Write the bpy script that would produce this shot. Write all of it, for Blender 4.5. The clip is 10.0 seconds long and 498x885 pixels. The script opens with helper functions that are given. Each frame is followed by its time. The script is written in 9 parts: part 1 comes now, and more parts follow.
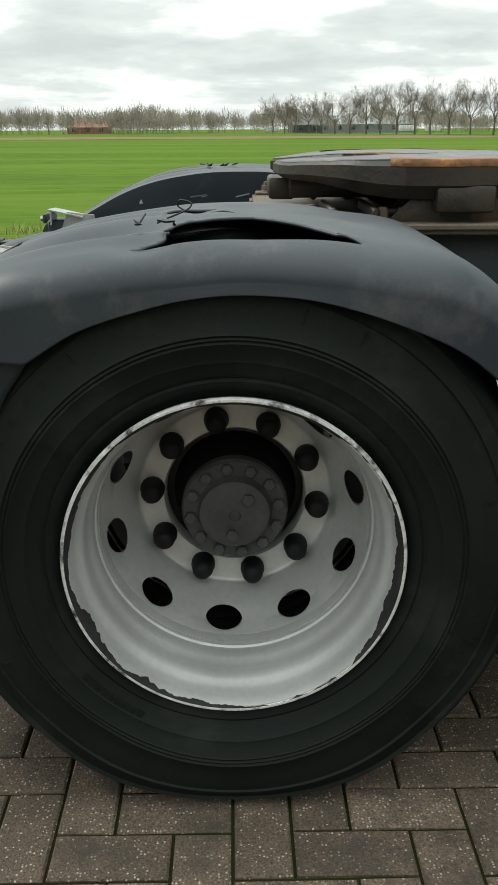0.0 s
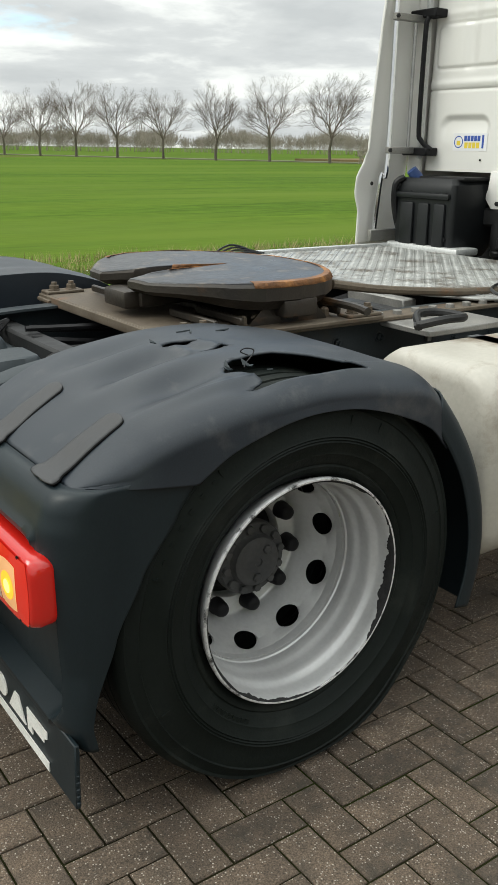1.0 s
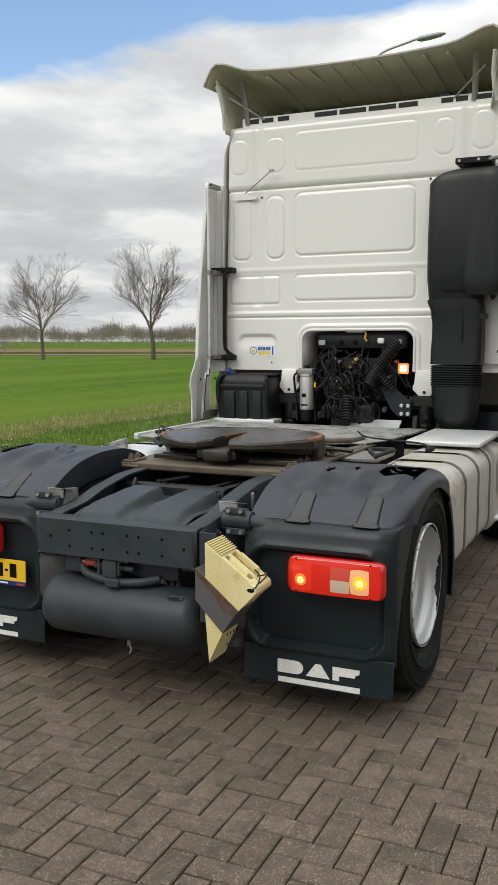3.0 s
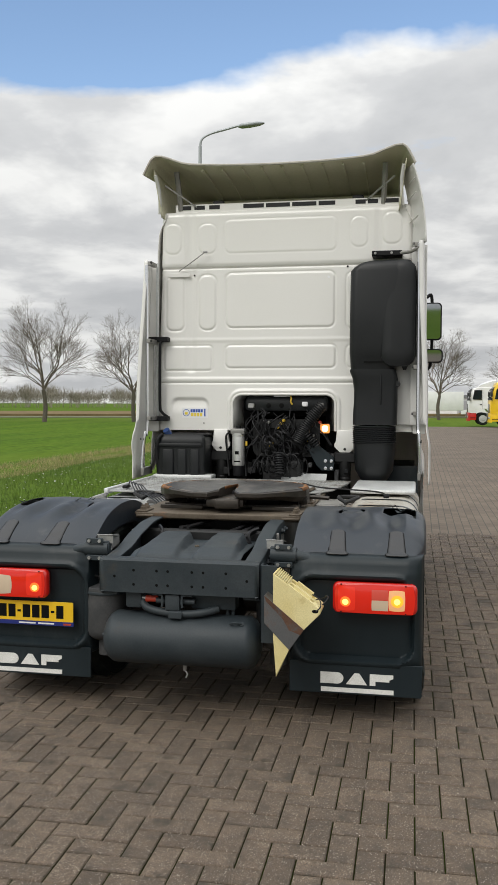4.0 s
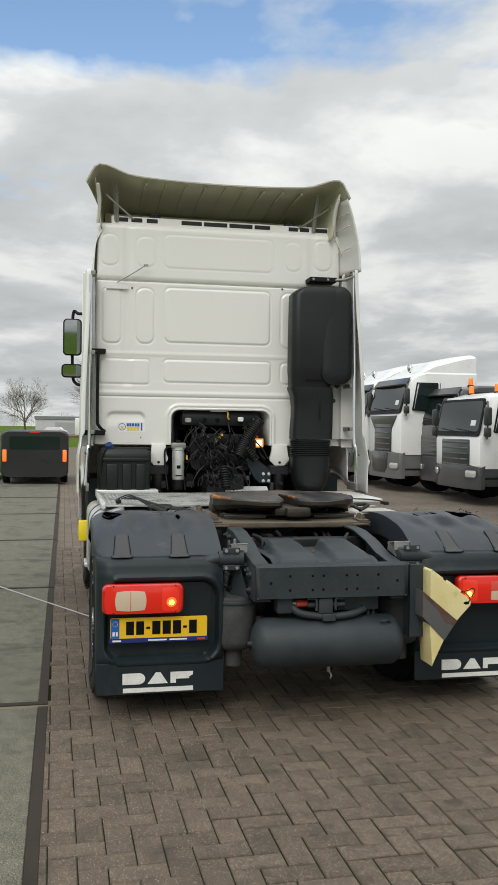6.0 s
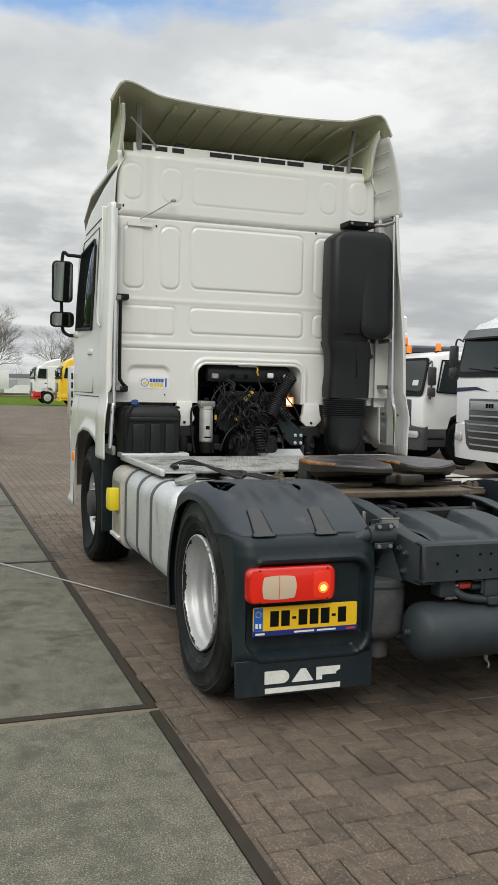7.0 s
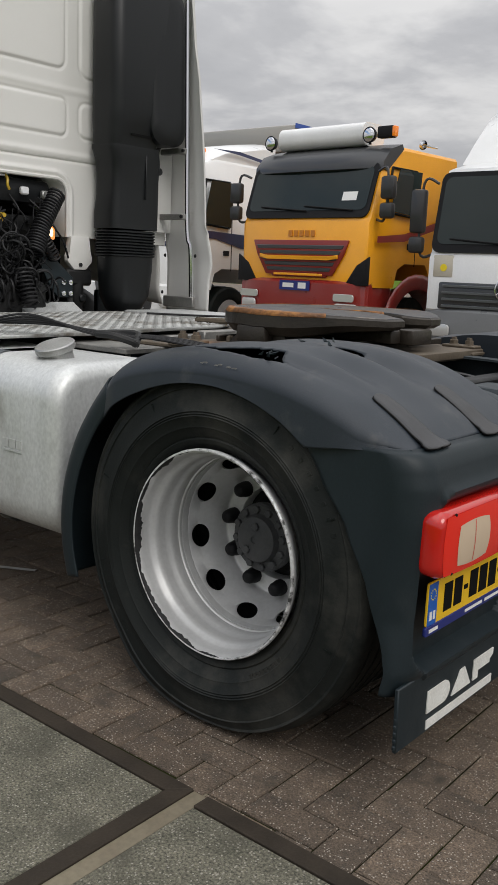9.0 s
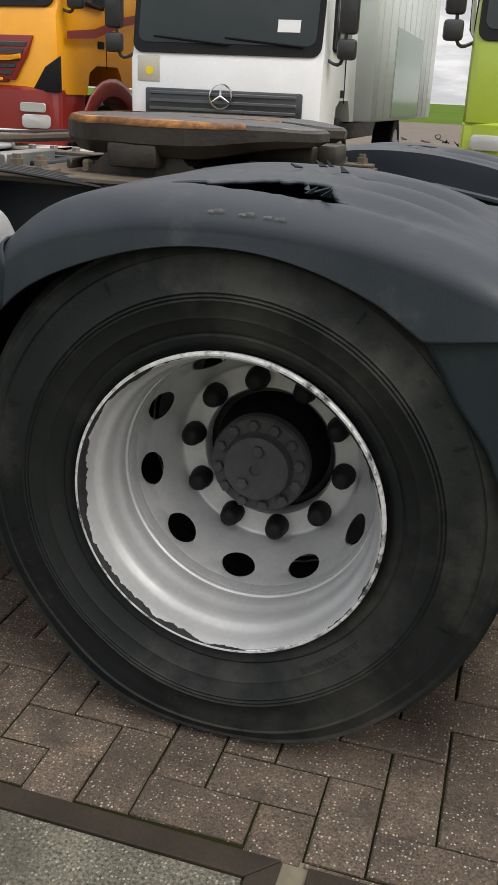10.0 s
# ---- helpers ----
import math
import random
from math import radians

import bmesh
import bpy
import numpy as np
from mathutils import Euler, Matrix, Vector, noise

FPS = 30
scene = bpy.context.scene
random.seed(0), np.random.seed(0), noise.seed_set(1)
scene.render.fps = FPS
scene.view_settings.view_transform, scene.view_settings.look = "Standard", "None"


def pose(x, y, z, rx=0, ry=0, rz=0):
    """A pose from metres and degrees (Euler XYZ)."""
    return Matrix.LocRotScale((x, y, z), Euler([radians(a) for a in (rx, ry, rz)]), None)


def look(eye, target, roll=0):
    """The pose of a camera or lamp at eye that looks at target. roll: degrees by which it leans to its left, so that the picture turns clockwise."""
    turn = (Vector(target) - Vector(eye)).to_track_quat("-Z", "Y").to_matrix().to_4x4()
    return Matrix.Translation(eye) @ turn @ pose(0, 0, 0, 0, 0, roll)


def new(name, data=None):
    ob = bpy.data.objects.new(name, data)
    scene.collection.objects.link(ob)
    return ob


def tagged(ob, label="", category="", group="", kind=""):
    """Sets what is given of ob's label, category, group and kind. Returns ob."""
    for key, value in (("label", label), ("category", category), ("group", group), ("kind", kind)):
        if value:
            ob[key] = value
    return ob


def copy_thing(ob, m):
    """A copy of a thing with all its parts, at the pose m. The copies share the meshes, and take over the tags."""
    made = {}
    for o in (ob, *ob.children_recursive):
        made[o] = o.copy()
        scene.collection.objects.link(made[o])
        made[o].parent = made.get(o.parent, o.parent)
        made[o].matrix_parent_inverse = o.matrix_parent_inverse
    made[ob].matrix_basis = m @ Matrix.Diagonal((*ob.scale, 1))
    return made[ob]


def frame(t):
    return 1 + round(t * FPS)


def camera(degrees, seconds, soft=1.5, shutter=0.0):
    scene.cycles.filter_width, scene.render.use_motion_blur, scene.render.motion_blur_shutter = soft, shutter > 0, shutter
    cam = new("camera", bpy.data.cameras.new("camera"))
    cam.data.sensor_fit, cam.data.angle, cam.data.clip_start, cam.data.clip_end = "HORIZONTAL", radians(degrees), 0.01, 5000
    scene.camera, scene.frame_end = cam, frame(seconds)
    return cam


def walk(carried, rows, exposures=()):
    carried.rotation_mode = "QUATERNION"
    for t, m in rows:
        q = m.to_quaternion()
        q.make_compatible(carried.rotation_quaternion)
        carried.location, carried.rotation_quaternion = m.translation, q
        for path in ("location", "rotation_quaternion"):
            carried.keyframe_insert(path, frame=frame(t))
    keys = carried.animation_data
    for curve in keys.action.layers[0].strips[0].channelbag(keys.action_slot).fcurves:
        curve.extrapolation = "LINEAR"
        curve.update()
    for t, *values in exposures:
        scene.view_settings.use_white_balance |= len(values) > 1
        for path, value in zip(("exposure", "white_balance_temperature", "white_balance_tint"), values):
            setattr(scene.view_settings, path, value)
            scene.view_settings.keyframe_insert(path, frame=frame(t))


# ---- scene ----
cam = camera(31.3, 10.0)
PATH = [
    (0, (0.15, -2.616, 1.212), (0.165, -0.731, 0.546), -0.3),
    (0.5, (-0.381, -2.622, 1.358), (0.219, -0.862, 0.62), 1.3),
    (1, (-1.116, -2.767, 1.545), (-0.024, -1.214, 0.916), 0.9),
    (1.5, (-1.871, -2.741, 1.606), (-0.456, -1.386, 1.204), 0.5),
    (2, (-2.65, -2.69, 1.633), (-1.038, -1.542, 1.345), 0.4),
    (2.2, (-2.959, -2.634, 1.602), (-1.303, -1.545, 1.335), 0.3),
    (3.3, (-4.417, -1.957, 1.702), (-2.561, -1.24, 1.505), -0.1),
    (3.5, (-4.654, -1.772, 1.68), (-2.766, -1.13, 1.516), 0.0),
    (4, (-5.134, -1.223, 1.688), (-3.172, -0.847, 1.599), 0.2),
    (4.5, (-5.454, -0.578, 1.68), (-3.47, -0.332, 1.625), 0.4),
    (5, (-5.626, 0.151, 1.682), (-3.627, 0.125, 1.633), 0.6),
    (5.2, (-5.56, 0.387, 1.649), (-3.563, 0.291, 1.597), 0.7),
    (6.3, (-5.042, 1.842, 1.6), (-3.106, 1.346, 1.556), 0.8),
    (6.5, (-4.799, 2.102, 1.6), (-2.872, 1.567, 1.536), 1.0),
    (7, (-4.234, 2.552, 1.567), (-2.355, 1.877, 1.445), 1.2),
    (7.5, (-3.552, 2.837, 1.49), (-1.76, 1.965, 1.319), 1.6),
    (8, (-2.87, 3.018, 1.426), (-1.22, 1.911, 1.199), 2.1),
    (8.5, (-2.108, 3.065, 1.353), (-0.634, 1.748, 1.049), 2.1),
    (9, (-1.441, 3.011, 1.288), (-0.199, 1.492, 0.907), 2.4),
    (9.5, (-0.824, 2.85, 1.208), (0.088, 1.142, 0.708), 2.7),
    (10, (-0.313, 2.639, 1.215), (0.205, 0.85, 0.486), 2.7),
]
walk(cam, [(t, look(eye, target, roll)) for t, eye, target, roll in PATH], exposures=[(0, 0.16, 6500, 0), (0.5, 0.15, 6500, 2), (1.0, 0.0, 6500, 4), (1.5, -0.20, 6500, 6), (2.2, -0.28, 6500, 8), (3.3, -0.27, 6500, 9), (5.0, -0.36, 6550, 8), (6.5, -0.34, 6450, 6), (7.5, -0.36, 6450, 9), (8.5, -0.50, 6450, 10), (9.0, -0.53, 6450, 11), (9.5, -0.50, 6450, 14), (10, -0.08, 6550, 12)])

# ---- world, sun, exposure ----
SUN_AZ, SUN_EL = 158.0, 42.0
GAP_NORMAL, GAP_AHEAD = (0.4145, -0.0455, -0.909), (0.888, 0.288, 0.358)


def build_world():
    w = bpy.data.worlds.new("sky")
    scene.world = w
    w.use_nodes = True
    nt = w.node_tree
    nt.nodes.clear()
    N, L = nt.nodes.new, nt.links.new
    out, bg = N("ShaderNodeOutputWorld"), N("ShaderNodeBackground")
    sky = N("ShaderNodeTexSky")
    sky.sky_type, sky.sun_disc = "NISHITA", False
    sky.sun_elevation, sky.sun_rotation = radians(SUN_EL), radians(90 - SUN_AZ)
    sky.air_density, sky.dust_density, sky.ozone_density = 1.0, 0.6, 1.5
    blue = N("ShaderNodeVectorMath")
    blue.operation = "SCALE"
    blue.inputs["Scale"].default_value = 0.23
    L(sky.outputs[0], blue.inputs[0])
    tc, sep = N("ShaderNodeTexCoord"), N("ShaderNodeSeparateXYZ")
    L(tc.outputs["Generated"], sep.inputs[0])
    zz = N("ShaderNodeMath")
    zz.operation = "MAXIMUM"
    zz.inputs[1].default_value = 0.0
    L(sep.outputs[2], zz.inputs[0])
    den = N("ShaderNodeMath")
    den.operation = "ADD"
    den.inputs[1].default_value = 0.16
    L(zz.outputs[0], den.inputs[0])
    inv = N("ShaderNodeMath")
    inv.operation = "DIVIDE"
    inv.inputs[0].default_value = 1.0
    L(den.outputs[0], inv.inputs[1])
    flat = N("ShaderNodeVectorMath")
    flat.operation = "SCALE"
    L(tc.outputs["Generated"], flat.inputs[0])
    L(inv.outputs[0], flat.inputs["Scale"])
    mp = N("ShaderNodeMapping")
    mp.inputs["Location"].default_value = (3.15, 1.7, 0.0)
    L(flat.outputs[0], mp.inputs[0])
    n1, n2, n3 = (N("ShaderNodeTexNoise") for _ in range(3))
    for n, s, d, r in ((n1, 0.72, 7, 0.55), (n2, 1.5, 6, 0.55), (n3, 3.5, 5, 0.5)):
        n.inputs["Scale"].default_value = s
        n.inputs["Detail"].default_value = d
        n.inputs["Roughness"].default_value = r
        n.inputs["Distortion"].default_value = 0.15
        L(mp.outputs[0], n.inputs["Vector"])
    mask = N("ShaderNodeValToRGB")
    mask.color_ramp.elements[0].position, mask.color_ramp.elements[1].position = 0.40, 0.47
    low = N("ShaderNodeMapRange")
    low.inputs[1].default_value, low.inputs[2].default_value = 0.0, 0.42
    low.inputs[3].default_value, low.inputs[4].default_value = 0.13, -0.02
    L(sep.outputs[2], low.inputs[0])
    # the deck breaks up along a band that rises across the sky ahead of the truck
    def dotted(v):
        n = N("ShaderNodeVectorMath")
        n.operation = "DOT_PRODUCT"
        n.inputs[1].default_value = v
        L(tc.outputs["Generated"], n.inputs[0])
        return n.outputs["Value"]
    def ranged(source, a, b, lo, hi):
        r = N("ShaderNodeMapRange")
        r.inputs[1].default_value, r.inputs[2].default_value, r.inputs[3].default_value, r.inputs[4].default_value = a, b, lo, hi
        L(source, r.inputs[0])
        return r.outputs[0]
    across = N("ShaderNodeMath")
    across.operation = "ABSOLUTE"
    L(dotted(GAP_NORMAL), across.inputs[0])
    thin = N("ShaderNodeMath")
    L(ranged(across.outputs[0], 0.03, 0.12, -0.15, 0.10), thin.inputs[0])
    L(ranged(dotted(GAP_AHEAD), 0.50, 0.78, 0.12, 0.0), thin.inputs[1])
    some = N("ShaderNodeMath")
    L(n1.outputs["Fac"], some.inputs[0])
    L(thin.outputs[0], some.inputs[1])
    more = N("ShaderNodeMath")
    L(some.outputs[0], more.inputs[0])
    L(low.outputs[0], more.inputs[1])
    L(more.outputs[0], mask.inputs[0])
    body = N("ShaderNodeValToRGB")
    e = body.color_ramp.elements
    e[0].position, e[0].color = 0.34, (0.76, 0.775, 0.80, 1)
    e[1].position, e[1].color = 0.60, (1.26, 1.26, 1.25, 1)
    k = e.new(0.48)
    k.color = (0.90, 0.91, 0.93, 1)
    L(n2.outputs["Fac"], body.inputs[0])
    soft = N("ShaderNodeMix")
    soft.data_type, soft.blend_type = "RGBA", "SOFT_LIGHT"
    soft.inputs[0].default_value = 0.35
    L(body.outputs[0], soft.inputs[6])
    L(n3.outputs["Fac"], soft.inputs[7])
    # the cloud deck is thinner and lighter over the meadow, thicker and greyer over the yard
    dot = N("ShaderNodeVectorMath")
    dot.operation = "DOT_PRODUCT"
    dot.inputs[1].default_value = (-0.12, 0.94, 0.30)
    L(tc.outputs["Generated"], dot.inputs[0])
    glow = N("ShaderNodeMapRange")
    glow.inputs[1].default_value, glow.inputs[2].default_value = -0.9, 1.0
    glow.inputs[3].default_value, glow.inputs[4].default_value = 0.75, 0.84
    L(dot.outputs["Value"], glow.inputs[0])
    lit = N("ShaderNodeVectorMath")
    lit.operation = "SCALE"
    L(soft.outputs[2], lit.inputs[0])
    # overcast sky: the zenith is brighter than the horizon
    high = N("ShaderNodeMath")
    high.operation = "POWER"
    high.inputs[1].default_value = 2.0
    L(zz.outputs[0], high.inputs[0])
    rise = N("ShaderNodeMath")
    rise.operation = "MULTIPLY_ADD"
    rise.inputs[1].default_value, rise.inputs[2].default_value = 2.1, 1.0
    L(high.outputs[0], rise.inputs[0])
    both = N("ShaderNodeMath")
    both.operation = "MULTIPLY"
    L(rise.outputs[0], both.inputs[0])
    L(glow.outputs[0], both.inputs[1])
    L(both.outputs[0], lit.inputs["Scale"])
    mix = N("ShaderNodeMix")
    mix.data_type = "RGBA"
    L(mask.outputs[0], mix.inputs[0])
    L(blue.outputs[0], mix.inputs[6])
    L(lit.outputs[0], mix.inputs[7])
    L(mix.outputs[2], bg.inputs[0])
    bg.inputs[1].default_value = 1.0
    L(bg.outputs[0], out.inputs[0])


build_world()
sun = new("sun", bpy.data.lights.new("sun", "SUN"))
sun.data.energy, sun.data.angle, sun.data.color = 1.5, radians(28), (1.0, 0.96, 0.9)
sun.matrix_world = look((math.cos(radians(SUN_AZ)), math.sin(radians(SUN_AZ)), math.tan(radians(SUN_EL))), (0, 0, 0))


# ---- materials ----
def surface(name, a, b, scale=4.0, rough=0.6, metal=0.0, bump=0.1, grain=150.0, vary=0.12, stain=None, stain_scale=2.0, stain_at=0.62,
            coat=0.0, spec=0.5, gloss=0.1, each=0.0, island=0.0, speck=None, streak=1.0, stretch=(1.0, 1.0, 1.0)):
    """Two colours mixed by noise, fine relief, uneven gloss, stains with a shape of their own."""
    m = bpy.data.materials.new(name)
    m.use_nodes = True
    nt = m.node_tree
    N, L = nt.nodes.new, nt.links.new
    p = nt.nodes["Principled BSDF"]
    tc = N("ShaderNodeTexCoord")
    mp = N("ShaderNodeMapping")
    mp.inputs["Scale"].default_value = (stretch[0], stretch[1], stretch[2] / streak)
    L(tc.outputs["Object"], mp.inputs[0])
    vec = mp.outputs[0]
    if each:
        oi, add = N("ShaderNodeObjectInfo"), N("ShaderNodeVectorMath")
        off = N("ShaderNodeVectorMath")
        off.operation = "SCALE"
        off.inputs[0].default_value = (13.0, 7.0, 5.0)
        L(oi.outputs["Random"], off.inputs["Scale"])
        L(mp.outputs[0], add.inputs[0])
        L(off.outputs[0], add.inputs[1])
        vec = add.outputs[0]
    def tex(s, d=5, r=0.6):
        n = N("ShaderNodeTexNoise")
        n.inputs["Scale"].default_value, n.inputs["Detail"].default_value, n.inputs["Roughness"].default_value = s, d, r
        L(vec, n.inputs["Vector"])
        return n.outputs["Fac"]
    big, fine = tex(scale), tex(grain, 3)
    ramp = N("ShaderNodeMapRange")
    ramp.inputs[1].default_value, ramp.inputs[2].default_value = 0.3, 0.7
    L(big, ramp.inputs[0])
    mix = N("ShaderNodeMix")
    mix.data_type = "RGBA"
    mix.inputs[6].default_value, mix.inputs[7].default_value = (*a, 1), (*b, 1)
    L(ramp.outputs[0], mix.inputs[0])
    col = mix.outputs[2]
    def factor(source, lo, hi, at=(0.0, 1.0)):
        nonlocal col
        r = N("ShaderNodeMapRange")
        r.inputs[1].default_value, r.inputs[2].default_value = at
        r.inputs[3].default_value, r.inputs[4].default_value = lo, hi
        L(source, r.inputs[0])
        s = N("ShaderNodeVectorMath")
        s.operation = "SCALE"
        L(col, s.inputs[0])
        L(r.outputs[0], s.inputs["Scale"])
        col = s.outputs[0]
    factor(fine, 1 - vary, 1 + vary, (0.3, 0.7))
    if each:
        factor(oi.outputs["Random"], 1 - each, 1 + each)
    if island:
        g = N("ShaderNodeNewGeometry")
        factor(g.outputs["Random Per Island"], 1 - island, 1 + island)
    if speck:
        c, size, thr = speck
        v = N("ShaderNodeTexVoronoi")
        v.inputs["Scale"].default_value, v.inputs["Randomness"].default_value = size, 1.0
        L(vec, v.inputs["Vector"])
        r = N("ShaderNodeMapRange")
        r.inputs[1].default_value, r.inputs[2].default_value = thr, thr * 0.7
        L(v.outputs["Distance"], r.inputs[0])
        pick = N("ShaderNodeMath")
        pick.operation = "MULTIPLY"
        sel = N("ShaderNodeSeparateColor")
        L(v.outputs["Color"], sel.inputs[0])
        gt = N("ShaderNodeMapRange")
        gt.inputs[1].default_value, gt.inputs[2].default_value = 0.58, 0.86
        L(sel.outputs[0], gt.inputs[0])
        L(gt.outputs[0], pick.inputs[0])
        L(r.outputs[0], pick.inputs[1])
        mm = N("ShaderNodeMix")
        mm.data_type = "RGBA"
        mm.inputs[7].default_value = (*c, 1)
        L(pick.outputs[0], mm.inputs[0])
        L(col, mm.inputs[6])
        col = mm.outputs[2]
    if stain:
        st = N("ShaderNodeMapRange")
        st.inputs[1].default_value, st.inputs[2].default_value = stain_at - 0.06, stain_at + 0.08
        L(tex(stain_scale, 8, 0.68), st.inputs[0])
        mm = N("ShaderNodeMix")
        mm.data_type = "RGBA"
        mm.inputs[7].default_value = (*stain, 1)
        L(st.outputs[0], mm.inputs[0])
        L(col, mm.inputs[6])
        col = mm.outputs[2]
    L(col, p.inputs["Base Color"])
    rr = N("ShaderNodeMapRange")
    rr.inputs[1].default_value, rr.inputs[2].default_value = 0.3, 0.7
    rr.inputs[3].default_value, rr.inputs[4].default_value = max(0.02, rough - gloss), min(1.0, rough + gloss)
    L(big, rr.inputs[0])
    L(rr.outputs[0], p.inputs["Roughness"])
    p.inputs["Metallic"].default_value = metal
    p.inputs["Specular IOR Level"].default_value = spec
    p.inputs["Coat Weight"].default_value = coat
    p.inputs["Coat Roughness"].default_value = 0.08
    if bump:
        bp = N("ShaderNodeBump")
        bp.inputs["Strength"].default_value, bp.inputs["Distance"].default_value = bump, 0.004
        L(fine, bp.inputs["Height"])
        L(bp.outputs[0], p.inputs["Normal"])
    return m


def plain(name, c, rough=0.5, metal=0.0, emit=None, power=0.0, transmission=0.0, coat=0.0, spec=0.5):
    m = bpy.data.materials.new(name)
    m.use_nodes = True
    p = m.node_tree.nodes["Principled BSDF"]
    p.inputs["Base Color"].default_value = (*c, 1)
    p.inputs["Roughness"].default_value, p.inputs["Metallic"].default_value = rough, metal
    p.inputs["Specular IOR Level"].default_value = spec
    p.inputs["Transmission Weight"].default_value, p.inputs["Coat Weight"].default_value = transmission, coat
    if emit:
        p.inputs["Emission Color"].default_value, p.inputs["Emission Strength"].default_value = (*emit, 1), power
    return m


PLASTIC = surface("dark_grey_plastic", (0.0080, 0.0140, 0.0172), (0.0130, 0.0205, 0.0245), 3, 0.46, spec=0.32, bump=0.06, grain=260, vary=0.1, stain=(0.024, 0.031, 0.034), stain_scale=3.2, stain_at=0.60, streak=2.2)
# lighter copy of PLASTIC: sheen on the dusty upper faces put into colour
PLASTIC_TOP = surface("top_sheen_grey_plastic", (0.0145, 0.0195, 0.0262), (0.0255, 0.0325, 0.041), 2.2, 0.46, spec=0.42, bump=0.06, grain=240, vary=0.12, stain=(0.056, 0.058, 0.060), stain_scale=5.0, stain_at=0.64)
SCRAPE = surface("pale_scrape", (0.14, 0.135, 0.125), (0.26, 0.25, 0.235), 30, 0.7, bump=0.2)
STRAP = surface("weathered_strap", (0.022, 0.0235, 0.026), (0.036, 0.035, 0.035), 9, 0.5, bump=0.15, grain=120)
RUBBER = surface("tyre_rubber", (0.004, 0.0065, 0.0055), (0.009, 0.012, 0.0105), 4, 0.66, bump=0.22, grain=110, stain=(0.018, 0.021, 0.018), stain_scale=3.2, stain_at=0.58, spec=0.16)
RUBBER_DUSTY = surface("dusty_tyre_rubber", (0.0055, 0.0075, 0.0070), (0.0125, 0.0145, 0.0135), 4, 0.66, bump=0.25, grain=110, stain=(0.032, 0.032, 0.028), stain_scale=3.0, stain_at=0.56, spec=0.22)
RIM = surface("silver_rim_paint", (0.50, 0.502, 0.50), (0.57, 0.572, 0.57), 6, 0.42, 0.42, bump=0.03, grain=80, vary=0.05, stain=(0.30, 0.28, 0.24), stain_scale=4.5, stain_at=0.78)
RIM_WORN = surface("bare_rim_lip", (0.60, 0.60, 0.60), (0.74, 0.74, 0.74), 30, 0.4, 0.3, bump=0.2, grain=90, stain=(0.05, 0.05, 0.05), stain_scale=34, stain_at=0.57)
FLAKED = surface("flaked_black_primer", (0.014, 0.014, 0.015), (0.028, 0.028, 0.028), 30, 0.6, bump=0.2, grain=120, spec=0.15)
RUST_EDGE = surface("orange_rust_edge", (0.10, 0.045, 0.018), (0.24, 0.10, 0.028), 7, 0.6, 0.1, bump=0.8, grain=60, vary=0.4, stain=(0.46, 0.20, 0.05), stain_scale=6, stain_at=0.56)
NUT = surface("black_cap", (0.007, 0.007, 0.008), (0.013, 0.013, 0.014), 20, 0.55, bump=0.05, spec=0.18)
HUB = surface("grey_hub", (0.042, 0.044, 0.046), (0.07, 0.07, 0.07), 14, 0.6, bump=0.15, grain=90, spec=0.3)
DARK = surface("engine_black", (0.009, 0.0095, 0.010), (0.018, 0.018, 0.018), 12, 0.48, bump=0.12, grain=80, spec=0.3)
CHASSIS = surface("chassis_grey", (0.022, 0.030, 0.035), (0.038, 0.046, 0.051), 5, 0.5, bump=0.08, grain=120, stain=(0.05, 0.044, 0.036), stain_scale=4, stain_at=0.66, spec=0.3)
WHITE = surface("white_cab_paint", (0.715, 0.705, 0.672), (0.728, 0.718, 0.686), 0.9, 0.3, bump=0.012, grain=60, vary=0.006, coat=0.4, gloss=0.015)
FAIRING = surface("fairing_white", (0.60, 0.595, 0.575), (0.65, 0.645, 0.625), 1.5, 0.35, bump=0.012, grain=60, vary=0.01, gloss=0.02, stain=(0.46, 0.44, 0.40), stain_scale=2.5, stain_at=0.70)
CREAM = surface("aged_white_paint", (0.38, 0.36, 0.31), (0.46, 0.44, 0.39), 3, 0.42, bump=0.03, grain=70, vary=0.05, stain=(0.24, 0.20, 0.15), stain_scale=3.0, stain_at=0.60)
OLIVE = surface("spoiler_inside", (0.52, 0.50, 0.37), (0.60, 0.58, 0.44), 3, 0.75, bump=0.12, grain=90, streak=3)
ALU = surface("brushed_aluminium", (0.56, 0.57, 0.56), (0.64, 0.65, 0.64), 5, 0.46, 0.45, bump=0.04, grain=90, stain=(0.36, 0.35, 0.33), stain_scale=3, stain_at=0.70, streak=1.6)
TANK_BAND = surface("tank_band_grey", (0.060, 0.068, 0.074), (0.085, 0.094, 0.10), 8, 0.6, bump=0.1)
CHECKER = surface("checker_aluminium", (0.30, 0.305, 0.295), (0.43, 0.435, 0.42), 7, 0.5, 0.45, bump=0.25, grain=70, stain=(0.13, 0.115, 0.095), stain_scale=5, stain_at=0.56)
STEEL = surface("galvanised_steel", (0.30, 0.30, 0.29), (0.42, 0.42, 0.41), 12, 0.45, 0.7, bump=0.1)
TIN = surface("tinted_bracket_steel", (0.20, 0.20, 0.19), (0.30, 0.29, 0.27), 9, 0.5, 0.5, bump=0.1)
COUPLING = surface("greasy_cast_iron", (0.018, 0.016, 0.014), (0.046, 0.037, 0.028), 5, 0.42, 0.3, bump=0.35, grain=70, stain=(0.13, 0.066, 0.028), stain_scale=3.4, stain_at=0.62)
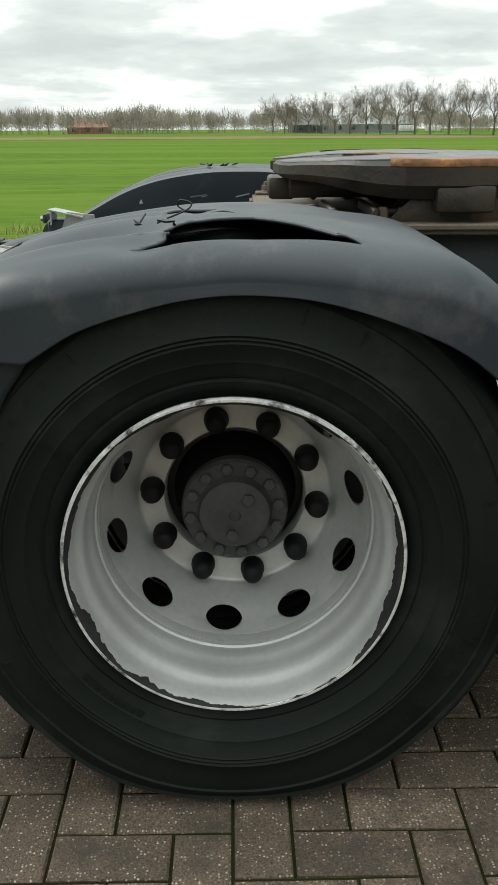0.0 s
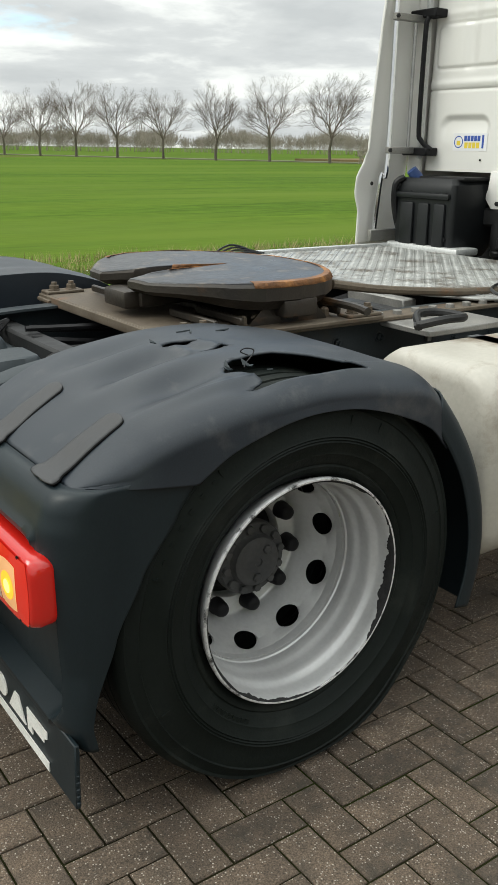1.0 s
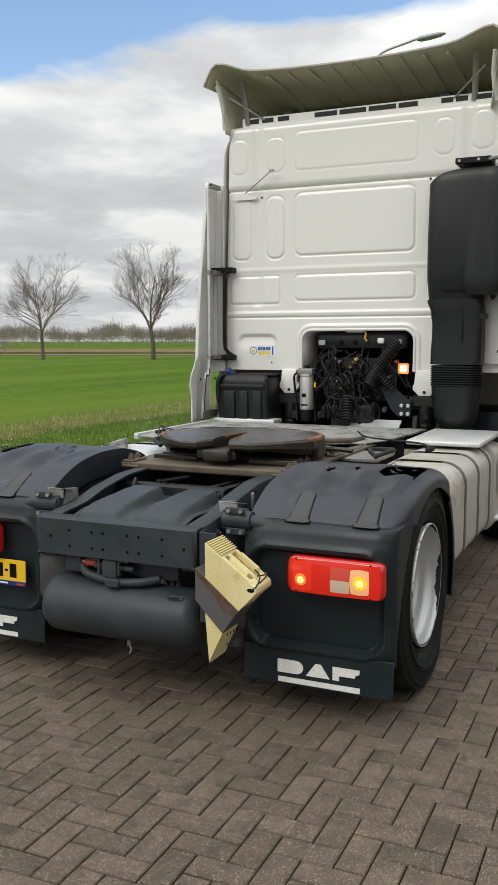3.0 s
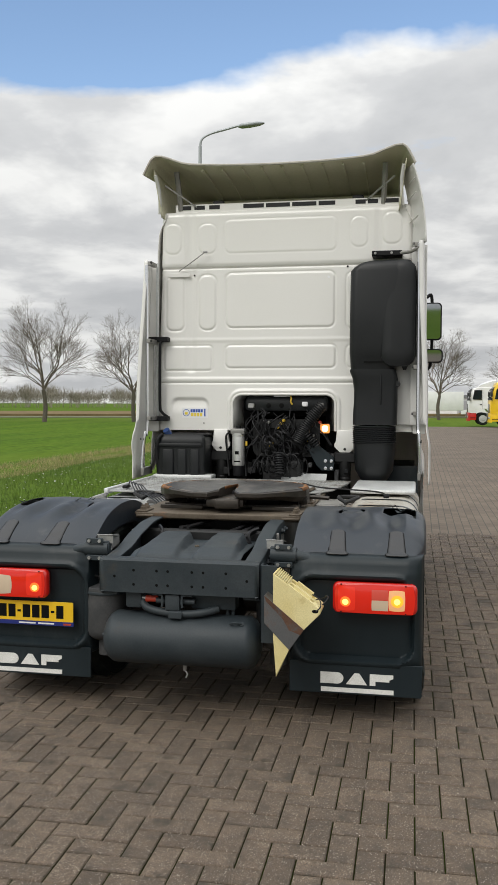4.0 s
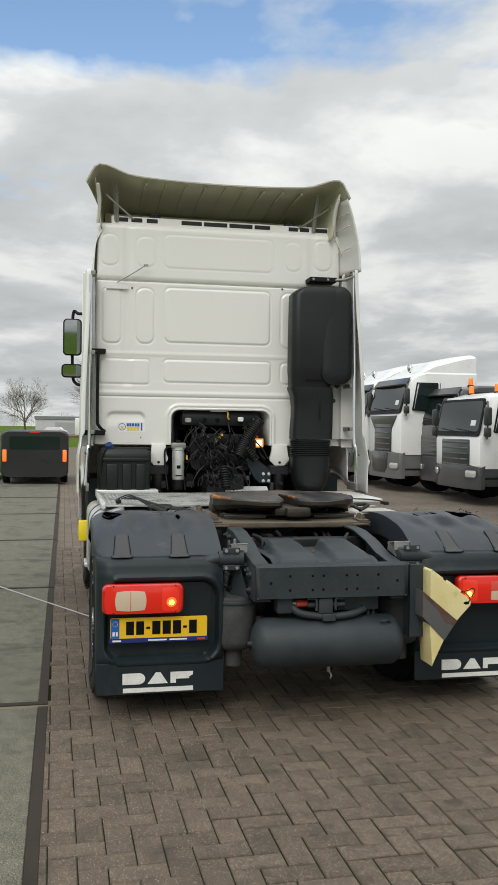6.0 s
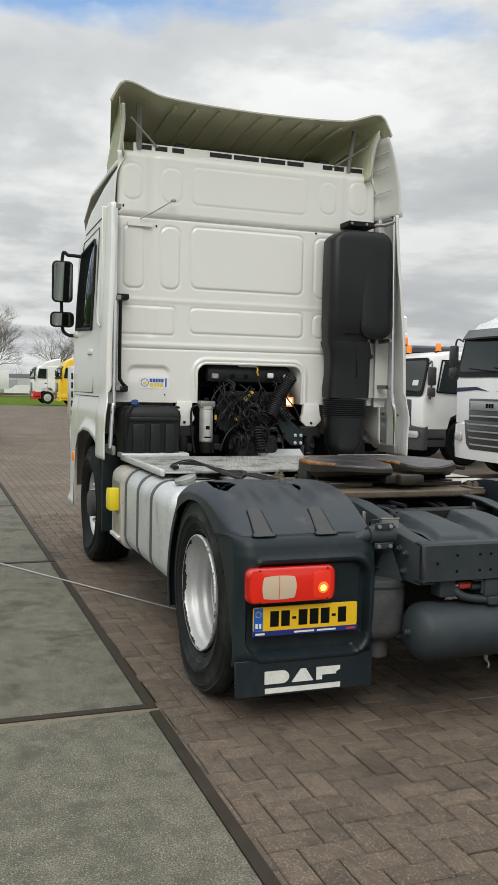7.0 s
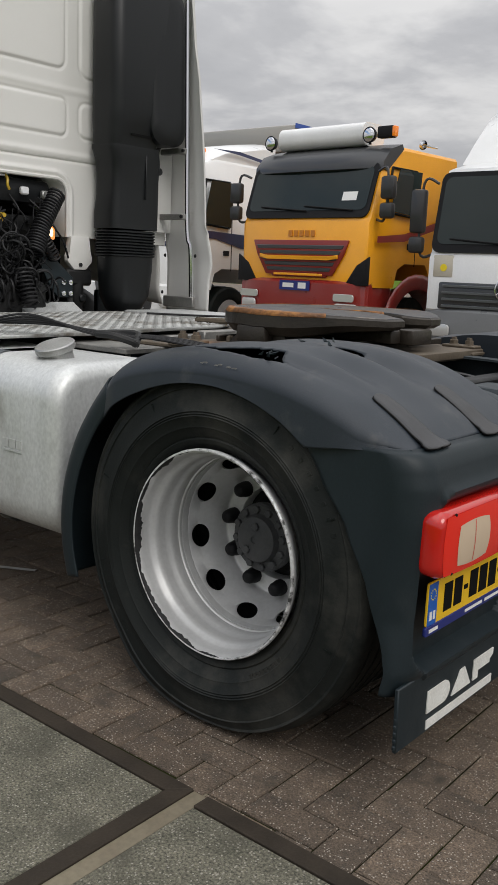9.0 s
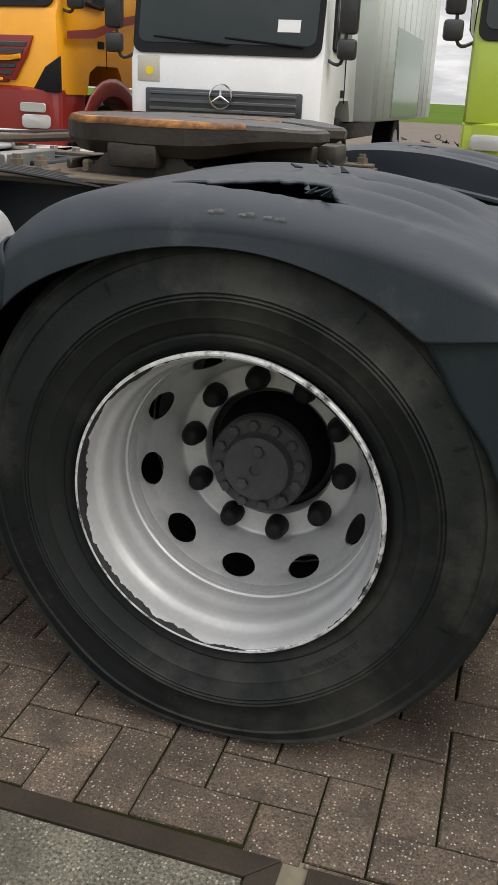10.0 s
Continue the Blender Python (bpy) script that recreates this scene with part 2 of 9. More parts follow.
GREASE = surface("coupling_top_grease", (0.014, 0.014, 0.016), (0.045, 0.046, 0.050), 6, 0.36, 0.3, bump=0.7, grain=34, stain=(0.20, 0.17, 0.14), stain_scale=6, stain_at=0.60)
RUST = surface("rusty_mount_plate", (0.085, 0.065, 0.045), (0.135, 0.11, 0.08), 5, 0.7, 0.1, bump=0.3, grain=80, stain=(0.19, 0.085, 0.035), stain_scale=4, stain_at=0.64)
YELLOW = surface("faded_yellow_plastic", (0.62, 0.52, 0.23), (0.70, 0.62, 0.33), 6, 0.5, bump=0.05, stain=(0.45, 0.34, 0.13), stain_scale=5, stain_at=0.68)
SAFETY = plain("safety_yellow", (0.80, 0.62, 0.02), 0.45)
CHOCK_STEEL = surface("rusting_holder", (0.07, 0.072, 0.074), (0.10, 0.10, 0.10), 5, 0.55, bump=0.1, stain=(0.10, 0.045, 0.022), stain_scale=5, stain_at=0.56)
RUST_STREAK = surface("rust_streak", (0.060, 0.026, 0.014), (0.11, 0.050, 0.026), 18, 0.75, bump=0.3, grain=90, stain=(0.075, 0.072, 0.070), stain_scale=22, stain_at=0.60)
RED_LENS = plain("red_lens", (0.58, 0.014, 0.006), 0.12, coat=0.5, emit=(1.0, 0.035, 0.008), power=0.16)
RED_DEEP = plain("dark_red_housing", (0.44, 0.010, 0.006), 0.16, coat=0.5, emit=(1.0, 0.03, 0.02), power=0.06)
RED_GLOW = plain("lit_tail_lens", (0.60, 0.02, 0.012), 0.14, coat=0.5, emit=(1.0, 0.05, 0.01), power=0.30)
INDICATOR = plain("lit_indicator_lens", (0.72, 0.42, 0.22), 0.15, coat=0.5, emit=(1.0, 0.40, 0.08), power=0.30)
PINK_LENS = plain("reddish_clear_lens", (0.62, 0.08, 0.055), 0.15, coat=0.5)
CLEAR_LENS = plain("clear_lens", (0.60, 0.47, 0.34), 0.15, coat=0.5)
HEADLAMP = plain("headlamp_glass", (0.52, 0.52, 0.50), 0.15, 0.2, coat=0.8)
AMBER_LIT = plain("lit_indicator", (0.9, 0.40, 0.04), 0.2, emit=(1.0, 0.36, 0.02), power=0.95)
LAMP_GLOW = plain("lamp_halo", (0.9, 0.4, 0.1), 0.3, emit=(1.0, 0.32, 0.07), power=0.8)
RED_LIT = plain("lit_tail_bulb", (0.9, 0.2, 0.04), 0.2, emit=(1.0, 0.10, 0.012), power=1.2)
BULB = plain("hot_bulb", (1, 0.8, 0.3), 0.2, emit=(1.0, 0.62, 0.06), power=2.6)
WORK_LAMP = plain("lit_work_lamp", (1, 0.9, 0.7), 0.2, emit=(1.0, 0.70, 0.40), power=2.6)
PLATE_Y = plain("plate_yellow", (0.78, 0.48, 0.015), 0.35)
PLATE_B = plain("plate_blue", (0.012, 0.10, 0.42), 0.4)
BAR_NAVY = plain("holder_navy", (0.015, 0.025, 0.16), 0.35)
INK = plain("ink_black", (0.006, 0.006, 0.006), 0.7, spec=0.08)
INK_W = plain("ink_white", (0.74, 0.74, 0.72), 0.5)
LOGO_W = surface("worn_white_print", (0.62, 0.62, 0.58), (0.74, 0.74, 0.70), 20, 0.5, bump=0.05)
LOGO_B = plain("sticker_blue", (0.03, 0.08, 0.36), 0.4)
LOGO_Y = plain("sticker_yellow", (0.72, 0.55, 0.05), 0.4)
STICKER = plain("sticker_white", (0.76, 0.76, 0.77), 0.35)
INTAKE = surface("black_intake_plastic", (0.0062, 0.0072, 0.0080), (0.0105, 0.0118, 0.0130), 3, 0.45, bump=0.08, grain=140, spec=0.34)
HOSE = surface("black_hose", (0.008, 0.008, 0.009), (0.017, 0.017, 0.018), 14, 0.42, bump=0.06, spec=0.25)
BRASS = plain("yellow_connector", (0.55, 0.36, 0.03), 0.4)
REDPART = plain("red_fitting", (0.45, 0.05, 0.025), 0.45)
FILTER = surface("filter_metal", (0.52, 0.52, 0.50), (0.66, 0.66, 0.64), 9, 0.38, 0.6, bump=0.04)
GLASS_DARK = plain("dark_glass", (0.012, 0.016, 0.018), 0.04, coat=1.0)
GLASS = plain("vehicle_glass", (0.010, 0.018, 0.018), 0.03, coat=0.1, spec=0.35)
MIRROR = plain("mirror_glass", (0.42, 0.44, 0.45), 0.03, 1.0)
ORANGE_LENS = plain("orange_lens", (0.85, 0.22, 0.01), 0.2, coat=0.6, emit=(1.0, 0.25, 0.01), power=0.15)
CHROME = plain("lamp_chrome", (0.75, 0.76, 0.78), 0.12, 1.0)
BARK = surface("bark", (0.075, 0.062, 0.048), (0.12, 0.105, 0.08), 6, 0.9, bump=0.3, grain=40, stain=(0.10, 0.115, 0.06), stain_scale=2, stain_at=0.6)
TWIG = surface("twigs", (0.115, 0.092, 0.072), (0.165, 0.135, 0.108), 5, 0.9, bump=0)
# the haze of distance is mixed into this paler wood colour
HAZE_WOOD = surface("hazy_far_wood", (0.18, 0.16, 0.125), (0.25, 0.225, 0.18), 0.2, 0.95, bump=0, island=0.25)
CONCRETE = surface("aggregate_concrete", (0.074, 0.071, 0.050), (0.150, 0.140, 0.104), 9.0, 0.85, bump=1.0, grain=150, vary=0.8, stain=(0.060, 0.056, 0.040), stain_scale=2.6, stain_at=0.57, speck=((0.30, 0.28, 0.235), 150, 0.42))
EDGE = surface("slab_edge_steel", (0.026, 0.021, 0.016), (0.048, 0.038, 0.028), 6, 0.75, 0.1, spec=0.2, bump=0.25)
JOINT_SAND = surface("slab_joint_sand", (0.15, 0.125, 0.085), (0.19, 0.165, 0.115), 7, 0.95, bump=0.4, grain=60)
BRICK = surface("paving_brick", (0.070, 0.053, 0.038), (0.134, 0.099, 0.070), 14.0, 0.88, bump=1.0, grain=210, vary=0.62, each=0.20, stain=(0.052, 0.042, 0.031), stain_scale=6, stain_at=0.60, speck=((0.42, 0.37, 0.31), 150, 0.36))
BRICK_FIELD = surface("paving_brick_field", (0.070, 0.053, 0.038), (0.134, 0.099, 0.070), 11.0, 0.88, bump=1.0, grain=210, vary=0.62, island=0.20, stain=(0.050, 0.041, 0.031), stain_scale=2.1, stain_at=0.60, speck=((0.42, 0.37, 0.31), 150, 0.36))
MOSS = surface("mossy_joint", (0.014, 0.011, 0.007), (0.022, 0.029, 0.006), 1.6, 0.95, bump=0.6, grain=120, spec=0.05)
KERB = surface("kerb_concrete", (0.13, 0.125, 0.105), (0.19, 0.18, 0.15), 3, 0.9, bump=0.4, grain=90, stain=(0.08, 0.08, 0.055), stain_scale=2, stain_at=0.58)
LINE = surface("thin_road_line", (0.34, 0.34, 0.32), (0.45, 0.45, 0.43), 9, 0.8, bump=0.2)
GRASS_M = surface("meadow_grass", (0.050, 0.098, 0.008), (0.084, 0.138, 0.015), 0.35, 0.95, bump=0.8, grain=9, vary=0.35, stain=(0.094, 0.142, 0.018), stain_scale=0.11, stain_at=0.52, spec=0.03, stretch=(0.12, 1.0, 1.0))
BLADE = surface("grass_blades", (0.075, 0.135, 0.014), (0.12, 0.185, 0.024), 0.8, 0.8, bump=0, island=0.35)
STRAW = surface("dry_grass", (0.24, 0.215, 0.085), (0.34, 0.29, 0.14), 0.8, 0.9, bump=0, island=0.3)
PETAL = plain("daisy_white", (0.8, 0.8, 0.78), 0.6)
STUBBLE = surface("stubble_strip", (0.13, 0.095, 0.05), (0.20, 0.15, 0.08), 0.3, 0.95, bump=0.4, grain=6, spec=0.05)
ROAD_M = surface("far_road", (0.15, 0.16, 0.10), (0.20, 0.20, 0.14), 0.3, 0.95, bump=0.1, spec=0.05)
GALV = surface("lamp_post_grey", (0.30, 0.32, 0.33), (0.38, 0.40, 0.41), 2, 0.5, 0.4, bump=0.05)
BOXGREEN = plain("post_box_green", (0.09, 0.12, 0.08), 0.5)


# ---- mesh helpers ----
def part(name, bm, material, parent=None, label="", smooth=True, sharp=40.0, solid=0.0):
    """Links a bmesh as one mesh object, under a thing or a part."""
    me = bpy.data.meshes.new(name)
    bmesh.ops.recalc_face_normals(bm, faces=bm.faces[:])
    bm.to_mesh(me)
    bm.free()
    for mm in (material if isinstance(material, (list, tuple)) else [material]):
        me.materials.append(mm)
    if smooth:
        me.shade_smooth()
        me.set_sharp_from_angle(angle=radians(sharp))
    ob = new(name, me)
    if parent:
        ob.parent = parent
    if label:
        tagged(ob, label)
    if solid:
        md = ob.modifiers.new("thick", "SOLIDIFY")
        md.thickness, md.offset = solid, 0.0
    return ob


def thing(name, label, category, m=None, group="", kind=""):
    ob = new(name)
    ob.empty_display_size = 0.2
    if m:
        ob.matrix_world = m
    return tagged(ob, label, category, group, kind)


def box(x0, x1, y0, y1, z0, z1, bevel=0.0, seg=2, bm=None, m=None):
    fresh = bmesh.new()
    bmesh.ops.create_cube(fresh, size=1.0)
    for v in fresh.verts:
        v.co = ((x0 + x1) / 2 + v.co.x * (x1 - x0), (y0 + y1) / 2 + v.co.y * (y1 - y0), (z0 + z1) / 2 + v.co.z * (z1 - z0))
    if bevel:
        bmesh.ops.bevel(fresh, geom=fresh.edges[:], offset=bevel, segments=seg, affect="EDGES", profile=0.5)
    if m is not None:
        fresh.transform(m)
    return merge(bm, fresh)


def merge(bm, fresh):
    if bm is None:
        return fresh
    me = bpy.data.meshes.new("tmp")
    fresh.to_mesh(me)
    fresh.free()
    bm.from_mesh(me)
    bpy.data.meshes.remove(me)
    return bm


def loft(sections, closed=True, cap=True, bm=None):
    """Skins rings of points; every ring has the same number of points."""
    bm = bm or bmesh.new()
    rings = [[bm.verts.new(p) for p in s] for s in sections]
    n = len(rings[0])
    for a, b in zip(rings, rings[1:]):
        for i in range(n if closed else n - 1):
            j = (i + 1) % n
            bm.faces.new((a[i], a[j], b[j], b[i]))
    if cap and closed:
        bm.faces.new(rings[0][::-1])
        bm.faces.new(rings[-1])
    return bm


def sheet(nu, nv, f, bm=None, keep=None):
    """A surface f(u, v) over the unit square; keep(u, v) leaves out what lies in a hole."""
    bm = bm or bmesh.new()
    g = [[bm.verts.new(f(i / nu, j / nv)) for j in range(nv + 1)] for i in range(nu + 1)]
    for i in range(nu):
        for j in range(nv):
            if keep is None or keep((i + 0.5) / nu, (j + 0.5) / nv):
                bm.faces.new((g[i][j], g[i + 1][j], g[i + 1][j + 1], g[i][j + 1]))
    loose = [v for v in bm.verts if not v.link_faces]
    bmesh.ops.delete(bm, geom=loose, context="VERTS")
    return bm


def lathe(profile, m, seg=48, bm=None, cap=False):
    """Turns (radius, height) pairs about the local z axis of m."""
    rings = [[m @ Vector((r * math.cos(2 * math.pi * i / seg), r * math.sin(2 * math.pi * i / seg), h)) for i in range(seg)] for r, h in profile]
    return loft(rings, True, cap, bm)


def along(p, q):
    """The pose at p whose z axis points at q."""
    d = Vector(q) - Vector(p)
    return Matrix.Translation(p) @ d.to_track_quat("Z", "Y").to_matrix().to_4x4(), d.length


def rod(p, q, r, r2=None, seg=12, bm=None):
    m, n = along(p, q)
    return lathe([(r, 0), (r if r2 is None else r2, n)], m, seg, bm, True)


def smooth_line(pts, n=6):
    pts = [Vector(p) for p in pts]
    out = []
    for i in range(len(pts) - 1):
        a, b, c, d = pts[max(i - 1, 0)], pts[i], pts[i + 1], pts[min(i + 2, len(pts) - 1)]
        for k in range(n):
            t = k / n
            out.append(0.5 * (2 * b + (c - a) * t + (2 * a - 5 * b + 4 * c - d) * t * t + (3 * b - a - 3 * c + d) * t ** 3))
    out.append(pts[-1])
    return out


def tube(pts, r, seg=8, n=6, bm=None, taper=None):
    line = smooth_line(pts, n) if n > 1 else [Vector(p) for p in pts]
    rings, up = [], Vector((0.13, 0.21, 0.97))
    for i, p in enumerate(line):
        d = (line[min(i + 1, len(line) - 1)] - line[max(i - 1, 0)]).normalized()
        s = d.cross(up)
        s = s.normalized() if s.length > 1e-4 else d.orthogonal().normalized()
        up = s.cross(d).normalized()
        rr = r if taper is None else r + (taper - r) * i / (len(line) - 1)
        rings.append([p + rr * (math.cos(2 * math.pi * k / seg) * s + math.sin(2 * math.pi * k / seg) * up) for k in range(seg)])
    return loft(rings, True, True, bm)


def prism(outline, h0, h1, m=None, bevel=0.0, bm=None, seg=2):
    """A flat outline (x, y), raised from h0 to h1 along local z."""
    fresh = bmesh.new()
    a = [fresh.verts.new((x, y, h0)) for x, y in outline]
    b = [fresh.verts.new((x, y, h1)) for x, y in outline]
    n = len(outline)
    fresh.faces.new(a[::-1])
    fresh.faces.new(b)
    for i in range(n):
        fresh.faces.new((a[i], a[(i + 1) % n], b[(i + 1) % n], b[i]))
    if bevel:
        bmesh.ops.bevel(fresh, geom=fresh.edges[:], offset=bevel, segments=seg, affect="EDGES", profile=0.5, clamp_overlap=True)
    if m is not None:
        fresh.transform(m)
    return merge(bm, fresh)


def rounded(w, h, r, n=5, cx=0.0, cy=0.0):
    pts = []
    for sx, sy, a0 in ((1, 1, 0), (-1, 1, 90), (-1, -1, 180), (1, -1, 270)):
        for k in range(n + 1):
            a = radians(a0 + 90 * k / n)
            pts.append((cx + sx * (w / 2 - r) + r * math.cos(a), cy + sy * (h / 2 - r) + r * math.sin(a)))
    return pts


def lerp_at(table, x):
    if x <= table[0][0]:
        return table[0][1]
    for (a, p), (b, q) in zip(table, table[1:]):
        if x <= b:
            t = (x - a) / (b - a)
            t = t * t * (3 - 2 * t) * 0.35 + t * 0.65
            return p + (q - p) * t
    return table[-1][1]


def step(x, a, b):
    t = min(1.0, max(0.0, (x - a) / (b - a)))
    return t * t * (3 - 2 * t)


def rr_dist(y, z, cy, cz, hw, hh, r):
    """Signed distance to a rounded rectangle, negative inside."""
    qy, qz = abs(y - cy) - hw + r, abs(z - cz) - hh + r
    return math.hypot(max(qy, 0), max(qz, 0)) + min(max(qy, qz), 0) - r


def bars(parent, material, spans, m, name="lettering_bar", h=0.003):
    """Flat raised bars (x0, x1, y0, y1) on a local plane."""
    for x0, x1, y0, y1 in spans:
        part(name, prism([(x0, y0), (x1, y0), (x1, y1), (x0, y1)], 0, h, m), material, parent, smooth=False)


X_AXIS = Matrix.Rotation(radians(90), 4, "Y")
# local x, y, z of a panel that faces -x: to the right of a viewer behind the truck, up, towards that viewer
REAR_FACE = Matrix(((0, 0, -1, 0), (-1, 0, 0, 0), (0, 1, 0, 0), (0, 0, 0, 1)))


# ---- the setting ----
YARD_Y0, SLAB_Y0, KERB_Y = -60.0, 1.50, 3.25

def flat_sheet(name, pts, z, material, label="", category="", kind="structure"):
    bm = bmesh.new()
    bm.faces.new([bm.verts.new((x, y, z)) for x, y in pts])
    return tagged(part(name, bm, material, None, smooth=False), label, category, "", kind)


def build_ground():
    bm = sheet(60, 60, lambda u, v: (-1500 + 3000 * u, -1500 + 3000 * v, -0.16))
    tagged(part("ground", bm, GRASS_M), "bright green spring meadow reaching to the horizon", "meadow", "", "structure")
    # raised verge behind the kerb, falling to the meadow
    def verge(u, v):
        x = -30 + 90 * u
        y = KERB_Y + 0.12 + 6.5 * v
        return (x, y, 0.085 + 0.03 * math.sin(x * 0.7) * v - 0.28 * step(v, 0.35, 1.0) + 0.02 * noise.noise((x, y * 2, 0)))
    tagged(part("verge", sheet(160, 26, verge), GRASS_M), "grass verge behind the kerb sprinkled with daisies", "verge", "", "structure")
    yard = flat_sheet("yard", [(-40, YARD_Y0), (62, YARD_Y0), (62, KERB_Y - 0.02), (-40, KERB_Y - 0.02)], -0.022, FAR_PAVING, "brown brick paved truck yard", "paving")
    return yard


def paving_far():
    m = bpy.data.materials.new("paving_far")
    m.use_nodes = True
    nt = m.node_tree
    N, L = nt.nodes.new, nt.links.new
    p = nt.nodes["Principled BSDF"]
    tc, br = N("ShaderNodeTexCoord"), N("ShaderNodeTexBrick")
    L(tc.outputs["Object"], br.inputs["Vector"])
    br.inputs["Color1"].default_value = (0.112, 0.085, 0.06, 1)
    br.inputs["Color2"].default_value = (0.145, 0.112, 0.082, 1)
    br.inputs["Mortar"].default_value = (0.05, 0.045, 0.03, 1)
    br.inputs["Scale"].default_value = 1.0
    br.inputs["Brick Width"].default_value, br.inputs["Row Height"].default_value = 0.216, 0.108
    br.inputs["Mortar Size"].default_value = 0.006
    n1 = N("ShaderNodeTexNoise")
    n1.inputs["Scale"].default_value, n1.inputs["Detail"].default_value = 0.8, 8
    L(tc.outputs["Object"], n1.inputs["Vector"])
    r = N("ShaderNodeMapRange")
    r.inputs[1].default_value, r.inputs[2].default_value, r.inputs[3].default_value, r.inputs[4].default_value = 0.3, 0.7, 0.78, 1.2
    L(n1.outputs["Fac"], r.inputs[0])
    s = N("ShaderNodeVectorMath")
    s.operation = "SCALE"
    L(br.outputs["Color"], s.inputs[0])
    L(r.outputs[0], s.inputs["Scale"])
    L(s.outputs[0], p.inputs["Base Color"])
    p.inputs["Roughness"].default_value = 0.85
    return m


FAR_PAVING = paving_far()
YARD = build_ground()

def build_slabs():
    edges = [-18.84, -15.09, -11.34, -7.58, -3.83, -0.08, 3.67, 7.42, 11.17, 14.92, 18.68, 22.43, 26.18, 29.93, 33.68, 37.43, 41.18]
    w, y0, y1 = 0.052, SLAB_Y0 + 0.006, KERB_Y - 0.06
    for a, b in zip(edges, edges[1:]):
        e = b - 0.046
        th = thing("concrete_slab", "weathered grey aggregate concrete slab with steel edging beside the brick paving", "concrete slab", group="slab strip")
        part("slab", box(a + w + 0.001, e, y0 + w + 0.001, y1, -0.15, 0.0, 0.005, 1), CONCRETE, th)
        # angle steel frame, mitred at the corner
        part("steel_edge", prism([(a + 0.001, y0), (e, y0), (e, y0 + w), (a + w + 0.001, y0 + w)], -0.15, 0.003, None, 0.002, seg=1), EDGE, th, "dark rusted steel edge strip", smooth=False)
        part("steel_edge", prism([(a, y0 + 0.001), (a + w, y0 + w + 0.001), (a + w, y1), (a, y1)], -0.15, 0.003, None, 0.002, seg=1), EDGE, th, smooth=False)
        part("joint", box(a - 0.046, a, y0 - 0.012, y1, -0.15, -0.004), JOINT_SAND, th, "sandy filled joint")
    line = thing("painted_line", "thin faded pale line across slab and paving", "line", kind="structure")
    d = Vector((-1.86, -1.02, 0)).normalized()
    nrm = Vector((-d.y, d.x, 0))
    a, b = Vector((4.4, 2.38, 0.0065)), Vector((1.5, 0.80, 0.0065))
    bm = bmesh.new()
    bm.faces.new([bm.verts.new(p) for p in (a - nrm * 0.012, b - nrm * 0.012, b + nrm * 0.012, a + nrm * 0.012)])
    part("line", bm, LINE, line, smooth=False)


build_slabs()

def build_kerb():
    first = None
    x = -26.0
    while x < 60:
        m = pose(x, KERB_Y, 0)
        if first is None:
            first = thing("kerb_stone", "grey concrete kerb stone along the grass verge", "kerb", m, "kerb")
            part("stone", box(0.004, 0.996, 0, 0.12, -0.2, 0.10, 0.012, 2), KERB, first)
        else:
            copy_thing(first, m)
        x += 1.0


build_kerb()


# ---- wheels ----
AX, AXLE_Z, TYRE_R = 0.134, 0.506, 0.518
TYRE_MID = 1.096


def tyre_mesh(width, y_mid, seg=96):
    """A tyre about the y axis, its bottom pressed flat on the ground."""
    w = width / 2
    prof = [(0.306, -w + 0.05), (0.318, -w + 0.034), (0.325, -w + 0.024), (0.334, -w + 0.020), (0.338, -w + 0.0235), (0.348, -w + 0.014), (0.362, -w + 0.009), (0.3645, -w + 0.0055), (0.369, -w + 0.0055), (0.372, -w + 0.004), (0.388, -w + 0.001),
            (0.391, -w - 0.002), (0.394, -w + 0.001), (0.397, -w - 0.002), (0.400, -w + 0.001), (0.403, -w - 0.002), (0.407, -w + 0.002), (0.43, -w + 0.006), (0.456, -w + 0.012), (0.459, -w + 0.009), (0.463, -w + 0.013), (0.480, -w + 0.021), (0.486, -w + 0.018), (0.497, -w + 0.030), (0.503, -w + 0.047)]
    # bead at 0.291, tread at TYRE_R
    prof = [(TYRE_R - (0.503 - r) * (TYRE_R - 0.291) / 0.197, h) for r, h in prof]
    edge_n = len(prof)
    for g in (-0.075, -0.025, 0.025, 0.075):
        prof += [(TYRE_R, g - 0.007), (TYRE_R - 0.013, g - 0.005), (TYRE_R - 0.013, g + 0.005), (TYRE_R, g + 0.007)]
    prof += [(r, -h) for r, h in reversed(prof[:edge_n])]
    m = Matrix.Translation((0, y_mid, 0)) @ Matrix.Rotation(radians(-90), 4, "X")
    bm = lathe(prof, m, seg)
    for v in bm.verts:
        d = v.co.z + AXLE_Z
        if d < 0.08:
            v.co.z = -AXLE_Z + 0.002 + 0.018 * math.log1p(math.exp(d / 0.018)) - 0.002
        r = math.hypot(v.co.x, v.co.z)
        if v.co.z < -0.3 and r < 0.5:
            side = 1 if v.co.y > y_mid else -1
            v.co.y += side * 0.018 * step(-v.co.z, 0.3, 0.46)
    return bm


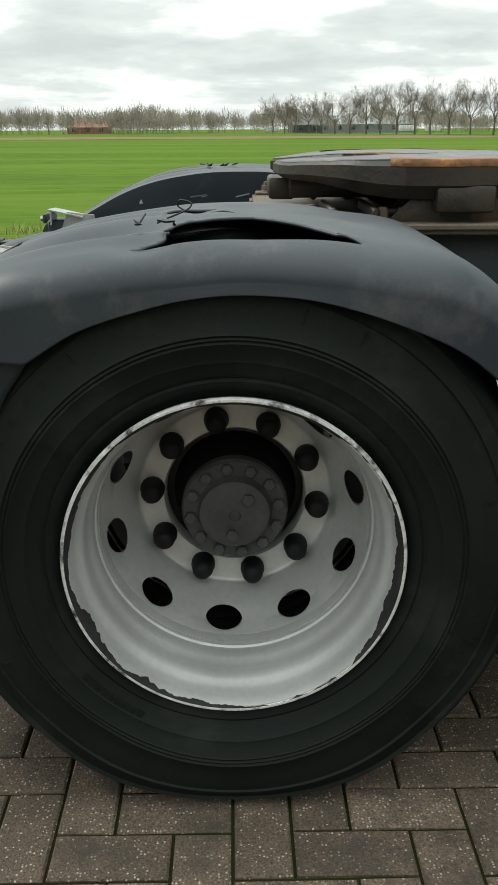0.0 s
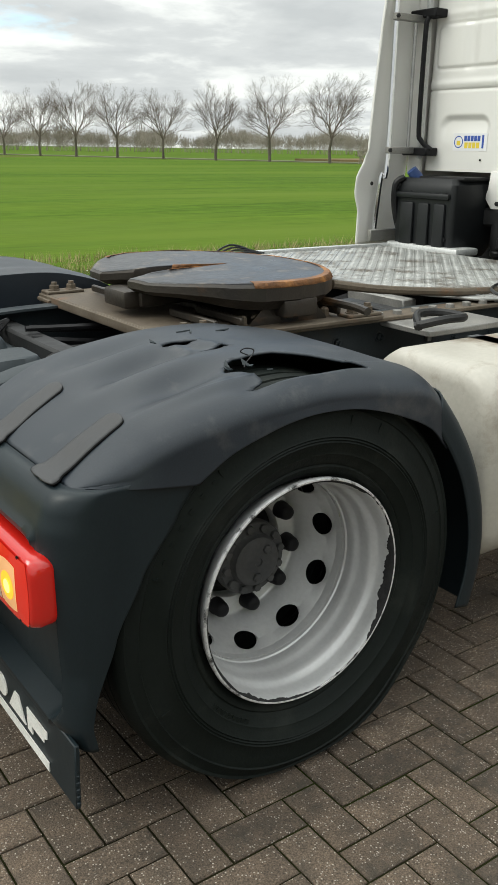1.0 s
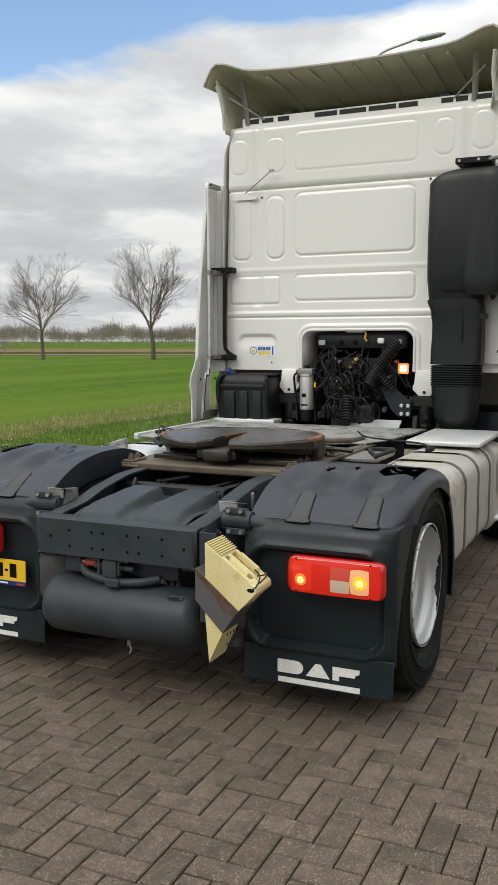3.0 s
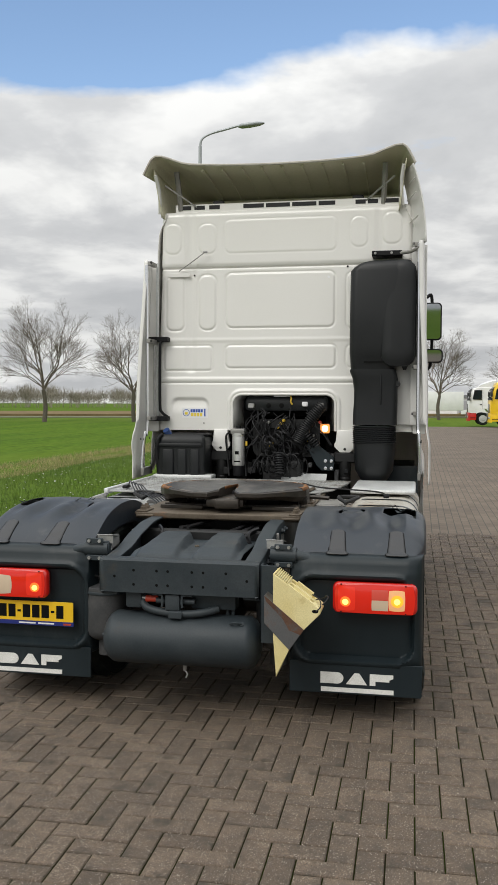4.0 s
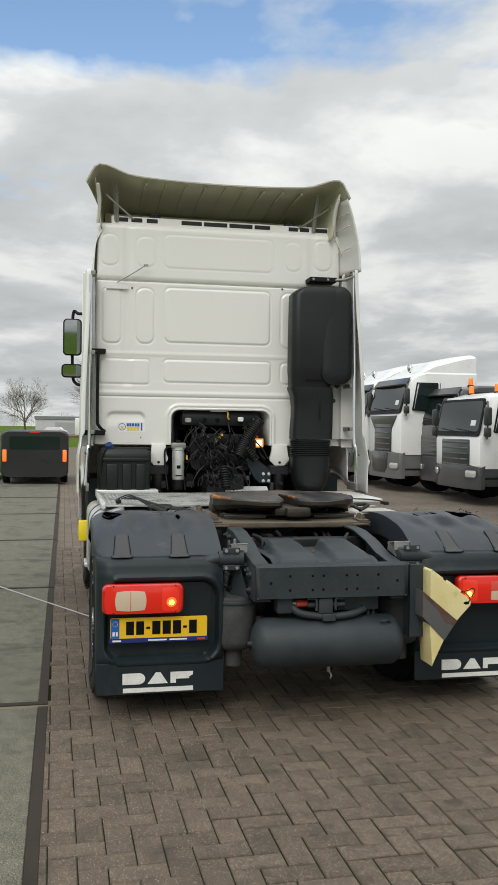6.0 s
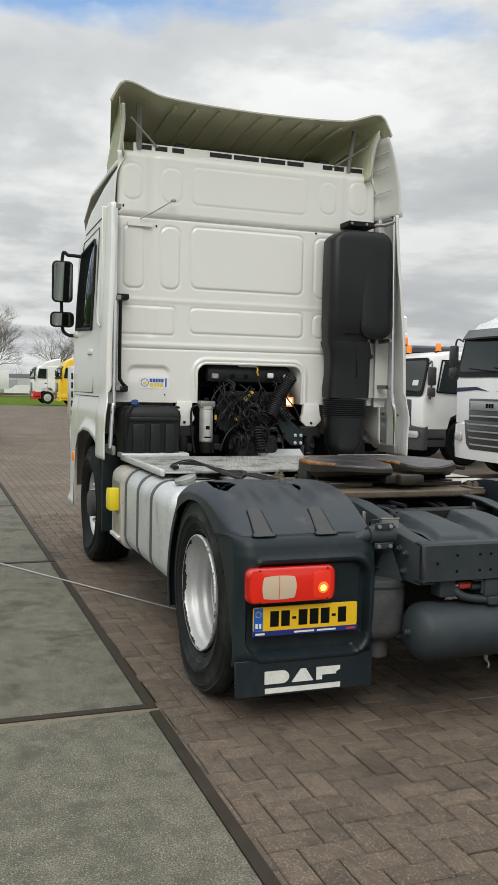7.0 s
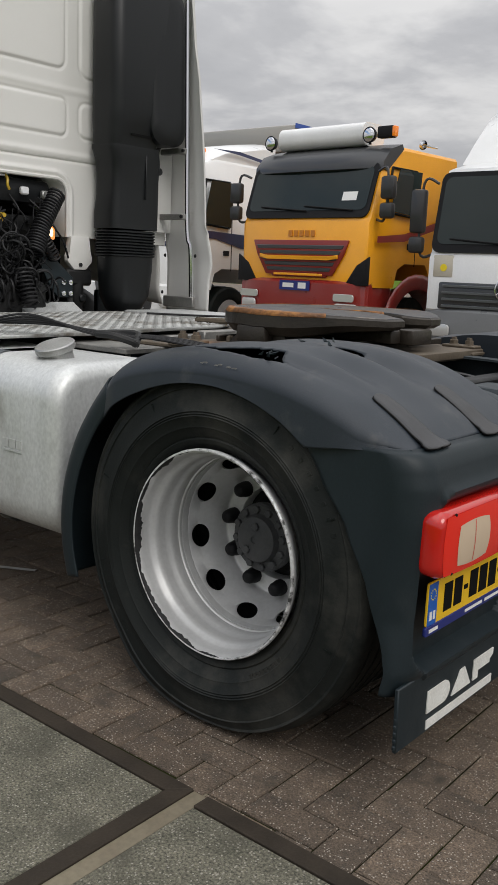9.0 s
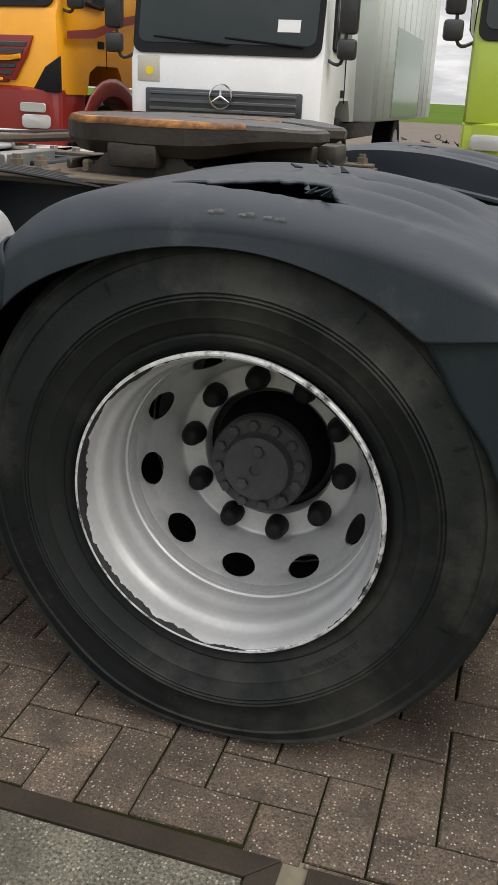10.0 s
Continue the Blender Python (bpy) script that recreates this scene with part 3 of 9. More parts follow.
def holed_disc(r0, r1, h0, h1, rc, hw, hh, count, m, turn=0.0):
    """A ring of sheet with round holes, r0 to r1, cone height h0 to h1."""
    bm = bmesh.new()
    def put(a, r):
        return m @ Vector((r * math.cos(a), r * math.sin(a), h0 + (h1 - h0) * (r - r0) / (r1 - r0)))
    sector = 2 * math.pi / count
    for k in range(count):
        c = sector * k + turn
        outer, inner = [], []
        for i in range(24):
            t = 2 * math.pi * i / 24
            inner.append(put(c + hw / rc * math.cos(t), rc + hh * math.sin(t)))
            q = max(abs(math.cos(t)), abs(math.sin(t)))
            du, dv = math.cos(t) / q, math.sin(t) / q
            outer.append(put(c + du * sector / 2, rc + dv * ((r1 - rc) if dv > 0 else (rc - r0))))
        lip = [p + (m.to_3x3() @ Vector((0, 0, -0.012))) for p in inner]
        ring = [[bm.verts.new(p) for p in s] for s in (outer, inner, lip)]
        for a, b in zip(ring, ring[1:]):
            for i in range(24):
                j = (i + 1) % 24
                bm.faces.new((a[i], a[j], b[j], b[i]))
    bmesh.ops.remove_doubles(bm, verts=bm.verts[:], dist=0.0006)
    return bm


def rear_wheel(side, truck):
    """The outer wheel of a pair with its hub; side -1 is the kerbless side. The tyre's outer wall faces side * y."""
    wh = part("wheel", tyre_mesh(0.322, side * TYRE_MID), RUBBER if side < 0 else RUBBER_DUSTY, truck, "large twin rear wheel with black tyre and silver dished rim")
    wh.location = (AX, 0, AXLE_Z)
    m = Matrix.Rotation(radians(-90 * side), 4, "X")
    # heights run outward along the axle
    rim = [(0.2965, 1.232), (0.2982, 1.2405), (0.2960, 1.2475), (0.2885, 1.2465), (0.2850, 1.238), (0.2835, 1.224), (0.2820, 1.205), (0.2795, 1.196), (0.2735, 1.186), (0.2700, 1.178), (0.2690, 1.166),
           (0.2682, 1.148), (0.2672, 1.138), (0.2635, 1.130), (0.2612, 1.122), (0.2608, 1.108), (0.2622, 1.100), (0.2622, 1.094), (0.2590, 1.090), (0.2585, 1.070), (0.2580, 1.050)]
    part("rim", lathe(rim, m, 96), RIM, wh, "silver painted deep rim with chipped edge", sharp=28)
    edge = [(0.2984, 1.2421), (0.2979, 1.2466), (0.2958, 1.2493), (0.2920, 1.2493), (0.2902, 1.2474)]
    part("rim_lip", lathe(edge, m, 120), RIM_WORN, wh, "bare bright rim lip worn through its paint")
    # paint flaked off inside the lip down to black primer, in ragged patches
    way = [(0.2920, 1.2484), (0.2878, 1.2455), (0.2843, 1.2369), (0.2815, 1.2239), (0.2785, 1.2110)]
    bm = bmesh.new()
    rows = []
    for k in range(541):
        a = 2 * math.pi * k / 540
        c = (math.cos(a), math.sin(a))
        wide = 1.5 * noise.noise((c[0] * 1.6, c[1] * 1.6, 3.7 * side)) + 0.5 * noise.noise((c[0] * 6, c[1] * 6, side)) + 0.22 * noise.noise((c[0] * 22, c[1] * 22, 2.0)) + 0.12 * noise.noise((c[0] * 60, c[1] * 60, 2.0))
        reach = max(0.03, min(1.15, 0.42 + 0.75 * wide)) * 3.2
        row = []
        for q in range(5):
            f = reach * q / 4
            i = min(int(f), 3)
            r = way[i][0] + (way[i + 1][0] - way[i][0]) * (f - i)
            h = way[i][1] + (way[i + 1][1] - way[i][1]) * (f - i)
            row.append(bm.verts.new(m @ Vector(((r - 0.0006) * c[0], (r - 0.0006) * c[1], h + 0.0006))))
        rows.append(row)
    for p, q in zip(rows, rows[1:]):
        for i in range(4):
            bm.faces.new((p[i], p[i + 1], q[i + 1], q[i]))
    part("flaked_paint", bm, FLAKED, wh, "black primer where the silver paint has flaked")
    part("disc_flange", lathe([(0.2600, 1.066), (0.2588, 1.080), (0.2560, 1.082), (0.2545, 1.074), (0.2535, 1.058)], m, 72), RIM, wh)
    spin = radians(5.9 if side < 0 else 7.75)
    disc = holed_disc(0.2065, 0.2545, 0.962, 1.060, 0.2375, 0.0375, 0.0150, 10, m, radians(18) - spin)
    loft_in = lathe([(0.2068, 0.9625), (0.2025, 0.9535), (0.1995, 0.9445), (0.1965, 0.9385), (0.191, 0.936), (0.145, 0.936), (0.141, 0.930), (0.141, 0.90)], m, 72)
    part("disc", merge(disc, loft_in), RIM, wh, "silver wheel disc with ten round hand holes", sharp=50)
    nuts = None
    for k in range(10):
        a = 2 * math.pi * k / 10 - spin
        p = m @ Matrix.Translation((0.1675 * math.cos(a), 0.1675 * math.sin(a), 0.936))
        nut = part("nut_cap", lathe([(0.0245, 0), (0.025, 0.012), (0.0235, 0.016), (0.0215, 0.034), (0.018, 0.043), (0.011, 0.048), (0.003, 0.049)], p, 18, cap=True), NUT, wh)
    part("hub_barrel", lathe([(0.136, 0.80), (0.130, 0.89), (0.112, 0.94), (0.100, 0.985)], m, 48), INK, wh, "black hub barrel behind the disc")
    hub = part("hub", lathe([(0.098, 0.977), (0.1045, 0.984), (0.1045, 1.007), (0.100, 1.014), (0.074, 1.016), (0.070, 1.022), (0.068, 1.036), (0.06, 1.041), (0.012, 1.044), (0.010, 1.040), (0.001, 1.040)], m, 56, cap=True), HUB, wh, "dirty grey hub cover ringed with bolts", sharp=30)
    for k in range(12):
        a = 2 * math.pi * (k + 0.3) / 12
        p = m @ Matrix.Translation((0.0875 * math.cos(a), 0.0875 * math.sin(a), 1.012))
        lathe_bm = lathe([(0.0125, 0), (0.0125, 0.011), (0.0105, 0.013)], p, 6, cap=True)
        part("hub_bolt", lathe_bm, HUB, wh, smooth=False)
    for a in (0.9, 4.6):
        p = m @ Matrix.Translation((0.042 * math.cos(a), 0.042 * math.sin(a), 1.039))
        part("hub_bolt", lathe([(0.013, 0), (0.013, 0.01), (0.010, 0.012)], p, 6, cap=True), HUB, wh, smooth=False)
    inner = part("inner_wheel", tyre_mesh(0.312, side * 0.742), RUBBER, truck, "inner twin tyre")
    inner.location = (AX, 0, AXLE_Z)
    part("rim", lathe([(0.30, 0.86), (0.27, 0.80), (0.265, 0.66), (0.3, 0.62)], m, 48), RIM, inner)
    part("drum", lathe([(0.13, 0.9), (0.205, 0.86), (0.21, 0.6), (0.1, 0.58)], m, 40, cap=True), DARK, inner)
    # raised marks on the outer wall: unreadable maker's lettering
    for a0, a1, r, n in ((200, 232, 0.435, 7), (20, 56, 0.435, 8), (120, 140, 0.355, 9)):
        for k in range(n):
            a = radians(a0 + (a1 - a0) * k / (n - 1)) * (1 if side > 0 else -1)
            q = m @ Matrix.Rotation(a, 4, "Z") @ Matrix.Translation((r, 0, 1.2495 if r > 0.4 else 1.247))
            part("wall_mark", prism([(-0.012, -0.006), (0.012, -0.006), (0.012, 0.005), (-0.012, 0.006)], -0.004, 0.0014, q, 0.0005, seg=1), RUBBER if side < 0 else RUBBER_DUSTY, wh, smooth=False)
    # size stamped low on the wall, and moulded ticks across the ring
    for text, a0 in (("315", 92.0), ("70 R", 112.0)):
        curve = bpy.data.curves.new("size_mark", "FONT")
        curve.body, curve.size, curve.extrude, curve.align_x, curve.align_y = text, 0.036, 0.0012, "CENTER", "CENTER"
        ob = new("size_mark", curve)
        me = bpy.data.meshes.new_from_object(ob)
        bpy.data.objects.remove(ob)
        mark = new("size_mark", me)
        me.materials.append(RUBBER)
        mark.parent = wh
        mark.matrix_local = Matrix.Translation((0, side * 1.2505, 0)) @ Matrix.Rotation(radians(0 if side < 0 else 180), 4, "Z") @ Matrix.Rotation(radians(90), 4, "X") @ Matrix.Rotation(radians(a0 - 90), 4, "Z") @ Matrix.Translation((0, -0.436, 0))
        tagged(mark, "tyre size stamped in the black rubber")
    for a0 in (15, 62, 75, 125, 160, 205, 240, 300, 340):
        q = m @ Matrix.Rotation(radians(a0), 4, "Z") @ Matrix.Translation((0.43, 0, 1.2485))
        part("wall_tick", prism([(-0.026, -0.0015), (0.026, -0.0015), (0.026, 0.0015), (-0.026, 0.0015)], -0.004, 0.003, q), RUBBER, wh, smooth=False)
    return wh


def front_wheel(side, truck):
    wh = part("front_wheel", tyre_mesh(0.312, side * 1.06), RUBBER, truck, "steered front wheel with black tyre and silver rim")
    wh.location = (3.72, 0, AXLE_Z)
    m = Matrix.Rotation(radians(-90 * side), 4, "X")
    part("rim", lathe([(0.303, 1.15), (0.30, 1.165), (0.292, 1.16), (0.275, 1.13), (0.262, 1.1), (0.258, 1.08)], m, 64), RIM, wh)
    disc = holed_disc(0.205, 0.262, 1.11, 1.08, 0.232, 0.033, 0.021, 10, m)
    merge(disc, lathe([(0.206, 1.11), (0.19, 1.128), (0.142, 1.13), (0.138, 1.12)], m, 48))
    part("disc", disc, RIM, wh)
    part("hub", lathe([(0.14, 1.0), (0.138, 1.12), (0.12, 1.15), (0.118, 1.20), (0.10, 1.215), (0.01, 1.217)], m, 40, cap=True), HUB, wh)
    for k in range(10):
        a = 2 * math.pi * k / 10
        p = m @ Matrix.Translation((0.1675 * math.cos(a), 0.1675 * math.sin(a), 1.128))
        part("nut_cap", lathe([(0.021, 0), (0.021, 0.008), (0.017, 0.012), (0.016, 0.036), (0.006, 0.042)], p, 12, cap=True), RIM, wh)


TRUCK = thing("truck_tractor", "white tractor unit with torn dark grey mudguards on brick paving", "truck")
for s in (-1, 1):
    rear_wheel(s, TRUCK)
    front_wheel(s, TRUCK)


# ---- rear mudguards ----
TOP = [(-0.455, 0.895), (-0.40, 0.934), (-0.34, 0.969), (-0.27, 1.005), (-0.18, 1.041), (-0.08, 1.067), (0.04, 1.082), (0.16, 1.086), (0.28, 1.081), (0.38, 1.064), (0.47, 1.033), (0.54, 0.994), (0.60, 0.948)]
LIP = [(-0.455, 0.892), (-0.35, 0.882), (-0.19, 0.866), (-0.10, 0.923), (0.02, 0.966), (0.138, 0.982), (0.26, 0.973), (0.38, 0.940), (0.50, 0.886), (0.60, 0.806)]


ARCH = [(-0.19, 0.866), (-0.10, 0.923), (0.02, 0.966), (0.138, 0.982), (0.26, 0.973), (0.38, 0.940), (0.50, 0.886), (0.60, 0.806)]


def bend_at(table, x):
    """A smooth curve through the table's points."""
    n = len(table)
    x = min(max(x, table[0][0]), table[-1][0])
    k = max(i for i in range(n - 1) if table[i][0] <= x)
    def slope(i):
        a, b = table[max(i - 1, 0)], table[min(i + 1, n - 1)]
        return (b[1] - a[1]) / (b[0] - a[0])
    (x0, y0), (x1, y1) = table[k], table[k + 1]
    h = x1 - x0
    t = (x - x0) / h
    return (2 * t ** 3 - 3 * t * t + 1) * y0 + (t ** 3 - 2 * t * t + t) * h * slope(k) + (3 * t * t - 2 * t ** 3) * y1 + (t ** 3 - t * t) * h * slope(k + 1)


def lip_at(x):
    return lerp_at(LIP, x) if x < -0.19 else bend_at(ARCH, x)


def ragged(points, rough, seed):
    """Cuts each side of an outline into short pieces, those marked rough thrown off line."""
    out = []
    rnd = random.Random(seed)
    for i, (p, r) in enumerate(zip(points, rough)):
        q = points[(i + 1) % len(points)]
        n = max(1, int(math.hypot(q[0] - p[0], (q[1] - p[1]) * 0.8) / 0.011))
        for k in range(n):
            t = k / n
            j = r * (rnd.uniform(-1, 1) if k else 0.3)
            out.append((p[0] + (q[0] - p[0]) * t + j * rnd.uniform(0.3, 1), p[1] + (q[1] - p[1]) * t + j))
    return out


def inside(p, poly):
    c = False
    for (x0, y0), (x1, y1) in zip(poly, poly[1:] + poly[:1]):
        if (y0 > p[1]) != (y1 > p[1]) and p[0] < (x1 - x0) * (p[1] - y0) / (y1 - y0) + x0:
            c = not c
    return c


def nearest(p, poly):
    best, at = 9.0, p
    for (x0, y0), (x1, y1) in zip(poly, poly[1:] + poly[:1]):
        d = (x1 - x0) ** 2 + (y1 - y0) ** 2
        t = min(1, max(0, ((p[0] - x0) * (x1 - x0) + (p[1] - y0) * (y1 - y0)) / d)) if d else 0
        q = (x0 + t * (x1 - x0), y0 + t * (y1 - y0))
        e = math.hypot(p[0] - q[0], p[1] - q[1])
        if e < best:
            best, at = e, q
    return at


# tears in the top shell: outlines in metres along the truck and shares of the way across
TEARS = {-1: [ragged([(0.345, 0.665), (0.18, 0.680), (0.03, 0.680), (-0.02, 0.674), (0.028, 0.648), (0.034, 0.60), (0.012, 0.565), (0.0, 0.53), (0.05, 0.487), (0.17, 0.490), (0.25, 0.545), (0.32, 0.615)],
                     [0.0, 0.0, 0.001, 0.004, 0.006, 0.007, 0.007, 0.005, 0.003, 0.0015, 0.001, 0.001], 3),
              ragged([(-0.03, 0.268), (0.04, 0.256), (0.125, 0.272), (0.06, 0.284)], [0.003] * 4, 5),
              ragged([(0.02, 0.392), (0.09, 0.372), (0.138, 0.352), (0.15, 0.376), (0.085, 0.396)], [0.003] * 5, 6)],
         1: [ragged([(0.275, 0.635), (0.15, 0.662), (0.045, 0.670), (-0.02, 0.662), (-0.045, 0.632), (-0.01, 0.585), (0.03, 0.545), (0.12, 0.552), (0.21, 0.598)], [0.003, 0.004, 0.008, 0.009, 0.009, 0.008, 0.007, 0.006, 0.004], 8),
             ragged([(-0.05, 0.250), (0.03, 0.236), (0.10, 0.250), (0.04, 0.262)], [0.003] * 4, 9)]}


def outer_y(x):
    return 1.262 - 0.085 * max(0.0, (-0.22 - x) / 0.28) ** 2.2 - 0.03 * step(x, 0.5, 0.62)


def mudguard_top(side):
    """Top shell: from the inner edge across, over the shoulder and down to the wheel lip. Torn open on the shoulder."""
    def f(u, v):
        x = -0.455 + 1.055 * u
        t, l, o = bend_at(TOP, x), lip_at(x), outer_y(x)
        t -= (0.024 if side < 0 else 0.008) * step(x, -0.32, -0.06) * step(-x, -0.52, -0.34)
        l -= 0.010 * (side < 0) * step(x, -0.19, 0.0)
        shoulder = min(0.07, max(0.004, (t - l) * 0.75))
        if v < 0.08:
            k = v / 0.08
            y, z = 0.565 + 0.012 * (1 - k), t - 0.14 * (1 - k) - 0.012
        elif v < 0.60:
            k = (v - 0.08) / 0.52
            y = 0.565 + k * (o - 0.115 - 0.565)
            z = t - 0.012 * (1 - step(k, 0, 0.25)) - 0.004 * k
            z += 0.006 * math.sin(k * 9 + 1.1) * step(x, -0.35, -0.1) * step(-x, -0.5, -0.2)
        elif v < 0.82:
            a = radians(90 * (v - 0.60) / 0.22)
            y, z = o - 0.115 + 0.115 * math.sin(a), t - 0.004 - shoulder * (1 - math.cos(a))
        else:
            k = (v - 0.82) / 0.18
            y, z = o + 0.004 * k, (t - 0.004 - shoulder) * (1 - k) + l * k
        # sagging ridges that run along the top, and plastic lifted beside the tears
        across = step(v, 0.10, 0.24) * (1 - step(v, 0.56, 0.68))
        z += 0.019 * math.exp(-((x + 0.11) / 0.14) ** 2) * (math.sin(v * 36 + side + x * 4) - 0.6) * across
        z += 0.006 * math.exp(-((x - 0.08) / 0.10) ** 2) * math.exp(-((v - 0.325) / 0.05) ** 2) * (1 + math.sin(x * 70))
        z -= 0.010 * math.exp(-((x + 0.01) / 0.05) ** 2) * math.exp(-((v - 0.67) / 0.045) ** 2) * (side < 0)
        z += 0.0015 * noise.noise((x * 9, v * 8, side * 4))
        return (x, side * y, z)
    nu, nv = 150, 112
    polys = TEARS[side]
    gone = set()
    for i in range(nu):
        for j in range(nv):
            c = (-0.455 + 1.055 * (i + 0.5) / nu, (j + 0.5) / nv)
            if any(inside(c, p) for p in polys):
                gone.add((i, j))
    bm = bmesh.new()
    grid = {}
    for i in range(nu + 1):
        for j in range(nv + 1):
            cells = [(a, b) in gone for a in (i - 1, i) for b in (j - 1, j)]
            if all(cells):
                continue
            u, v = i / nu, j / nv
            if any(cells):
                x, v = min((nearest((-0.455 + 1.055 * u, v), p) for p in polys), key=lambda q: math.hypot(q[0] + 0.455 - 1.055 * u, q[1] - j / nv))
                u = (x + 0.455) / 1.055
            grid[i, j] = bm.verts.new(f(u, v))
    for i in range(nu):
        for j in range(nv):
            if (i, j) not in gone:
                bm.faces.new((grid[i, j], grid[i + 1, j], grid[i + 1, j + 1], grid[i, j + 1]))
    return bm


EDGE_X = [(0.14, -0.462), (0.30, -0.458), (0.40, -0.44), (0.55, -0.385), (0.68, -0.318), (0.80, -0.232), (0.866, -0.19), (0.90, -0.19)]
REAR_X = [(0.29, -0.500), (0.34, -0.508), (0.55, -0.520), (0.72, -0.524), (0.80, -0.517), (0.85, -0.503), (0.875, -0.490), (0.884, -0.480), (0.895, -0.452)]


def mudguard_rear(side):
    """Rear shell with the sunk panel that carries lamp and plate; u runs up, v from the inner edge round the corner to the wheel."""
    def f(u, v):
        z = 0.29 + 0.602 * u
        xr, xe = lerp_at(REAR_X, z), lerp_at(EDGE_X, z)
        c = 0.11 - 0.03 * u
        low = 0.02 * step(-z, -0.36, -0.29)
        if v < 0.06:
            k = v / 0.06
            return (xr + 0.10 * (1 - k) + 0.02, side * (0.545 + 0.02 * k), z)
        if v < 0.66:
            k = (v - 0.06) / 0.60
            y = 0.565 + k * (1.25 - c - 0.565)
            x = xr + 0.02 * (1 - step(k, 0, 0.12))
            d = rr_dist(y, z, 0.900, 0.552, 0.312, 0.222, 0.095)
            x += 0.055 * (1 - step(d, -0.020, 0.0))
            x -= 0.010 * (1 - step(abs(d - 0.014), 0.0, 0.020))
        elif v < 0.84:
            a = radians(90 * (v - 0.66) / 0.18)
            y = 1.25 - c + c * math.sin(a)
            x = xr + min(c, xe - xr - 0.004) * (1 - math.cos(a))
            d = rr_dist(y, z, 0.900, 0.552, 0.312, 0.222, 0.095)
            x += 0.055 * (1 - step(d, -0.020, 0.0))
        else:
            k = (v - 0.84) / 0.16
            x0 = xr + min(c, xe - xr - 0.004)
            x, y = x0 + (xe - x0) * k, 1.25
        return (x + low, side * y, z)
    return sheet(60, 110, f)


def mudguard_front(side):
    path = [(0.575, 0.955), (0.655, 0.86), (0.725, 0.75), (0.775, 0.62), (0.795, 0.50), (0.79, 0.39), (0.765, 0.285)]
    line = smooth_line([(x, 0, z) for x, z in path], 6)
    def f(u, v):
        i = u * (len(line) - 1)
        p = line[int(i)].lerp(line[min(int(i) + 1, len(line) - 1)], i - int(i))
        q = Vector((0.2, 0, 0.40))
        inward = (q - p).normalized()
        if v < 0.7:
            k = v / 0.7
            return Vector((p.x, side * (0.60 + k * 0.60), p.z))
        k = (v - 0.7) / 0.3
        a = radians(90 * min(1, k * 1.8))
        o = p + inward * (0.05 * (1 - math.cos(a)) + 0.035 * max(0, k - 0.55) / 0.45)
        return Vector((o.x, side * (1.20 + 0.05 * math.sin(a)), o.z))
    return sheet(36, 24, f)


def plate_and_lamp(side, guard):
    """Tail lamp: red housing with a clear window, a lit indicator and a lit tail bulb."""
    cy, cz = side * 1.007, 0.680
    lamp = part("tail_lamp", loft([[(x, y, z) for y, z in rounded(w, h, r, 6, cy, cz)] for x, w, h, r in
                                  ((-0.476, 0.385, 0.136, 0.03), (-0.505, 0.428, 0.158, 0.03), (-0.535, 0.435, 0.163, 0.034), (-0.552, 0.427, 0.155, 0.036), (-0.557, 0.411, 0.139, 0.032))]), RED_DEEP, guard,
                "red tail lamp cluster with a clear window and lit bulbs", sharp=50)
    def lens(name, y0, y1, z0, z1, mat, lift=0.0, k=0.4):
        """A patch of the bowed lens with rounded corners."""
        def f(u, v):
            a, b = 2 * u - 1, 2 * v - 1
            y = (y0 + y1) / 2 + (y1 - y0) / 2 * a * math.sqrt(1 - k * b * b / 2)
            z = (z0 + z1) / 2 + (z1 - z0) / 2 * b * math.sqrt(1 - k * a * a / 2)
            p, q = (y - 1.022) / 0.20, (z - 0.667) / 0.075
            y, z = 1.007 + (y - 1.022) * 1.066, 0.680 + (z - 0.667) * 1.045
            return (-0.5560 - lift - 0.013 * (1 - min(1.0, p ** 4)) * (1 - 0.6 * q * q), side * y, z)
        return part(name, sheet(20, 12, f), mat, lamp)
    lens("red_cover", 0.830, 1.214, 0.596, 0.738, RED_LENS, 0.0, 0.18)
    if side < 0:
        lens("clear_window", 1.008, 1.088, 0.612, 0.664, CLEAR_LENS, 0.0012, 0.1)
        lens("pink_window", 1.008, 1.088, 0.665, 0.716, PINK_LENS, 0.0012, 0.1)
        lens("indicator", 1.089, 1.168, 0.612, 0.716, INDICATOR, 0.0012, 0.3)
    else:
        lens("clear_window", 1.008, 1.162, 0.610, 0.714, CLEAR_LENS, 0.0012, 0.4)
        lens("window_rib", 1.084, 1.087, 0.612, 0.712, PINK_LENS, 0.0018, 0.0)
    lens("tail_window", 0.845, 0.930, 0.606, 0.728, RED_GLOW, 0.0010, 0.3)
    spot = [(0.882, 0.652, 0.025, RED_LIT), (0.882, 0.650, 0.0145, BULB)]
    if side < 0:
        spot += [(1.130, 0.662, 0.030, AMBER_LIT), (1.130, 0.660, 0.0148, BULB)]
    for y, z, r, mat in spot:
        lens("bulb_glow", y - r, y + r, z - r, z + r, mat, 0.0022 if r > 0.015 else 0.0032, 1.0)
    for y, z in ((0.835, 0.751), (1.165, 0.751), (0.835, 0.610), (1.165, 0.610)):
        m = Matrix.Translation((-0.558, side * y, z)) @ REAR_FACE
        part("screw", lathe([(0.005, 0), (0.004, 0.003)], m, 8, cap=True), INK, lamp, smooth=False)


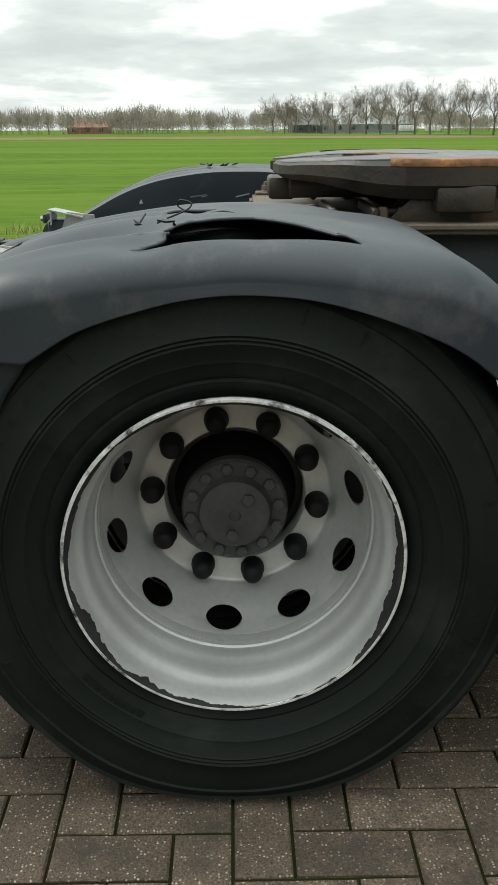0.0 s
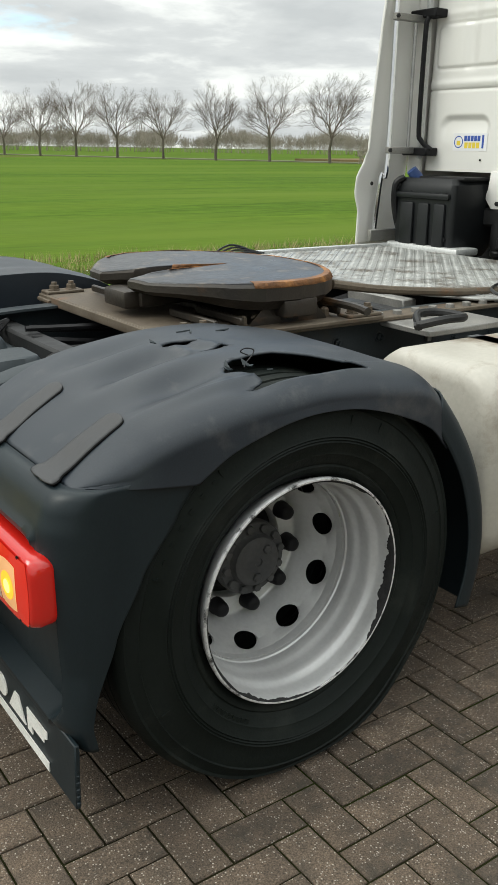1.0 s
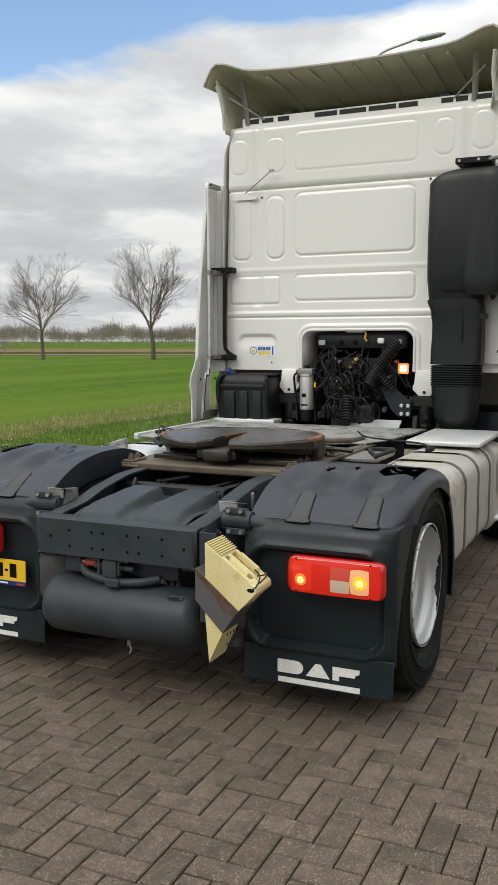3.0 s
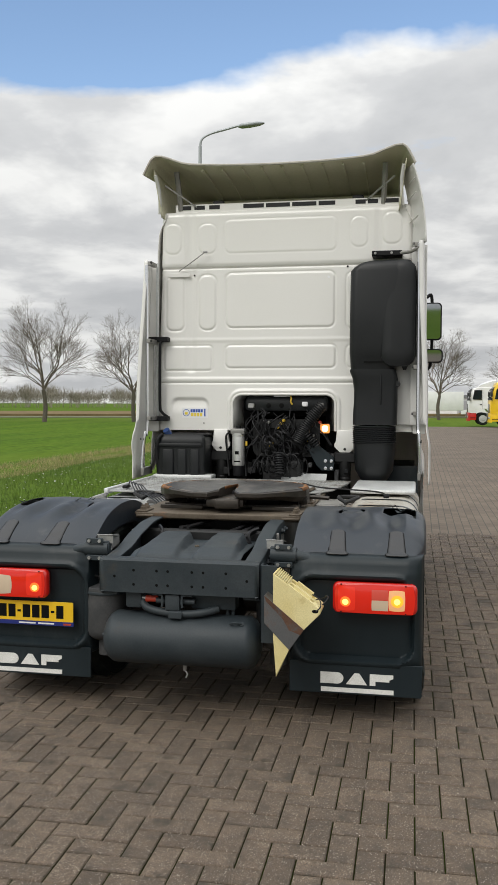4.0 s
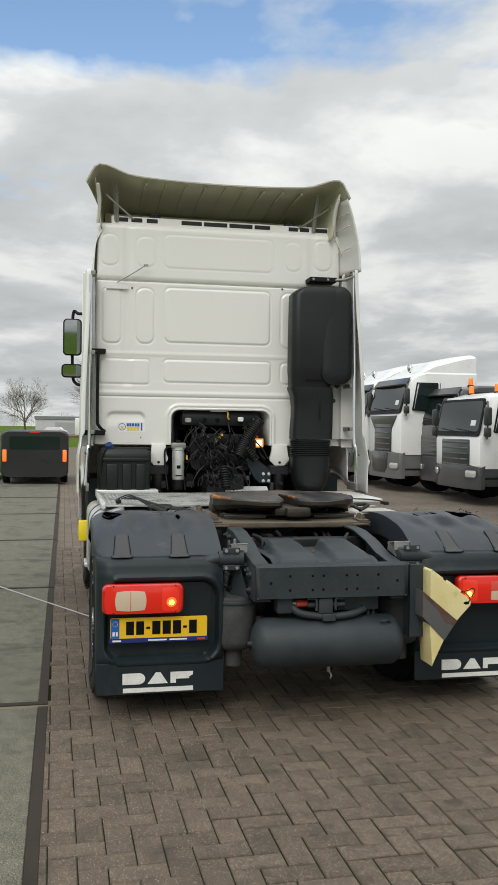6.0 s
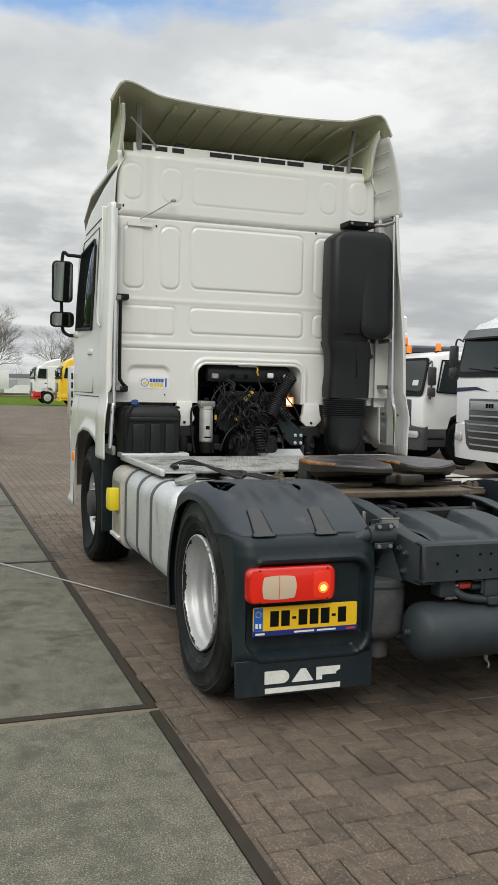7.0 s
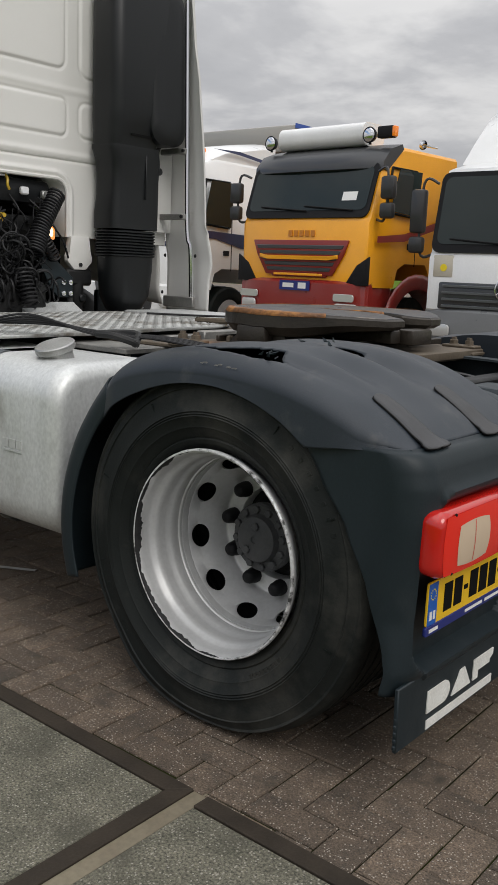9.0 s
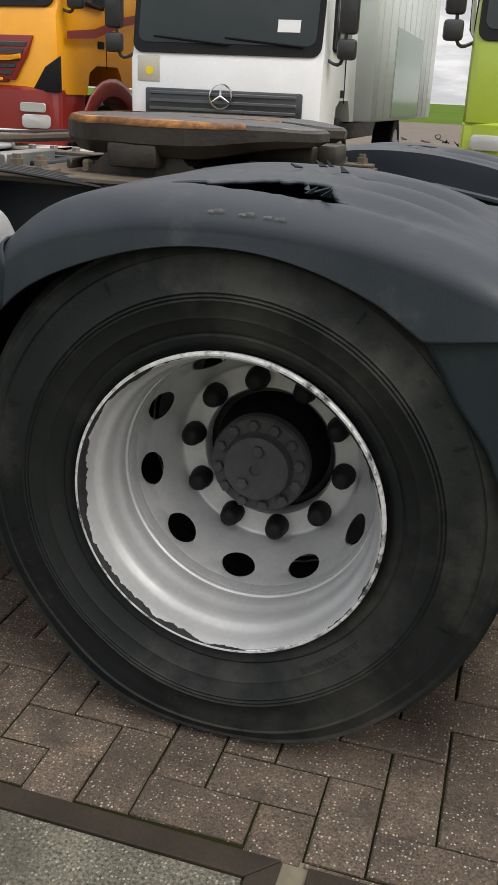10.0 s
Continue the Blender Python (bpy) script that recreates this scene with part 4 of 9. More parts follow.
def logo_blocks(guard, side):
    """Three plain white shapes over a stripe."""
    m = Matrix.Translation((-0.4965, side * 0.917, 0.158)) @ REAR_FACE
    arc = [(-0.10 + 0.034 * math.cos(radians(a)) - 0.0, 0.082 + 0.030 * math.sin(radians(a))) for a in range(-90, 91, 18)]
    d = [(-0.188, 0.052)] + arc + [(-0.188, 0.112)]
    part("mark", prism([(x - 0.005, y) for x, y in d], 0, 0.003, m), LOGO_W, guard, smooth=False)
    part("mark", prism([(-0.058, 0.052), (0.052, 0.052), (0.012, 0.112), (-0.014, 0.112)], 0, 0.003, m), LOGO_W, guard, smooth=False)
    part("mark", prism([(0.066, 0.052), (0.096, 0.052), (0.096, 0.074), (0.168, 0.074), (0.168, 0.084), (0.188, 0.094), (0.188, 0.112), (0.066, 0.112)], 0, 0.003, m), LOGO_W, guard, smooth=False)
    part("mark", prism([(-0.19, 0.008), (0.19, 0.008), (0.19, 0.032), (-0.19, 0.032)], 0, 0.003, m), LOGO_W, guard, smooth=False)


def mudguard(side):
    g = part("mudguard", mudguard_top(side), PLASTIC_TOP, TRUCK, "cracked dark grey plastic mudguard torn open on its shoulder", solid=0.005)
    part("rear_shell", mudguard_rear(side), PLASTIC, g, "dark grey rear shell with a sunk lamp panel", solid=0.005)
    part("front_shell", mudguard_front(side), PLASTIC, g, solid=0.005)
    part("splash_wall", prism([(0.36, 0.34), (0.76, 0.34), (0.78, 0.55), (0.70, 0.80), (0.58, 0.95), (0.36, 0.99)], -0.006, 0.006, Matrix.Translation((0, side * 0.60, 0)) @ Matrix.Rotation(radians(90), 4, "X")), DARK, g, smooth=False)
    # black liner under the torn top
    part("liner", sheet(24, 10, lambda u, v: (-0.16 + 0.62 * u, side * (0.60 + 0.61 * v), bend_at(TOP, -0.16 + 0.62 * u) - 0.085 - 0.02 * step(v, 0.75, 1.0))), INK, g, "black inner liner", solid=0.003)
    # two flat hook straps over the seam, each in a dark groove
    line = smooth_line([(x, 0, bend_at(TOP, x)) for x in (-0.292, -0.315, -0.34, -0.38, -0.42)] + [(-0.446, 0, 0.906), (-0.468, 0, 0.897), (-0.484, 0, 0.891)], 4)
    def strap(y0, y1, grow, lift):
        def f(u, v):
            i = u * (len(line) - 1)
            k = min(int(i), len(line) - 2)
            p = line[k].lerp(line[k + 1], i - k)
            w = 0.036 * math.sqrt(max(0.03, 1 - max(0, 1 - u / 0.13) ** 2)) + 0.008 * step(u, 0.2, 0.7) + 0.012 * step(u, 0.72, 0.84)
            w = w * math.sqrt(max(0.04, 1 - max(0, (u - 0.90) / 0.10) ** 2)) + grow
            y = y0 + (y1 - y0) * u + (v - 0.5) * 2 * w
            return (p.x, side * y, p.z + lift - 0.002 * (2 * v - 1) ** 4)
        return sheet(40, 8, f)
    for y0, y1 in ((0.794, 0.806), (1.108, 1.116)):
        st = part("strap", strap(y0, y1, 0.0, 0.0032), STRAP, g, "worn grey rubber hook strap", solid=0.004)
        part("strap_groove", strap(y0, y1, 0.0042, 0.0022), INK, st, solid=0.002)
    # mud flap under the rear shell
    flap = [(-0.345, 0.0), (0.345, 0.0), (0.352, 0.17), (-0.345, 0.17)]
    if side > 0:
        flap = [(-x, y) for x, y in reversed(flap)]
    m = Matrix.Translation((-0.4895, side * 0.903, 0.155)) @ REAR_FACE
    fl = part("mud_flap", prism(flap, -0.006, 0.006, m, 0.003, seg=1), PLASTIC, g, "dark rubber mud flap with a worn white mark")
    for k in range(9):
        z = 0.165 + k * 0.018
        part("flap_tooth", box(-0.494, -0.485, side * 1.247 - 0.006, side * 1.247 + 0.006, z, z + 0.011, 0.002, 1), PLASTIC, fl, smooth=False)
    logo_blocks(fl, side)
    plate_and_lamp(side, g)
    # loose shreds at the tear
    rnd = random.Random(5 + side)
    for k in range(9):
        x, y = (rnd.uniform(-0.03, 0.05), side * rnd.uniform(1.12, 1.20)) if k < 5 else (rnd.uniform(-0.05, 0.16), side * rnd.uniform(0.76, 0.86))
        z = bend_at(TOP, x) - (0.012 if k < 5 else 0.0)
        a = rnd.uniform(0, 6.28)
        n = rnd.uniform(0.015, 0.04)
        d = Vector((math.cos(a), math.sin(a), 0)) * n
        q = Vector((-d.y, d.x, 0)) * rnd.uniform(0.1, 0.3)
        bm = bmesh.new()
        bm.faces.new([bm.verts.new(p) for p in (Vector((x, y, z)), Vector((x, y, z)) + d + Vector((0, 0, rnd.uniform(0, 0.018))), Vector((x, y, z)) + d * 0.6 + q, Vector((x, y, z)) + q * 0.7)])
        part("plastic_shred", bm, PLASTIC, g, smooth=False, solid=0.003)
    if side < 0:
        # twisted wire over the tear
        part("wire", tube([(0.06, side * 1.085, 1.082), (0.045, side * 1.075, 1.090), (0.05, side * 1.088, 1.100), (0.068, side * 1.094, 1.096), (0.062, side * 1.10, 1.086), (0.03, side * 1.12, 1.074), (0.015, side * 1.135, 1.068)], 0.0016, 5), HOSE, g, "loose twist of black wire")
    else:
        # pale scrapes along the shoulder
        for k in range(6):
            x = rnd.uniform(0.05, 0.22)
            l = rnd.uniform(0.006, 0.018)
            o = outer_y(x) - 0.005
            z = bend_at(TOP, x) - 0.043 - rnd.uniform(0, 0.006)
            bm = bmesh.new()
            bm.faces.new([bm.verts.new((x + dx * l, o, z + dz * 0.004)) for dx, dz in ((-1, 0.2), (-0.2, 0.6), (0.7, 0.3), (1, -0.3), (0.2, -0.2), (-0.5, -0.6))])
            part("scrape", bm, SCRAPE, g, smooth=False, solid=0.001)
    return g


GUARD = {s: mudguard(s) for s in (-1, 1)}


def number_plate():
    m = Matrix.Translation((-0.5055, 0.916, 0.518)) @ REAR_FACE
    pl = part("number_plate", prism(rounded(0.522, 0.112, 0.008, 3), 0, 0.006, m, 0.001, seg=1), PLATE_Y, GUARD[1], "yellow rear number plate with a blue band")
    f = Matrix.Translation((-0.5116, 0.916, 0.518)) @ REAR_FACE
    part("blue_band", prism([(-0.258, -0.053), (-0.214, -0.053), (-0.214, 0.053), (-0.258, 0.053)], 0, 0.001, f), PLATE_B, pl, smooth=False)
    for k in range(12):
        a = 2 * math.pi * k / 12
        c = f @ Matrix.Translation((-0.236 + 0.013 * math.cos(a), 0.024 + 0.013 * math.sin(a), 0.001))
        part("star", lathe([(0.002, 0), (0.002, 0.0008)], c, 5, cap=True), LOGO_Y, pl, smooth=False)
    bars(pl, INK_W, [(-0.250, -0.238, -0.04, -0.018), (-0.232, -0.222, -0.04, -0.018)], f @ Matrix.Translation((0, 0, 0.0012)), "country_bar", 0.0008)
    x = -0.178
    for w, h in ((0.042, 0.036), (0.042, 0.036), (0.02, 0.006), (0.044, 0.036), (0.044, 0.036), (0.044, 0.036), (0.02, 0.006), (0.042, 0.036)):
        bars(pl, INK, [(x, x + w, -h, h)], f, "plate_bar", 0.0015)
        x += w + 0.012
    h = Matrix.Translation((-0.5055, 0.916, 0.452)) @ REAR_FACE
    holder = part("plate_holder", prism(rounded(0.53, 0.024, 0.004, 2), 0, 0.009, h, 0.001, seg=1), BAR_NAVY, pl, "navy blue plate holder with small white print")
    bars(holder, INK_W, [(-0.25, -0.205, -0.005, 0.004), (-0.06, 0.04, -0.004, 0.004), (0.055, 0.15, -0.004, 0.004)], h @ Matrix.Translation((0, 0, 0.0092)), "print_bar", 0.0008)
    bars(holder, REDPART, [(0.205, 0.25, -0.006, 0.004)], h @ Matrix.Translation((0, 0, 0.0092)), "print_bar", 0.0008)


number_plate()


# ---- chassis ----
RAIL_TOP = [(-0.68, 0.862), (-0.45, 0.885), (-0.20, 0.945), (0.0, 0.975), (0.3, 0.98), (2.9, 0.98)]
RAIL_LOW = [(-0.68, 0.672), (-0.45, 0.668), (-0.20, 0.69), (0.0, 0.705), (0.3, 0.705), (2.9, 0.705)]


def chassis_rail(side):
    """A channel section, open to the inside, stepping down towards the rear."""
    secs = []
    for i in range(41):
        x = -0.675 + 3.5 * (i / 40) ** 1.4
        t, l = lerp_at(RAIL_TOP, x), lerp_at(RAIL_LOW, x)
        o = 0.425 + 0.0 * x
        ring = [(o, l), (o, t - 0.012), (o - 0.004, t - 0.004), (o - 0.012, t), (o - 0.085, t), (o - 0.085, t - 0.009), (o - 0.014, t - 0.009), (o - 0.010, t - 0.016), (o - 0.010, l + 0.010), (o - 0.085, l + 0.010), (o - 0.085, l)]
        secs.append([(x, side * y, z) for y, z in ring])
    r = part("frame_rail", loft(secs), CHASSIS, TRUCK, "grey steel chassis rail with bolt heads", sharp=30)
    for x, z in ((-0.56, 0.80), (-0.50, 0.815), (-0.44, 0.83), (-0.38, 0.845), (-0.32, 0.862), (-0.55, 0.715), (0.05, 0.93), (0.16, 0.93), (0.9, 0.9), (1.1, 0.9), (1.5, 0.85), (1.7, 0.85)):
        p = Matrix.Translation((x, side * 0.424, z)) @ Matrix.Rotation(radians(-90 * side), 4, "X")
        part("bolt", lathe([(0.021, 0), (0.021, 0.003), (0.016, 0.004), (0.016, 0.014), (0.009, 0.016), (0.009, 0.026), (0.002, 0.027)], p, 8, cap=True), CHASSIS, r, smooth=False)
    for x, z, q in ((-0.27, 0.86, 0.010), (-0.18, 0.885, 0.010), (-0.36, 0.765, 0.021), (-0.22, 0.78, 0.012), (-0.08, 0.93, 0.010), (-0.46, 0.74, 0.010)):
        p = Matrix.Translation((x, side * 0.4256, z)) @ Matrix.Rotation(radians(-90 * side), 4, "X") @ Matrix.Diagonal((1, 1.35 if q > 0.02 else 1, 1, 1))
        part("hole", lathe([(q, 0), (q * 0.96, 0.0006)], p, 16, cap=True), INK, r, smooth=False)
    # dusty bracket feet and clips along the rail
    for x in (-0.12, 0.06, 1.35):
        part("rail_clip", box(x - 0.012, x + 0.012, side * 0.432 - 0.008, side * 0.432 + 0.008, 0.86, 0.94, 0.003, 1), TIN, r)
    # plate bolted on the top flange beside the coupling
    part("top_angle", box(0.18, 1.75, side * 0.46 - 0.055, side * 0.46 + 0.055, 0.976, 0.99, 0.003, 1), RUST, r)
    for k in range(9):
        x = 0.95 + 0.09 * k
        p = Matrix.Translation((x, side * 0.48, 0.99))
        part("bolt", lathe([(0.017, 0), (0.017, 0.014), (0.01, 0.016)], p, 6, cap=True), TIN, r, smooth=False)


for s in (-1, 1):
    chassis_rail(s)


def rear_beam():
    secs = []
    for z, t in ((0.690, 0.05), (0.694, 0.0), (0.856, 0.0), (0.864, 0.008), (0.866, 0.06)):
        secs.append([(-0.70 + t, -0.428, z), (-0.70 + t, -0.40, z), (-0.70 + t, 0.40, z), (-0.70 + t, 0.428, z)])
    beam = part("rear_crossbeam", loft(secs, closed=False), CHASSIS, TRUCK, "grey pressed steel rear crossbeam with bolt holes", solid=0.009)
    for y in (-0.365, -0.255, -0.135, -0.075, 0.055, 0.115, 0.24, 0.345):
        for z in ((0.81, 0.735) if abs(y) < 0.3 else (0.775,)):
            p = Matrix.Translation((-0.7048, y, z)) @ REAR_FACE
            part("hole", lathe([(0.0075, 0), (0.007, 0.0006)], p, 14, cap=True), INK, beam, smooth=False)
    for y in (-0.415, 0.415):
        part("corner_fold", tube([(-0.70, y, 0.862), (-0.68, y, 0.852), (-0.66, y, 0.862)], 0.012, 6), CHASSIS, beam)
        part("corner_fold", tube([(-0.70, y, 0.70), (-0.68, y, 0.688), (-0.64, y, 0.69)], 0.012, 6), CHASSIS, beam)


rear_beam()


def rear_cover():
    """Plastic lid between the rails with two swollen domes."""
    def f(u, v):
        x, y = -0.64 + 0.60 * u, -0.305 + 0.61 * v
        z = 0.845 + 0.03 * step(u, 0.0, 0.3)
        for c in (-0.158, 0.158):
            hw = 0.130 - 0.03 * u
            d = rr_dist(x, y, -0.35, c, 0.265, hw, 0.05)
            z += (0.026 + 0.034 * step(u, 0.1, 0.85)) * (1 - step(d, -0.034, 0.0)) * (1 - 0.75 * step(u, 0.86, 1.0))
        return (x, y, z)
    lid = part("rear_cover", sheet(60, 70, f), CHASSIS, TRUCK, "grey plastic cover with two raised domes", solid=0.004)
    for c in (-0.165, 0.185):
        m = Matrix.Translation((-0.36, c, 0.909)) @ Matrix.Rotation(radians(-5), 4, "Y")
        part("oval_emblem", lathe([(0.066, 0.0), (0.066, 0.004), (0.06, 0.005), (0.058, 0.003)], m @ Matrix.Diagonal((0.55, 1, 1, 1)), 32), CHASSIS, lid)
    part("lid_bolt", lathe([(0.013, 0), (0.013, 0.012), (0.006, 0.014)], Matrix.Translation((-0.30, 0.0, 0.874)), 6, cap=True), RUST, lid, smooth=False)


rear_cover()


def air_tank():
    m = Matrix.Translation((-0.60, -0.425, 0.432)) @ Matrix.Rotation(radians(-90), 4, "X")
    prof = [(0.001, 0), (0.05, 0.002), (0.09, 0.012), (0.118, 0.03), (0.135, 0.055), (0.138, 0.07), (0.138, 0.78), (0.135, 0.795), (0.118, 0.82), (0.09, 0.838), (0.05, 0.848), (0.001, 0.85)]
    t = part("air_tank", lathe(prof, m, 40), CHASSIS, TRUCK, "grey painted steel air tank slung under the crossbeam")
    part("end_nut", lathe([(0.018, 0), (0.018, 0.012), (0.012, 0.013), (0.012, 0.024)], Matrix.Translation((-0.6, 0.424, 0.432)) @ Matrix.Rotation(radians(-90), 4, "X"), 10, cap=True), CHASSIS, t)
    part("drain_valve", rod((-0.60, -0.01, 0.297), (-0.60, -0.01, 0.262), 0.012, 0.009), STEEL, t)
    part("drain_ring", tube([(-0.60, -0.012, 0.262), (-0.605, -0.025, 0.245), (-0.61, -0.018, 0.225)], 0.004, 6), STEEL, t)
    part("port", rod((-0.66, -0.33, 0.525), (-0.685, -0.335, 0.55), 0.014, 0.012), CHASSIS, t)
    part("port_pipe", tube([(-0.685, -0.335, 0.55), (-0.70, -0.30, 0.555), (-0.69, -0.275, 0.548)], 0.006, 6), CHASSIS, t)
    for y in (-0.2, -0.23):
        part("valve_nipple", rod((-0.585, y - 0.04, 0.565), (-0.585, y - 0.04, 0.61), 0.011, 0.009), CHASSIS, t)
    # anti-roll bar, valves and bracket between beam and tank
    part("stabiliser_bar", tube([(-0.62, 0.21, 0.66), (-0.65, 0.20, 0.62), (-0.665, 0.14, 0.595), (-0.67, 0.0, 0.582), (-0.665, -0.12, 0.592), (-0.63, -0.2, 0.61)], 0.020, 10), CHASSIS, TRUCK, "grey bent stabiliser bar")
    part("bar_clamp", box(-0.70, -0.66, -0.02, 0.055, 0.56, 0.60, 0.005, 1), CHASSIS, TRUCK)
    clip = part("hanger_block", box(-0.69, -0.60, -0.005, 0.075, 0.60, 0.685, 0.008), CHASSIS, TRUCK, "grey steel hanger block under the crossbeam")
    for y in (-0.02, 0.09):
        part("hanger_bracket", tube([(-0.69, y + (0.05 if y > 0 else -0.05), 0.684), (-0.69, y, 0.682), (-0.69, y, 0.62)], 0.007, 6, 2), CHASSIS, clip)
    part("hanger_pin", rod((-0.655, -0.08, 0.645), (-0.655, 0.13, 0.645), 0.016), CHASSIS, clip)
    vb = part("air_valve", box(-0.66, -0.57, 0.21, 0.30, 0.60, 0.69, 0.012), CHASSIS, TRUCK, "grey air valve with a red fitting")
    part("red_fitting", rod((-0.64, 0.19, 0.65), (-0.64, 0.125, 0.65), 0.019, 0.017), REDPART, vb)
    part("fitting_neck", rod((-0.64, 0.215, 0.652), (-0.64, 0.185, 0.652), 0.011), STEEL, vb)
    part("valve_box", box(-0.62, -0.52, -0.29, -0.05, 0.60, 0.685, 0.01), CHASSIS, TRUCK)


air_tank()


def axle_and_springs():
    ax = part("rear_axle", tube([(AX, -0.85, AXLE_Z), (AX, -0.4, AXLE_Z), (AX, 0, AXLE_Z), (AX, 0.4, AXLE_Z), (AX, 0.85, AXLE_Z)], 0.085, 14), DARK, TRUCK, "black rear axle with differential")
    part("differential", lathe([(0.02, -0.2), (0.15, -0.17), (0.22, -0.06), (0.22, 0.06), (0.14, 0.2), (0.05, 0.4)], Matrix.Translation((AX, 0, AXLE_Z)) @ X_AXIS, 24, cap=True), DARK, ax)
    for s in (-1, 1):
        c = Matrix.Translation((-0.41, s * 0.49, 0.365))
        b = part("air_spring", lathe([(0.02, -0.10), (0.05, -0.09), (0.05, 0.0), (0.085, 0.005), (0.115, 0.03), (0.125, 0.06), (0.125, 0.18), (0.128, 0.22), (0.122, 0.27), (0.126, 0.285), (0.122, 0.30), (0.06, 0.305)], c, 32, cap=True), HUB, TRUCK, "dusty grey rubber air spring on a steel piston")
        part("spring_plate", lathe([(0.128, 0.262), (0.13, 0.266), (0.13, 0.276), (0.128, 0.28)], c, 32), CHASSIS, b)
        for d in (-0.05, 0.05):
            part("bracket_web", prism([(-0.08, 0.0), (0.07, 0.0), (0.02, 0.16), (-0.01, 0.16)], -0.004, 0.004, Matrix.Translation((-0.42 + d, s * 0.475, 0.665)) @ Matrix.Rotation(radians(90), 4, "X") @ Matrix.Rotation(radians(35 * s), 4, "Y")), CHASSIS, b, smooth=False)
        part("trailing_arm", box(-0.35, 0.9, s * 0.52 - 0.045, s * 0.52 + 0.045, 0.34, 0.44, 0.015), DARK, TRUCK)
        # mudguard carrier: bent tube in a two-bolt clamp
        mid = part("guard_carrier", tube([(-0.475, s * 0.47, 0.880), (-0.475, s * 0.585, 0.878), (-0.472, s * 0.635, 0.868), (-0.458, s * 0.675, 0.848), (-0.43, s * 0.72, 0.828)], 0.030, 12), CHASSIS, TRUCK, "grey bent tube carrying the mudguard in a bolted clamp")
        part("clamp_sleeve", rod((-0.475, s * 0.455, 0.880), (-0.475, s * 0.59, 0.878), 0.043, seg=18), CHASSIS, mid)
        for z in (0.818, 0.912):
            part("clamp_ear", box(-0.520, -0.508, s * 0.525 - 0.048, s * 0.525 + 0.048, z, z + 0.030, 0.003, 1), CHASSIS, mid)
            for d in (-0.03, 0.03):
                part("clamp_bolt", lathe([(0.010, 0), (0.010, 0.009)], Matrix.Translation((-0.520, s * 0.525 + d, z + 0.015)) @ REAR_FACE, 6, cap=True), STEEL, mid, smooth=False)
        part("clamp_back", box(-0.50, -0.43, s * 0.505 - 0.055, s * 0.505 + 0.055, 0.835, 0.925, 0.006, 1), CHASSIS, mid)
        part("carrier_bracket", prism([(0, 0), (0.13, 0.02), (0.12, 0.07), (0.03, 0.08)], -0.004, 0.004, Matrix.Translation((-0.46, s * 0.45, 0.872)) @ Matrix.Rotation(radians(90), 4, "X")), STEEL, mid, "bent bright bracket", smooth=False)
        part("carrier_lid", prism([(-0.05, -0.045), (0.07, -0.045), (0.06, 0.05), (-0.04, 0.05)], 0, 0.004, Matrix.Translation((-0.445, s * 0.475, 0.948)) @ Matrix.Rotation(radians(12), 4, "Y")), STEEL, mid, smooth=False)
        part("lid_web", box(-0.485, -0.479, s * 0.475 - 0.045, s * 0.475 + 0.045, 0.91, 0.954, 0.001, 1), STEEL, mid, smooth=False)
        part("lamp_cable", tube([(-0.42, s * 0.46, 0.70), (-0.44, s * 0.54, 0.715), (-0.45, s * 0.60, 0.735), (-0.46, s * 0.66, 0.73)], 0.007, 6), HOSE, mid)


axle_and_springs()


